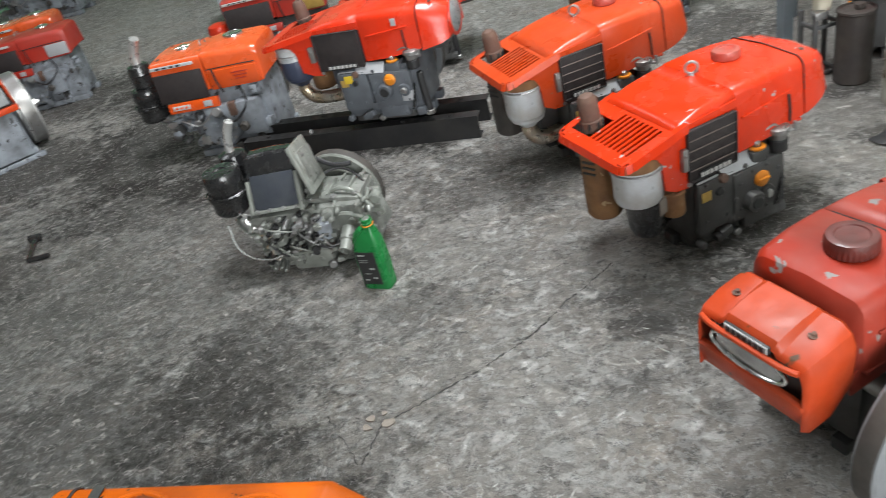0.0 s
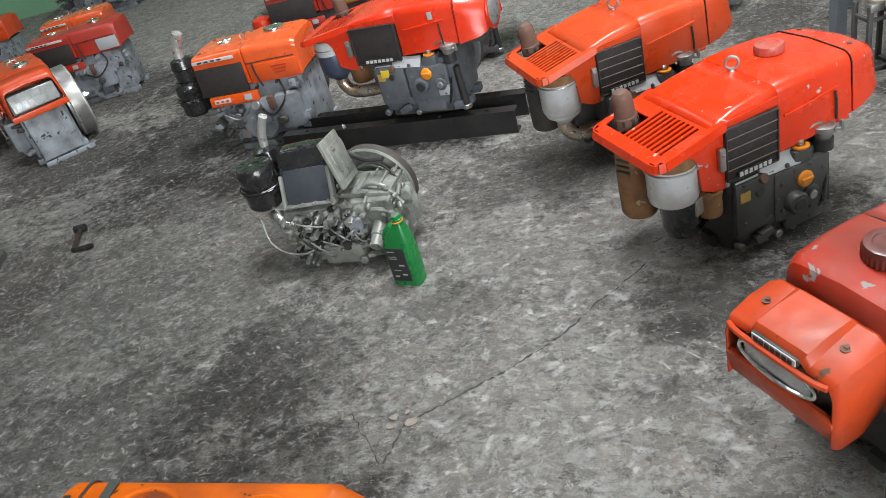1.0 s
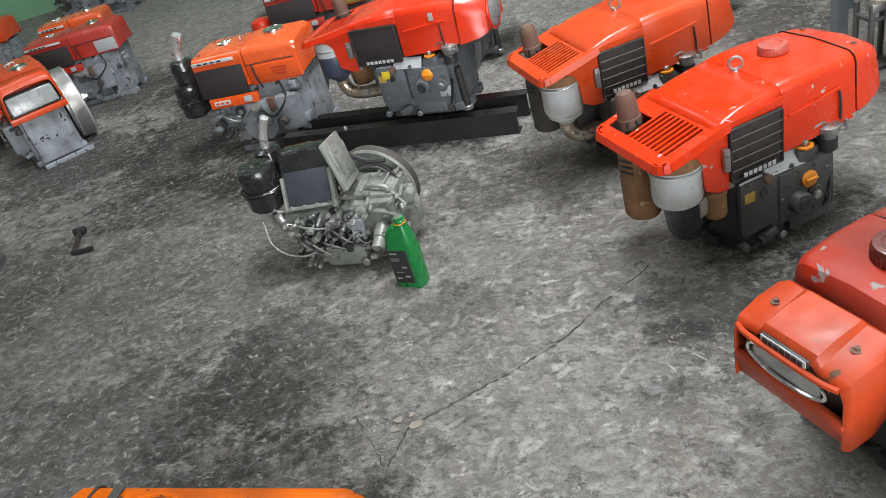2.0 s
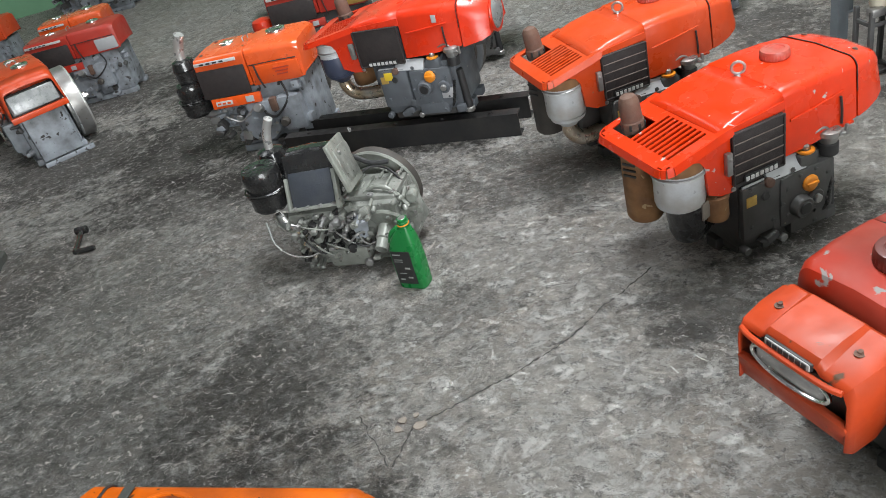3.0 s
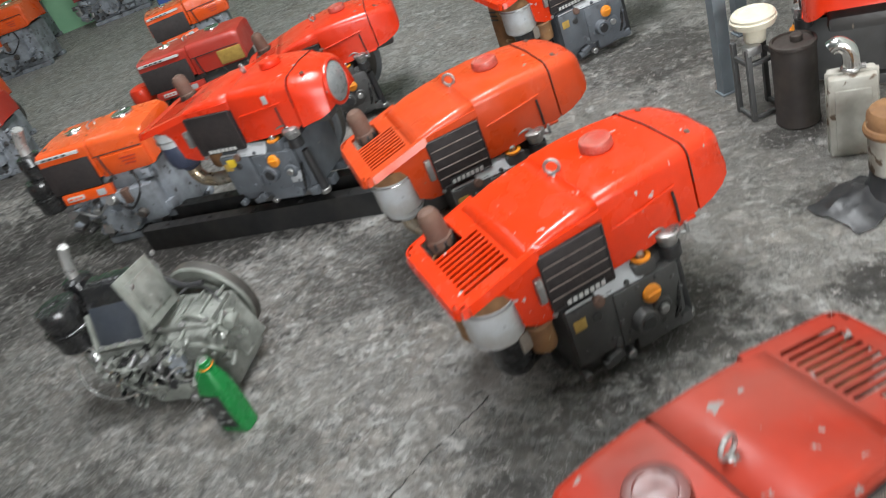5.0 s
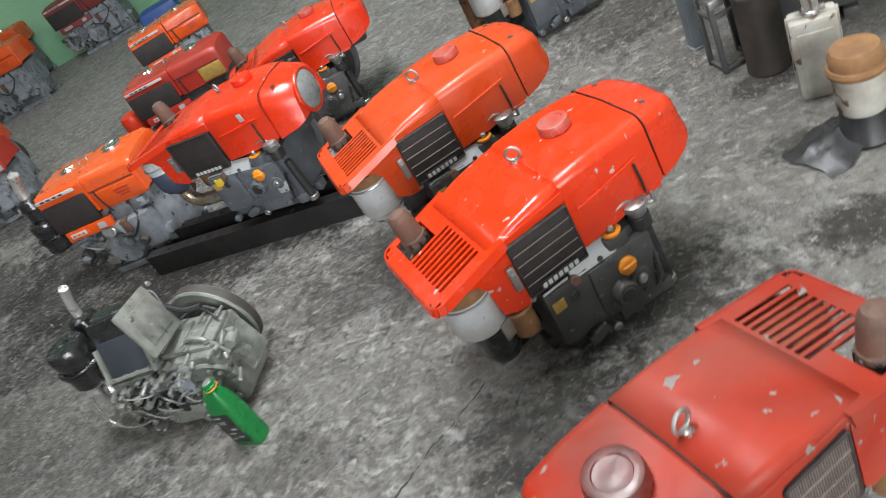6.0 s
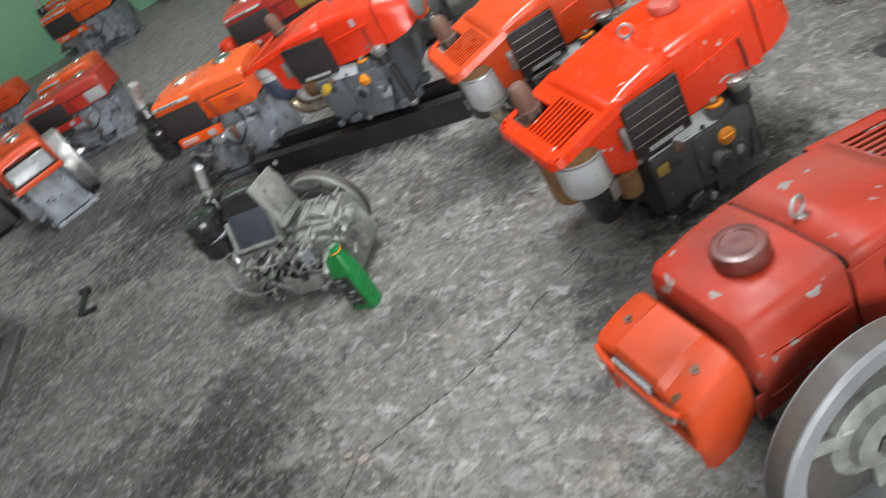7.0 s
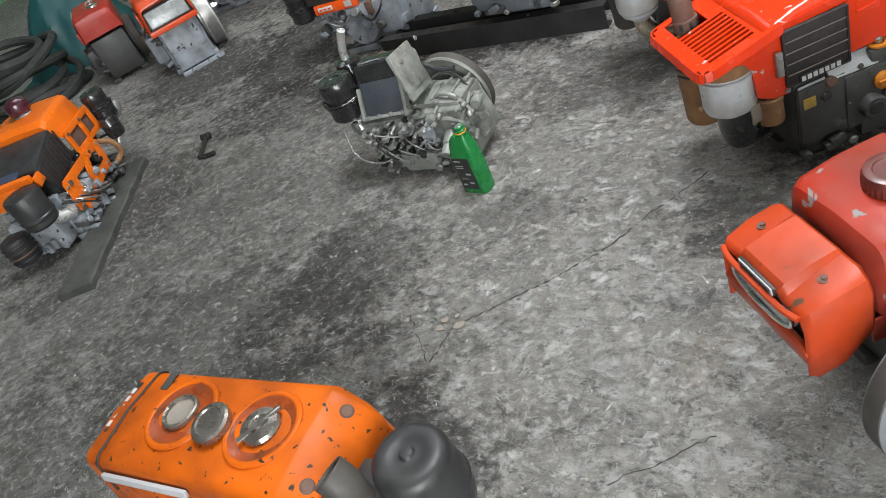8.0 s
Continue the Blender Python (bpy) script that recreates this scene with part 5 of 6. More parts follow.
    solid("fuel_filter_bracket", rust_dark, cover, (0.075, y - 0.06, 0.225), (0.03, 0.03, 0.06), 0.006)
    if not simple:
        cast_clutter(e, block, -L, -L * 0.3, -W * 0.6, 0.06, 0.24, 18, seed, 0.08)
        cast_clutter(e, iron_dark, -L, L, -W * 0.8, 0.04, 0.24, 12, seed + 7, 0.06)
        cast_clutter(e, block, -L * 0.2, L * 0.5, -W * 0.86, 0.03, 0.24, 14, seed + 9, 0.065)
        cast_clutter(e, steel, -L, -L * 0.2, -W * 0.7, 0.08, 0.22, 10, seed + 3, 0.07)
        cast_clutter(e, block, L * 0.3, L, -W * 0.8, 0.06, 0.28, 12, seed + 5, 0.05)
        pipe("injection_line", steel, e, [(-L * 0.9, -W * 0.7, 0.16), (-L * 0.7, -W - 0.03, 0.20), (-L * 0.4, -W - 0.04, 0.17), (-L * 0.1, -W - 0.03, 0.22)], 0.004, 6)
        pipe("fuel_line", black_plastic, e, [(L * 0.5, -W, 0.30), (L * 0.6, -W - 0.04, 0.24), (L * 0.3, -W - 0.05, 0.17), (L * 0.1, -W - 0.04, 0.19)], 0.005, 6)
        solid("cylinder_head", block, e, (-L * 0.75, 0.0, 0.20), (0.10, width * 0.7, 0.17), 0.016)
    if filters == "left":
        black_filters(e, -L - 0.085, -W * 0.50, 0.22, True, 1.15, (0.0, 0.02, 0.125))
    elif filters == "end":
        black_filters(e, L + 0.06, -W * 0.7, 0.20, False)
    if wheel:
        flywheel(e, 0.05, W + 0.0, 0.175 if not lamp else 0.20, 0.15 if not lamp else 0.19, outlet_silver if lamp else wheel_dark, steel if lamp else wheel_dark, 0.075 if lamp else 0.055)
    if lamp:
        bm = bmesh.new()
        loft(bm, [arch(L - 0.002, W * 1.0, 0.29, top + 0.004, 0.03, 0.006), arch(L + 0.05, W * 1.0, 0.285, top - 0.012, 0.03, 0.01), arch(L + 0.085, W * 0.95, 0.28, top - 0.04, 0.03, 0.012)], False, False)
        n = part("lamp_cowl", bm, paint, e, "painted lamp cowl", 32, 0.004)
        solid("reflector", lamp_dark, n, (L + 0.045, 0, 0.345), (0.05, width * 0.86, 0.11), 0.01, (0, -14, 0))
        lens = solid("headlamp", lamp_glass, n, (L + 0.072, 0, 0.350), (0.02, width * 0.80, 0.090), 0.009, (0, -14, 0), label="oblong glass headlamp")
        for i in range(7):
            solid("flute", lamp_glass, lens, (L + 0.083, -width * 0.34 + i * width * 0.113, 0.350), (0.004, 0.004, 0.078), 0, (0, -14, 0))
        solid("lower_bar", paint, n, (L + 0.082, 0, 0.283), (0.022, width * 0.98, 0.03), 0.005)
        solid("front_case", block, e, (L - 0.02, 0.0, 0.15), (0.16, width * 0.72, 0.24), 0.012)
        solid("front_foot", iron_pale, e, (L + 0.045, 0.02, 0.012), (0.03, width * 0.9, 0.024), 0.004)
    return e


pair = box_engine(placed(-1.125, 3.405, -2), "orange diesel engine with chrome caps and black air cleaner", paint_orange, iron_pale, seed=2)
pair.scale = (1.12, 1.12, 1.06)
lamp_front = box_engine(placed(-2.77, 3.86, -47), "orange diesel engine with oblong headlamp and steel flywheel", paint_orange_red, iron_pale, lamp=True, filters="", seed=4)
lamp_front.scale = (1.15, 1.15, 1.08)
box_engine(placed(-2.86, 4.66, 9), "crimson diesel engine with a white tank side plate", paint_crimson, iron_pale, 0.62, tank_side=sticker_white, filters="", seed=6)
box_engine(placed(-3.15, 5.15, 12), "orange diesel engine standing behind a crimson one", paint_orange, iron_pale, filters="", seed=8)
label_engine = box_engine(placed(-1.10, 4.47, 4), "crimson diesel engine with a gold label", paint_crimson, iron_dark, 0.60, tank_side=sticker_gold, filters="", seed=10)
turned("red_can", paint_red, label_engine, [(0, 0), (0.045, 0.0), (0.062, 0.012), (0.066, 0.03), (0.066, 0.10), (0.058, 0.125), (0.03, 0.135), (0, 0.136)], (-0.375, -0.06, 0.20), (-0.375, -0.06, 1), 24, "red round air cleaner can")
rod("can_joint", rust_dark, label_engine, (-0.37, -0.06, 0.24), (-0.24, -0.04, 0.24), 0.022)
box_engine(placed(-4.45, 5.75, 8), "orange-red diesel engine with pale housing behind others", paint_orange_red, iron_pale, 0.55, filters="", seed=28)
box_engine(placed(-1.62, 5.65, 20), "orange diesel engine in the back row", paint_orange, iron_pale, 0.55, filters="", seed=12)
wall_row = [box_engine(placed(-4.35, 7.45, 2), "orange diesel engine near the green wall", paint_orange, iron_pale, 0.62, filters="", seed=14)]
wall_row.append(box_engine(placed(-4.95, 8.45, 6), "second orange diesel engine near the green wall", paint_orange, iron_pale, 0.62, filters="left", seed=16))
wall_row.append(box_engine(placed(-3.75, 8.55, 10), "dull maroon diesel engine near the green wall", paint_maroon, iron_pale, 0.62, filters="", seed=18))
for big in wall_row:
    big.scale = (1.3, 1.3, 1.3)

def open_engine(m):
    """An orange engine with its radiator bared, a cut-out side bracket and black air cleaners."""
    e = thing("diesel_engine", m, "bright orange diesel engine with bared black radiator and side bracket", "engine", "diesel engines on the workshop floor")
    # fuel tank at the far end, its side skirt with a window
    bm = bmesh.new()
    loft(bm, [arch(-0.075, 0.165, 0.40, 0.462, 0.03, 0.012, y0=0.02), arch(-0.05, 0.178, 0.37, 0.484, 0.03, 0.014, y0=0.02), arch(0.11, 0.182, 0.35, 0.490, 0.034, 0.018, y0=0.02), arch(0.20, 0.175, 0.34, 0.484, 0.036, 0.020, y0=0.02), arch(0.225, 0.160, 0.35, 0.465, 0.036, 0.020, y0=0.02)])
    tank = part("fuel_tank", bm, paint_tangerine, e, "orange fuel tank with a sloping front")
    skirt = solid("skirt", paint_tangerine, tank, (0.085, -0.172, 0.378), (0.26, 0.012, 0.030), 0.004)
    for x in (-0.036, 0.100, 0.205):
        solid("skirt_post", paint_tangerine, skirt, (x, -0.172, 0.325), (0.030, 0.012, 0.085), 0.004)
    solid("skirt_rail", paint_tangerine, skirt, (0.085, -0.172, 0.276), (0.26, 0.012, 0.026), 0.004)
    # dark sheet that paints the shade inside the skirt's window
    solid("skirt_back", rust_dark, skirt, (0.085, -0.160, 0.325), (0.25, 0.006, 0.090), 0.001)
    for x in (-0.035, 0.10):
        bolt(skirt, (x, -0.179, 0.372), (0, -1, 0), 0.006, rust_dark)
    # bared black radiator sloping towards the near end
    bm = bmesh.new()
    box(bm, (-0.185, 0.0, 0.335), (0.25, 0.30, 0.17), 0.012, (0, -14, 0))
    rad = part("radiator", bm, black_plastic, e, "black radiator without its hood")
    for i in range(9):
        solid("fin", screen_black, rad, (-0.285 + i * 0.026, -0.156, 0.315 + i * 0.006), (0.006, 0.008, 0.13), 0.001)
    solid("core_side", screen_black, rad, (-0.185, -0.1515, 0.335), (0.22, 0.004, 0.13), 0.001, (0, -14, 0))
    solid("top_plate", can_navy, rad, (-0.300, 0.035, 0.388), (0.09, 0.19, 0.012), 0.004, (0, -10, 0), label="blue-black glossy plate")
    # orange front hood rim that carries the plate
    rim = solid("front_rim", paint_tangerine, e, (-0.358, 0.02, 0.365), (0.030, 0.30, 0.034), 0.008, (0, -12, 0), label="orange rim of the front hood")
    solid("rim_side", paint_tangerine, rim, (-0.330, -0.142, 0.345), (0.070, 0.014, 0.050), 0.005, (0, -8, 0))
    solid("front_sheet", paint_tangerine, rim, (-0.372, 0.06, 0.315), (0.010, 0.22, 0.08), 0.003)
    # bracket plate with two cut-outs and a brace
    frame_bar = solid("side_bracket", paint_tangerine, e, (-0.095, -0.178, 0.250), (0.37, 0.012, 0.042), 0.004, label="orange bracket plate with cut-outs")
    solid("lower_bar", paint_tangerine, frame_bar, (-0.105, -0.181, 0.132), (0.32, 0.012, 0.044), 0.004, (0, -6, 0))
    for x, w, a in ((-0.245, 0.110, 4), (0.070, 0.046, 10), (-0.080, 0.044, 30)):
        solid("bracket_bar", paint_tangerine, frame_bar, (x, -0.180, 0.192), (w, 0.010, 0.140), 0.004, (0, a, 0))
    turned("knob", brass, frame_bar, [(0, 0.022), (0.016, 0.020), (0.020, 0.010), (0.014, 0), (0, 0)], (-0.205, -0.185, 0.168), (-0.205, -1, 0.2), 16)
    for x, z in ((-0.285, 0.24), (-0.275, 0.14), (0.08, 0.245), (0.06, 0.145)):
        bolt(frame_bar, (x, -0.186, z), (0, -1, 0), 0.006)
    # crankcase, castings and lines
    solid("crankcase", iron_pale, e, (-0.09, 0.01, 0.135), (0.46, 0.28, 0.21), 0.018, label="pale grey cast crankcase")
    for sgn in (-1, 1):
        solid("mounting_foot", iron_pale, e, (-0.10, sgn * 0.12, 0.016), (0.46, 0.06, 0.032), 0.006)
    cast_clutter(e, iron_pale, -0.34, 0.12, -0.13, 0.03, 0.22, 34, 61, 0.085)
    cast_clutter(e, iron_dark, -0.34, 0.20, -0.12, 0.05, 0.25, 22, 62, 0.075, 0.8)
    cast_clutter(e, steel, -0.34, 0.16, -0.13, 0.05, 0.23, 26, 63, 0.095, 0.55)
    cast_clutter(e, black_paint, -0.05, 0.24, -0.12, 0.05, 0.26, 16, 64, 0.08, 0.8)
    solid("cylinder_head", iron_pale, e, (-0.345, 0.01, 0.120), (0.11, 0.22, 0.17), 0.014)
    for k in range(5):
        solid("head_lug", iron_pale, e, (-0.405, -0.08 + 0.04 * k, 0.06 + 0.012 * (k % 2)), (0.03, 0.024, 0.05), 0.006)
    for k in range(5):
        pipe("fuel_line", steel if k % 2 else black_plastic, e, [(-0.33 + 0.03 * k, -0.14, 0.20), (-0.31 + 0.04 * k, -0.215, 0.17 - 0.01 * k), (-0.22 + 0.05 * k, -0.225, 0.10), (-0.16 + 0.06 * k, -0.15, 0.09)], 0.0045, 6)
    pipe("breather_pipe", rust, e, [(0.12, -0.15, 0.24), (0.16, -0.20, 0.20), (0.17, -0.21, 0.13), (0.14, -0.16, 0.09)], 0.014, 10, "rust-brown breather pipe")
    # air cleaners: a large one at the near end, a ribbed one below it, a pair at the far end
    turned("air_cleaner", black_plastic, e, [(0, 0), (0.066, 0.0), (0.074, 0.012), (0.074, 0.035), (0.079, 0.040), (0.079, 0.050), (0.076, 0.054), (0.080, 0.145), (0.074, 0.158), (0.05, 0.163), (0, 0.165)], (-0.430, -0.090, 0.190), (-0.426, -0.092, 1), 30, "large black plastic air cleaner")
    low = turned("oil_bath", black_plastic, e, [(0, 0), (0.058, 0.0), (0.064, 0.01), (0.064, 0.11), (0.056, 0.122), (0, 0.124)], (-0.445, 0.085, 0.060), (-0.445, 0.085, 1), 26, "ribbed black oil bath")
    for i in range(4):
        bm = bmesh.new()
        ring(bm, (-0.445, 0.085, 0.085 + 0.024 * i), (0, 0, 1), 0.065, 0.004, 28, 6)
        part("rib", bm, rust_dark if i == 1 else black_plastic, low)
    pipe("intake_elbow", outlet_silver, e, [(-0.40, -0.10, 0.20), (-0.37, -0.13, 0.165), (-0.33, -0.15, 0.15), (-0.28, -0.14, 0.15)], 0.028, 14, "silvery intake elbow")
    black_filters(e, 0.290, -0.190, 0.285, False, 1.05, (-0.075, -0.035, -0.09))
    pipe("outlet", outlet_silver, e, [(0.20, -0.20, 0.15), (0.235, -0.22, 0.20), (0.265, -0.215, 0.27)], 0.020, 12)
    return e


open_engine(placed(-2.42, 2.30, 108))

# ---- the orange engine with open filler rings ----


def ringed_engine(m):
    e = thing("diesel_engine", m, "chipped orange diesel engine with two round filler wells", "engine", "diesel engines on the workshop floor")
    zt = 0.455
    bm = bmesh.new()
    secs = [arch(-0.255, 0.095, 0.30, zt - 0.035, 0.022, 0.010), arch(-0.245, 0.108, 0.29, zt - 0.014, 0.022, 0.012), arch(-0.225, 0.115, 0.285, zt - 0.003, 0.022, 0.014), arch(0.218, 0.122, 0.285, zt, 0.022, 0.014), arch(0.224, 0.122, 0.285, zt - 0.002, 0.022, 0.014), arch(0.268, 0.114, 0.285, zt - 0.030, 0.022, 0.014), arch(0.288, 0.106, 0.285, zt - 0.052, 0.020, 0.014), arch(0.294, 0.100, 0.29, zt - 0.075, 0.02, 0.014)]
    loft(bm, secs)
    hood = part("hood", bm, paint_amber, e, "chipped orange sheet-metal hood")
    pipe("seam", screen_black, hood, [Vector(p) for p in arch(-0.195, 0.1165, 0.31, zt - 0.0015, 0.022, 0.014)[1:-1]], 0.0025, 6)
    strip = solid("name_strip", sticker_dark, hood, (-0.222, 0.01, zt - 0.003), (0.014, 0.11, 0.006), 0.002, (0, -8, 0))
    for i in range(5):
        solid("character_bar", letter_pale, strip, (-0.222, -0.028 + i * 0.018, zt + 0.0005), (0.008, 0.012, 0.003), 0, (0, -8, 0))
    for x, y in ((-0.060, 0.010), (0.132, 0.004)):
        bm = bmesh.new()
        ring(bm, (x, y, zt + 0.0025), (0, 0, 1), 0.066, 0.0065, 48, 10)
        part("filler_ring", bm, paint_amber, hood, "raised ring round a filler well")
        turned("well", well_brown, hood, [(0.062, 0.003), (0.054, 0.0005), (0.044, -0.0015), (0, -0.0015)], (x, y, zt + 0.004), (x, y, 1), 32)
    neck = turned("filler_neck", cap_steel_oily, hood, [(0.035, 0.0), (0.035, 0.008), (0.032, 0.011), (0.028, 0.009), (0.027, 0.003)], (-0.060, 0.010, zt + 0.004), (-0.060, 0.010, 1), 30, "open steel filler neck")
    turned("strainer", spall_brown, neck, [(0.0275, 0.004), (0.026, 0.0035), (0, 0.003)], (-0.060, 0.010, zt + 0.004), (-0.060, 0.010, 1), 26, "cream strainer inside the neck")
    rc = turned("radiator_cap", cap_steel_oily, hood, [(0.034, 0.0), (0.036, 0.005), (0.033, 0.012), (0.018, 0.014), (0.016, 0.011), (0, 0.011)], (0.132, 0.004, zt + 0.004), (0.132, 0.004, 1), 28, "oily radiator cap with two ears")
    solid("cap_ear", cap_steel_oily, rc, (0.132, 0.004, zt + 0.016), (0.084, 0.012, 0.004), 0.002, (0, 0, 58))
    lc = turned("loose_cap", cap_steel_oily, hood, [(0, 0), (0.032, 0), (0.036, 0.004), (0.037, 0.016), (0.033, 0.020), (0.026, 0.021), (0.024, 0.018), (0, 0.018)], (0.036, -0.006, zt + 0.007), (0.034, -0.020, zt + 0.1), 28, "unscrewed steel cap lying on the hood")
    for sgn in (-1, 1):
        turned("screw_well", rust_dark, hood, [(0.014, 0.0), (0.012, 0.001), (0.009, 0.004), (0, 0.005)], (0.254, sgn * 0.065, zt - 0.021), (0.254 + 0.42, sgn * 0.065, zt + 0.6), 14)
    solid("side_strip", sticker_white, hood, (-0.075, -0.113, zt - 0.028), (0.21, 0.008, 0.016), 0.003, (-12, 0, 0), label="bright metal side strip")
    solid("green_sticker", plate_rubber, hood, (-0.150, 0.075, zt + 0.0005), (0.018, 0.04, 0.003), 0.001)
    solid("crankcase", iron_pale, e, (0.0, 0.0, 0.16), (0.40, 0.24, 0.26), 0.018, label="cast crankcase")
    solid("mounting_foot", iron_pale, e, (0.0, 0.0, 0.016), (0.42, 0.28, 0.032), 0.006)
    cast_clutter(e, iron_pale, -0.18, 0.2, -0.12, 0.06, 0.26, 18, 33, 0.06)
    # black intake can and its square-mouthed stack at the head end
    can = turned("air_cleaner", black_plastic, e, [(0, 0), (0.062, 0.0), (0.066, 0.02), (0.070, 0.05), (0.066, 0.056), (0.063, 0.118), (0.060, 0.130), (0.054, 0.137), (0.046, 0.140), (0.030, 0.139), (0.024, 0.136), (0.013, 0.137), (0.010, 0.143), (0, 0.145)], (0.385, 0.015, 0.285), (0.385, 0.015, 1), 32, "black plastic air cleaner")
    solid("nozzle_bracket", black_plastic, can, (0.325, -0.015, 0.36), (0.10, 0.07, 0.06), 0.014)
    bm = bmesh.new()
    tube(bm, [(0.318, -0.055, 0.33), (0.316, -0.055, 0.40), (0.312, -0.053, 0.432), (0.294, -0.050, 0.456)], 0.030, 12, ends=False)
    st = part("exhaust_pipe", bm, wheel_dark, e, "sooty exhaust stack with a cut mouth", thick=0.003)
    solid("cylinder_head", iron_dark, e, (0.25, 0.0, 0.20), (0.12, 0.19, 0.18), 0.016)
    return e


ringed = ringed_engine(placed(-0.325, 0.742, -6))
ringed.scale = (1.12, 1.12, 1.05)

# ---- the stripped grey-green engine ----


def stripped_engine(m):
    """Local axes as the hall's; the base lies round the origin."""
    e = thing("stripped_diesel_engine", m, "grey-green stripped diesel engine with black air cleaner", "engine")
    body = solid("crankcase", iron_green, e, (0.125, 0.02, 0.12), (0.23, 0.20, 0.215), 0.02, (0, 0, -8), label="grey-green cast crankcase")
    solid("deck_plate", iron_green, body, (0.14, 0.02, 0.235), (0.19, 0.15, 0.018), 0.005, (0, 3, -8))
    bm = bmesh.new()
    for i in range(3):
        box(bm, (0.085 + i * 0.018, 0.02, 0.246), (0.006, 0.05, 0.006), 0.001, (0, 3, -8))
    part("cast_mark", bm, iron_greenlight, body)
    for i in range(6):
        solid("deck_rib", iron_greenlight, body, (0.055 + i * 0.034, 0.02 + 0.055 * (i % 2), 0.2465), (0.008, 0.045 if i % 2 else 0.11, 0.010), 0.003, (0, 3, -8))
    for dx, dy in ((0.06, -0.045), (0.06, 0.085), (0.215, -0.05), (0.22, 0.07), (0.14, -0.05)):
        bolt(body, (dx, dy, 0.246), (0, 0, 1), 0.008, steel)
    pipe("wire", black_plastic, e, [(0.07, 0.06, 0.262), (0.12, 0.10, 0.270), (0.18, 0.085, 0.262), (0.235, 0.03, 0.235)], 0.004, 6)
    solid("sump_foot", iron_greenlight, e, (0.06, 0.03, 0.014), (0.30, 0.17, 0.028), 0.006, (0, 0, -8))
    # cylinder block under the radiator
    solid("cylinder_block", iron_green, e, (-0.055, 0.025, 0.120), (0.20, 0.20, 0.21), 0.016, (0, 0, -4))
    # radiator, tilted black core in a pale frame
    rad = solid("radiator", black_paint, e, (-0.085, 0.10, 0.285), (0.175, 0.13, 0.165), 0.012, (-12, 0, 0), label="black radiator with a dark core")
    bm = bmesh.new()
    loft(bm, [arch(x, 0.062 - k, 0.35, 0.388 - k, 0.028, 0.006, y0=0.112) for x, k in ((-0.168, 0.012), (-0.160, 0.003), (-0.085, 0.0), (-0.010, 0.003), (-0.002, 0.012))])
    part("header_tank", bm, black_paint, rad)
    solid("core", radiator_blue, rad, (-0.083, 0.028, 0.262), (0.150, 0.012, 0.115), 0.003, (-14, 0, 0))
    bm = bmesh.new()
    box(bm, (-0.083, 0.020, 0.198), (0.19, 0.035, 0.012), 0.003, (-14, 0, 0))
    box(bm, (-0.168, 0.026, 0.25), (0.010, 0.03, 0.11), 0.003, (-14, 0, 0))
    box(bm, (0.002, 0.026, 0.25), (0.014, 0.03, 0.13), 0.003, (-14, 0, 0))
    part("core_frame", bm, iron_greenlight, rad)
    for i in range(4):
        bolt(rad, (-0.15 + i * 0.045, 0.004, 0.204), (0, -0.3, 1), 0.006, steel)
    turned("filler_neck", steel, rad, [(0.026, 0), (0.026, 0.012), (0.029, 0.014), (0.029, 0.022), (0.024, 0.024), (0.020, 0.018), (0, 0.017)], (-0.085, 0.115, 0.365), (-0.085, 0.10, 1), 24, "bare steel radiator neck")
    turned("neck_cap", rust_dark, rad, [(0.019, 0.018), (0.014, 0.019), (0, 0.019)], (-0.085, 0.115, 0.365), (-0.085, 0.10, 1), 20)
    pivot = Vector((-0.083, 0.03, 0.20))
    rad.matrix_local = Matrix.Translation(pivot + Vector((0.036, -0.086, 0.040))) @ Matrix.Rotation(radians(-13), 4, "X") @ Matrix.Translation(-pivot)
    # upright cover plate between radiator and flywheel
    pl = solid("cover_plate", iron_greenlight, e, (0.026, 0.045, 0.315), (0.016, 0.19, 0.165), 0.006, (-12, -14, 6), label="grey-green upright cover plate")
    solid("inner_panel", iron_green, pl, (0.034, 0.043, 0.318), (0.010, 0.135, 0.11), 0.005, (-12, -14, 6))
    for dy, dz in ((-0.075, -0.06), (0.08, -0.05), (-0.065, 0.065), (0.085, 0.07)):
        bolt(pl, (0.034 + dz * 0.2, 0.045 + dy, 0.315 + dz), (1, 0, 0.2), 0.006)
    pl.location = (0.050, -0.055, 0.044)
    tube_bm = bmesh.new()
    tube(tube_bm, [(0.035, 0.12, 0.385), (0.06, 0.11, 0.37), (0.075, 0.075, 0.32), (0.06, 0.05, 0.28)], 0.003, 6)
    part("cable", tube_bm, steel, e)
    # flywheel on the far side with a belt strap
    c = Vector((0.112, 0.200, 0.150))
    ax = Vector((0.25, 0.965, 0.08))
    r = 0.152
    fly = turned("flywheel", iron_greenlight, e, [(0, -0.03), (r * 0.45, -0.03), (r * 0.5, -0.02), (r * 0.70, -0.016), (r * 0.74, -0.03), (r * 0.78, -0.034), (r - 0.005, -0.034), (r, -0.028), (r, 0.006), (r - 0.006, 0.012), (0, 0.012)], c, c + ax, 48, "grey cast flywheel")
    bm = bmesh.new()
    ring(bm, c - ax * 0.034, ax, r * 0.60, 0.005, 40, 8)
    part("starter_ring", bm, iron_greenlight, fly)
    turned("rim_band", wheel_dark, fly, [(r * 1.001, -0.024), (r * 1.004, -0.022), (r * 1.004, 0.004), (r * 1.001, 0.006)], c, c + ax, 48)
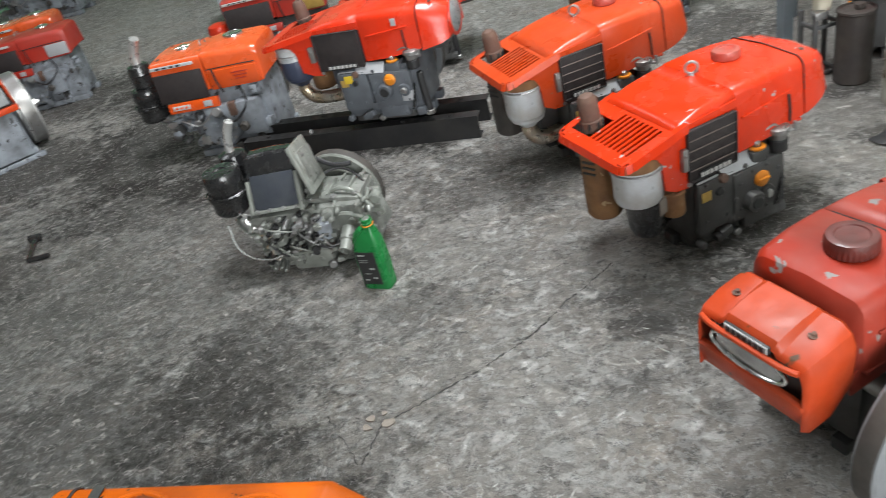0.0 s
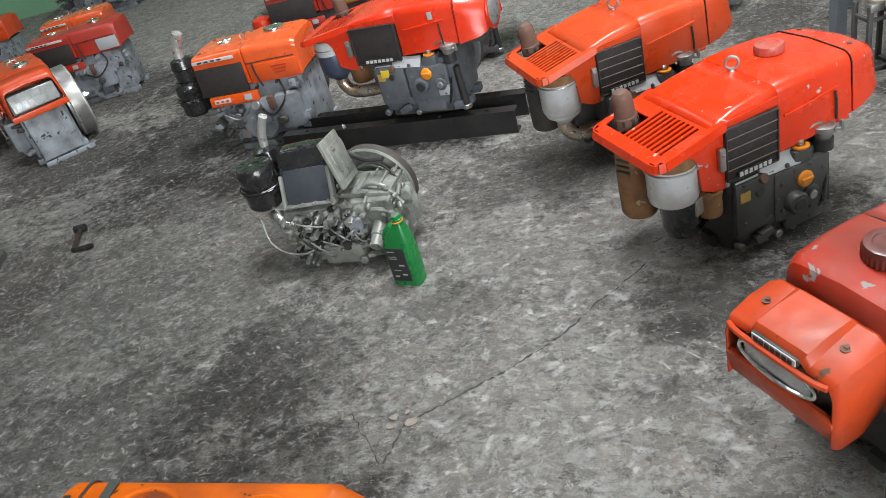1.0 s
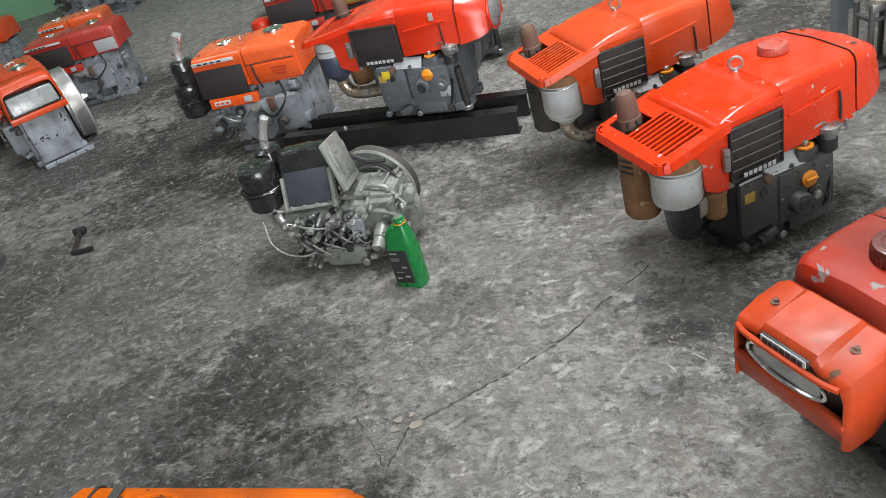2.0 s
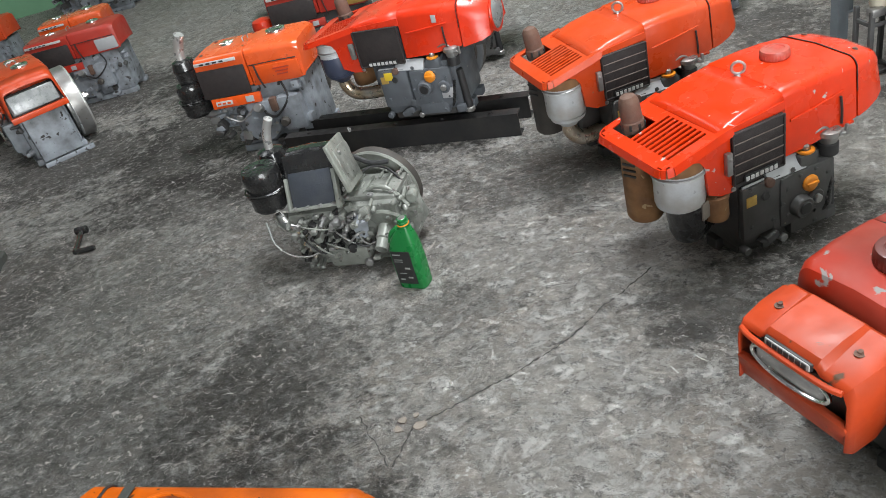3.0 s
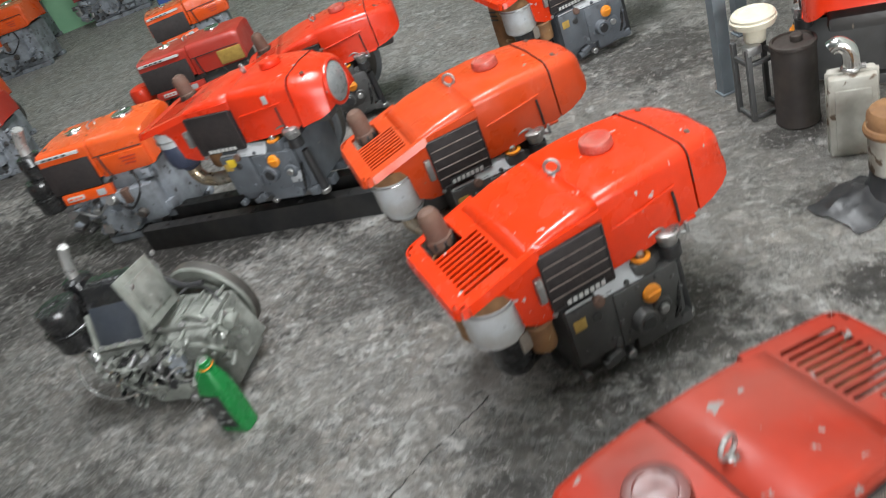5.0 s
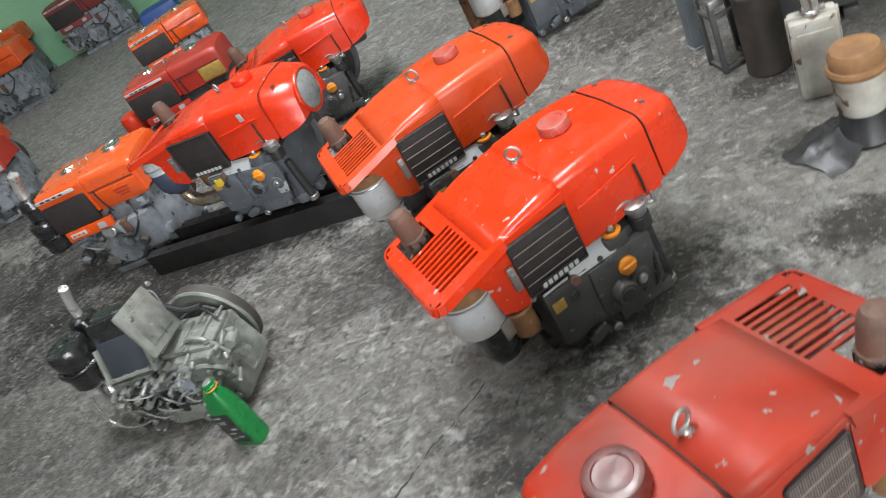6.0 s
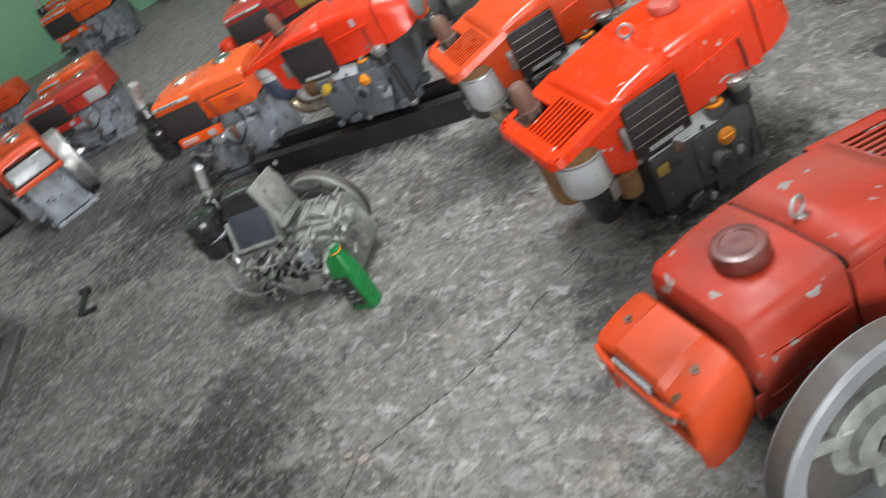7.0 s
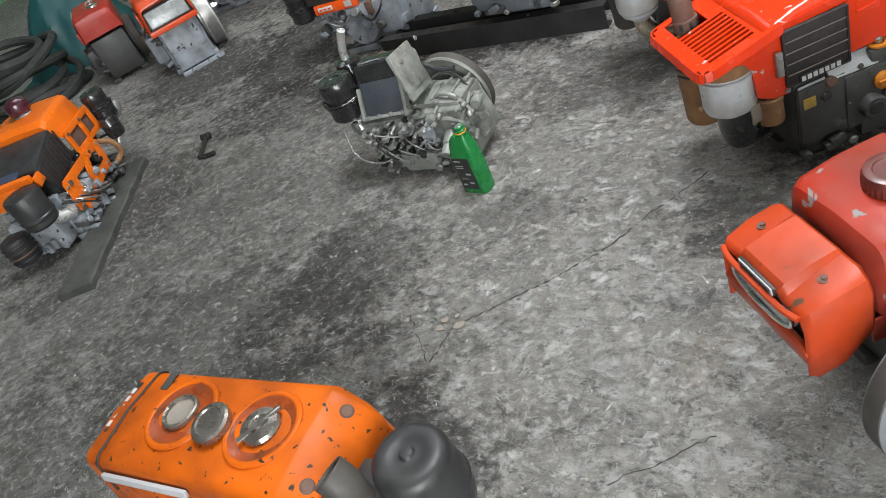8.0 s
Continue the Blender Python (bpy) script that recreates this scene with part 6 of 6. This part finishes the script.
    pipe("strap", black_plastic, e, [(0.03, 0.10, 0.335), (0.08, 0.085, 0.325), (0.14, 0.06, 0.305), (0.20, 0.06, 0.30)], 0.009, 8, "black rubber strap")
    # right side housing, bracket and flange
    solid("housing_wall", iron_green, e, (0.245, 0.035, 0.135), (0.020, 0.12, 0.15), 0.008, (0, -14, -12))
    for dz in (0.04, 0.0, -0.05):
        bolt(e, (0.262, -0.02, 0.19 + dz), (1, -0.2, 0.2), 0.007)
    cast_clutter(e, iron_greenlight, 0.15, 0.27, 0.0, 0.05, 0.24, 10, 51, 0.06)
    pipe("dipstick_tube", iron_greenlight, e, [(0.105, -0.01, 0.225), (0.15, -0.025, 0.258), (0.21, -0.045, 0.250), (0.258, -0.055, 0.185)], 0.0075, 10)
    bm = bmesh.new()
    lathe(bm, [(0, 0), (0.062, 0), (0.066, 0.006), (0.062, 0.014), (0.040, 0.022), (0.028, 0.03), (0.026, 0.075), (0.022, 0.08), (0.021, 0.115), (0.016, 0.116), (0.015, 0.06), (0, 0.06)], (0.180, -0.065, 0.150), (0.162, -0.15, 0.110), 26)
    part("starting_shaft_flange", bm, iron_greenlight, e, "grey flange with a bare starting shaft")
    # the fuel pump side: castings, steel fittings, bits
    cast_clutter(e, iron_greenlight, -0.12, 0.10, -0.060, 0.03, 0.19, 34, 41, 0.065, 0.55)
    cast_clutter(e, iron_green, -0.16, 0.14, -0.060, 0.02, 0.21, 60, 42, 0.075, 0.55)
    cast_clutter(e, iron_green, 0.10, 0.25, -0.06, 0.03, 0.22, 26, 45, 0.055, 0.6)
    cast_clutter(e, iron_greenlight, 0.06, 0.25, -0.06, 0.10, 0.235, 18, 46, 0.05, 0.6)
    cast_clutter(e, black_paint, -0.15, 0.12, -0.06, 0.06, 0.215, 22, 47, 0.08, 0.5)
    cast_clutter(e, steel, -0.16, 0.10, -0.055, 0.08, 0.215, 34, 43, 0.08, 0.45)
    cast_clutter(e, brass, -0.14, 0.06, -0.05, 0.06, 0.20, 6, 44, 0.075, 0.5)
    cast_clutter(e, wheel_dark, 0.02, 0.20, -0.06, 0.03, 0.16, 14, 48, 0.06, 0.6)
    rnd = random.Random(77)
    for k in range(9):
        x, z = rnd.uniform(-0.14, 0.12), rnd.uniform(0.09, 0.19)
        pipe("thin_line", (steel, black_plastic, iron_greenlight)[k % 3], e, [(x, -0.06, z), (x + rnd.uniform(0.01, 0.04), -0.125, z + rnd.uniform(-0.02, 0.03)), (x + rnd.uniform(0.04, 0.09), -0.13, z + rnd.uniform(-0.05, 0.02)), (x + rnd.uniform(0.07, 0.12), -0.07, z + rnd.uniform(-0.06, 0.0))], rnd.uniform(0.0025, 0.0045), 6)
    solid("pump", iron_pale, e, (0.085, -0.085, 0.155), (0.05, 0.06, 0.07), 0.01, (10, 8, 20), label="blue-grey fuel pump")
    solid("lower_cover", iron_greenlight, e, (0.02, -0.085, 0.055), (0.15, 0.05, 0.085), 0.014, (12, 0, -6))
    rod("oil_plug", black_plastic, e, (0.045, -0.10, 0.085), (0.045, -0.118, 0.090), 0.017)
    rod("drain_plug", steel, e, (0.085, -0.10, 0.03), (0.088, -0.13, 0.03), 0.014)
    # chrome intake elbow and lines on the head
    pipe("intake_elbow", chrome, e, [(-0.200, -0.030, 0.215), (-0.185, -0.050, 0.190), (-0.150, -0.075, 0.170), (-0.085, -0.075, 0.165)], 0.028, 14, "polished intake elbow")
    rod("brass_plug", brass, e, (-0.115, -0.065, 0.095), (-0.11, -0.09, 0.10), 0.018)
    pipe("pressure_line", chrome, e, [(-0.235, -0.075, 0.215), (-0.215, -0.115, 0.150), (-0.165, -0.135, 0.110), (-0.10, -0.135, 0.095), (-0.045, -0.115, 0.105)], 0.0045, 8)
    for k in range(4):
        pipe("injector_line", steel, e, [(-0.15 + 0.03 * k, -0.01, 0.19), (-0.12 + 0.03 * k, -0.06, 0.20 - 0.01 * k), (-0.05 + 0.03 * k, -0.09, 0.16), (0.03, -0.08, 0.15 + 0.012 * k)], 0.0045, 6)
    black_filters(e, -0.212, -0.022, 0.268, True, 1.18, (0.0, 0.130, 0.025), 0.015)
    return e


stripped_engine(placed(-0.52, 2.235, 0))


# ---- oil bottle ----


def oil_bottle(m):
    e = thing("oil_bottle", m, "green plastic one-litre oil bottle with a dark label, uncapped", "bottle")
    bm = bmesh.new()

    def outline(z, x0, x1, d, n=5):
        pts, r = [], min(d * 0.30, (x1 - x0) * 0.3)
        for cx, cy, a0 in ((x1 - r, d / 2 - r, 0), (x0 + r, d / 2 - r, 90), (x0 + r, -d / 2 + r, 180), (x1 - r, -d / 2 + r, 270)):
            for i in range(n):
                a = radians(a0 + 90 * i / (n - 1))
                pts.append((cx + r * math.cos(a), cy + r * math.sin(a), z))
        return pts

    rows = [outline(0.0, -0.046, 0.046, 0.050), outline(0.006, -0.050, 0.050, 0.056), outline(0.09, -0.052, 0.052, 0.058), outline(0.135, -0.050, 0.050, 0.056), outline(0.165, -0.038, 0.046, 0.050), outline(0.188, -0.018, 0.040, 0.042), outline(0.203, 0.000, 0.036, 0.034), outline(0.210, 0.004, 0.034, 0.030)]
    loft(bm, rows, True, True, True)
    body = part("body", bm, green_plastic, e)
    turned("neck", green_plastic, body, [(0.0165, 0.0), (0.0165, 0.012), (0.018, 0.013), (0.018, 0.016), (0.0155, 0.017), (0.0155, 0.026), (0.012, 0.027), (0.011, 0.02), (0, 0.02)], (0.019, 0, 0.208), (0.019, 0, 1), 20)
    bm = bmesh.new()
    ring(bm, (0.019, 0, 0.216), (0, 0, 1), 0.0175, 0.002, 24, 6)
    part("tamper_ring", bm, cap_yellow, body, "orange tamper ring")
    turned("foil", steel, body, [(0.0125, 0.0), (0.011, 0.001), (0, 0.001)], (0.019, 0, 0.2345), (0.019, 0, 1), 18)
    bm = bmesh.new()
    tube(bm, [(-0.042, 0, 0.150), (-0.030, 0, 0.178), (-0.006, 0, 0.197)], 0.012, 10)
    part("grip", bm, green_plastic, body)
    lab = solid("label", sticker_dark, body, (-0.006, -0.0278, 0.078), (0.066, 0.004, 0.115), 0.0015, label="dark printed label")
    for i, (x, z, w, h) in enumerate(((-0.020, 0.125, 0.032, 0.006), (-0.018, 0.108, 0.036, 0.003), (-0.018, 0.101, 0.036, 0.003), (0.006, 0.078, 0.022, 0.010), (-0.014, 0.060, 0.030, 0.003), (0.008, 0.045, 0.020, 0.009), (-0.022, 0.038, 0.018, 0.008))):
        solid("text_bar", print_dim, lab, (x, -0.0306, z), (w * 0.8, 0.002, h * 0.5), 0)
    return e


bottle = oil_bottle(placed(-0.258, 2.000, -16))
bottle.scale = (1.0, 1.1, 1.08)


# ---- crank handle on the floor ----


def crank_handle(m):
    e = thing("crank_handle", m, "black steel starting handle lying on the concrete", "tool")
    pipe("shank", black_paint, e, [(0, 0, 0.012), (0.10, 0, 0.012), (0.19, 0, 0.014)], 0.012, 10)
    pipe("arm", black_paint, e, [(0.0, 0.0, 0.012), (0.004, -0.004, 0.012), (-0.01, -0.05, 0.012), (-0.015, -0.085, 0.012)], 0.011, 10)
    rod("socket", black_paint, e, (0.185, -0.028, 0.018), (0.197, 0.024, 0.018), 0.018)
    return e


crank_handle(placed(-1.845, 2.525, 112))


# ---- black channel rails under the row ----


def channel_rail(m, length):
    e = thing("channel_rail", m, "oily black steel channel lying on the floor", "rail", "steel channels under the engines")
    bm = bmesh.new()
    prof = [(-0.028, 0.0), (0.028, 0.0), (0.028, 0.008), (-0.020, 0.008), (-0.020, 0.092), (0.028, 0.092), (0.028, 0.10), (-0.028, 0.10)]
    loft(bm, [[(x, y, z) for y, z in prof] for x in (0.0, length)], True, True, True)
    part("channel", bm, rail_black, e)
    for i in range(5):
        x = 0.12 + i * (length - 0.24) / 4
        bolt(e, (x, 0.0, 0.10), (0, 0, 1), 0.008, rail_black)
    return e


channel_rail(placed(-1.02, 3.14, -9.3), 1.10)
channel_rail(placed(-1.00, 3.30, -9.3), 1.12)

# ---- along the east wall ----


def post(x, y, label, z1=4.5, s=0.045):
    e = thing("steel_post", placed(x, y, 17), label, "post", "steel posts along the wall")
    bm = bmesh.new()
    w = s / 2
    loft(bm, [[(-w, -w, z), (w, -w, z), (w, w, z), (-w, w, z)] for z in (0.0, z1)], True, True, True)
    part("shaft", bm, post_paint, e)
    solid("base_plate", post_paint, e, (0, 0, 0.003), (s * 1.3, s * 1.3, 0.006), 0.001)


post(1.337, 3.17, "grey-blue square steel post on the concrete")
post(1.50, 3.62, "grey-blue square steel post near the wall")


def filter_stand(m):
    e = thing("filter_stand", m, "dark steel frame carrying a yellowed white air filter", "stand")
    bm = bmesh.new()
    for x, y in ((-0.05, -0.04), (0.05, -0.04), (0.05, 0.05), (-0.05, 0.05)):
        box(bm, (x, y, 0.125), (0.016, 0.016, 0.25), 0.002)
    for z in (0.012, 0.20):
        box(bm, (0, -0.04, z), (0.11, 0.012, 0.014), 0.002)
        box(bm, (0.05, 0.005, z), (0.012, 0.10, 0.014), 0.002)
        box(bm, (-0.05, 0.005, z), (0.012, 0.10, 0.014), 0.002)
    part("frame", bm, iron_dark, e)
    solid("bracket", steel, e, (-0.03, -0.03, 0.245), (0.05, 0.04, 0.03), 0.006)
    f = turned("air_filter", white_filter, e, [(0, 0), (0.032, 0), (0.036, 0.05), (0.062, 0.055), (0.066, 0.062), (0.066, 0.088), (0.060, 0.095), (0.050, 0.097), (0.046, 0.092), (0.012, 0.094), (0, 0.098)], (0.0, 0, 0.255), (0, 0, 1), 28, "yellowed white round air filter")
    bm = bmesh.new()
    ring(bm, (0, 0, 0.33), (0, 0, 1), 0.066, 0.004, 30, 8)
    part("bead", bm, white_filter, f)
    return e


filter_stand(placed(1.405, 2.97, 15))


def drum(m):
    e = thing("steel_drum", m, "dark brown cylindrical steel drum on the concrete", "drum")
    turned("body", drum_dark, e, [(0, 0), (0.062, 0), (0.066, 0.006), (0.064, 0.012), (0.064, 0.262), (0.067, 0.266), (0.066, 0.274), (0.058, 0.276), (0.056, 0.270), (0, 0.272)], (0, 0, 0), (0, 0, 1), 30)
    rod("bung", drum_dark, e, (0.01, 0, 0.27), (0.01, 0, 0.292), 0.018)


drum(placed(1.485, 2.86, 0))


def loose_tank(m):
    e = thing("fuel_tank", m, "dirty white metal tank with a chrome elbow on top", "tank")
    bm = bmesh.new()
    box(bm, (0, -0.022, 0.125), (0.125, 0.036, 0.25), 0.014)
    box(bm, (0, 0.022, 0.125), (0.125, 0.036, 0.25), 0.014)
    tank = part("shell", bm, tank_dirty, e)
    bm = bmesh.new()
    box(bm, (0, 0, 0.125), (0.133, 0.010, 0.258), 0.004)
    part("welded_rim", bm, tank_dirty, tank)
    solid("panel", tank_dirty, tank, (0, -0.041, 0.12), (0.09, 0.006, 0.19), 0.003)
    pipe("elbow", chrome, e, [(0.0, 0.0, 0.245), (0.0, 0.0, 0.29), (-0.008, 0, 0.32), (-0.03, 0.0, 0.335), (-0.048, 0, 0.325)], 0.022, 16, "polished chrome elbow pipe")
    bm = bmesh.new()
    ring(bm, (0, 0, 0.262), (0, 0, 1), 0.023, 0.004)
    box(bm, (0.028, 0.0, 0.262), (0.016, 0.012, 0.012), 0.002)
    part("hose_clamp", bm, steel, e)


loose_tank(placed(1.565, 2.625, -14))


def brown_canister(m):
    e = thing("air_cleaner_canister", m, "rust-brown round canister on a black base", "canister")
    turned("lid", rust, e, [(0.070, 0), (0.072, 0.01), (0.068, 0.02), (0.064, 0.022), (0.063, 0.05), (0.055, 0.062), (0.03, 0.066), (0, 0.067)], (0, 0, 0.20), (0, 0, 1), 30, "rust-brown stepped lid")
    turned("shell", tank_dirty, e, [(0.055, 0.0), (0.06, 0.01), (0.062, 0.115), (0.06, 0.12)], (0, 0, 0.085), (0, 0, 1), 28)
    turned("base", black_plastic, e, [(0, 0), (0.075, 0), (0.08, 0.012), (0.062, 0.05), (0.055, 0.09), (0, 0.09)], (0, 0, 0), (0, 0, 1), 24)


brown_canister(placed(1.575, 2.37, 0))


def oily_sheet(m, seed, label, size=0.1, mat=black_plastic):
    """A crumpled sheet lying on the floor."""
    bm = bmesh.new()
    bmesh.ops.create_grid(bm, x_segments=14, y_segments=12, size=1.0)
    for v in bm.verts:
        q = v.co.copy()
        k = max(0.0, 1 - (q.x ** 2 + q.y ** 2) ** 0.5 / 1.25)
        n = noise.noise(Vector((q.x * 1.7 + seed, q.y * 1.7, seed)))
        v.co = Vector((q.x * size * 1.2 * (1 + 0.2 * n), q.y * size * (1 - 0.2 * n), 0.003 + size * 0.75 * k * (0.6 + 0.9 * abs(n))))
    ob = part("crumpled_sheet", bm, mat, None, "", 20)
    ob.matrix_world = m
    return tagged(ob, label, "sheet")


oily_sheet(placed(1.49, 2.36, 30), 3, "crumpled black plastic sheet on the floor", 0.085)

# ---- along the left side ----


def timber_beam(m, length, width, height):
    """A worn flat beam with uneven long edges."""
    bm = bmesh.new()
    rnd = random.Random(31)
    n = 24
    rows = []
    for i in range(n + 1):
        x = length * (i / n - 0.5)
        a, b, h = -width / 2 + rnd.uniform(-0.005, 0.005), width / 2 + rnd.uniform(-0.005, 0.005), height + rnd.uniform(-0.002, 0.002)
        rows.append([(x, a, 0.0), (x, a, h - 0.008), (x, a + 0.008, h), (x, (a + b) / 2, h - 0.003), (x, b - 0.008, h), (x, b, h - 0.008), (x, b, 0.0)])
    loft(bm, rows, True, True, True)
    ob = part("timber_beam", bm, plate_rubber, None)
    ob.matrix_world = m
    return tagged(ob, "dark oily flat timber beam lying beside an orange engine", "beam")


timber_beam(placed(-2.133, 2.112, 112.5), 1.00, 0.16, 0.035)


def gear_knob(m):
    e = thing("filler_cap", m, "dark purple round plastic cap on an orange tank", "cap")
    turned("dome", purple_cap, e, [(0.034, 0.0), (0.050, 0.012), (0.056, 0.034), (0.050, 0.058), (0.03, 0.074), (0, 0.080)], (0, 0, 0.012), (0, 0, 1), 28)
    turned("collar", steel, e, [(0, 0), (0.040, 0.0), (0.042, 0.006), (0.038, 0.014), (0, 0.014)], (0, 0, 0), (0, 0, 1), 24)


gear_knob(placed(-2.472, 2.375, 0, 0.486))


def hose_coil(m):
    e = thing("hose_coil", m, "dusty black rubber hoses coiled on the floor", "hose")
    for i in range(7):
        bm = bmesh.new()
        ring(bm, (0.03 * math.sin(i * 2.1), 0.03 * math.cos(i * 1.7), 0.03 + i * 0.036), (0.18 * math.sin(i * 1.3), 0.18 * math.cos(i * 2.3), 1.0), 0.25 - 0.012 * i, 0.020, 40, 8)
        part("loop", bm, hose_rubber, e)
    return e


coil = hose_coil(placed(-4.15, 3.75, 0))
coil.scale = (1.4, 1.4, 1.6)


def tarp_heap(m):
    bm = bmesh.new()
    bmesh.ops.create_grid(bm, x_segments=36, y_segments=30, size=1.0)
    for v in bm.verts:
        q = v.co.copy()
        d = (q.x ** 2 + q.y ** 2) ** 0.5
        n = noise.fractal(Vector((q.x * 1.6, q.y * 1.6, 2.0)), 0.9, 2.0, 4)
        f = noise.noise(Vector((q.x * 5, q.y * 2.5, 5.0)))
        v.co = Vector((q.x * 0.5, q.y * 0.42, max(0.003, (1 - d ** 2.2) * 0.50 + 0.10 * n + 0.035 * f)))
    ob = part("tarpaulin", bm, tarp_teal, None, "", 25)
    ob.matrix_world = m
    return tagged(ob, "teal plastic tarpaulin heaped over goods", "tarpaulin")


tarp_heap(placed(-4.35, 4.55, 20))


def blue_crate(m):
    e = thing("covered_box", m, "blue plastic covered box in the back row", "box")
    bm = bmesh.new()
    box(bm, (0, 0, 0.15), (0.42, 0.3, 0.30), 0.05, (0, 0, 0), 0.85)
    part("cover", bm, blue_cover, e)


blue_crate(placed(-2.45, 7.3, 20))

rusty = box_engine(placed(-3.42, 3.95, -47), "rust-red diesel engine beside one with a headlamp", paint_crimson, iron_dark, 0.5, filters="", seed=24)


# ---- pipework on the green wall ----


def wall_pipe():
    e = thing("wall_pipe", placed(-4.786, 8.684, 16.1), "thin grey steel pipe clipped to the green wall", "pipe")
    rod("riser", post_paint, e, (0, 0, 0), (0, 0, 4.4), 0.022)
    rod("branch", post_paint, e, (-0.02, 0, 0.93), (-3.2, 0, 0.96), 0.012)
    rod("lower_branch", post_paint, e, (-0.02, 0, 0.86), (-3.2, 0, 0.89), 0.010)
    for z in (0.5, 1.4, 2.4, 3.4):
        solid("clip", steel, e, (0, 0.015, z), (0.07, 0.05, 0.025), 0.004)
    return e


wall_pipe()
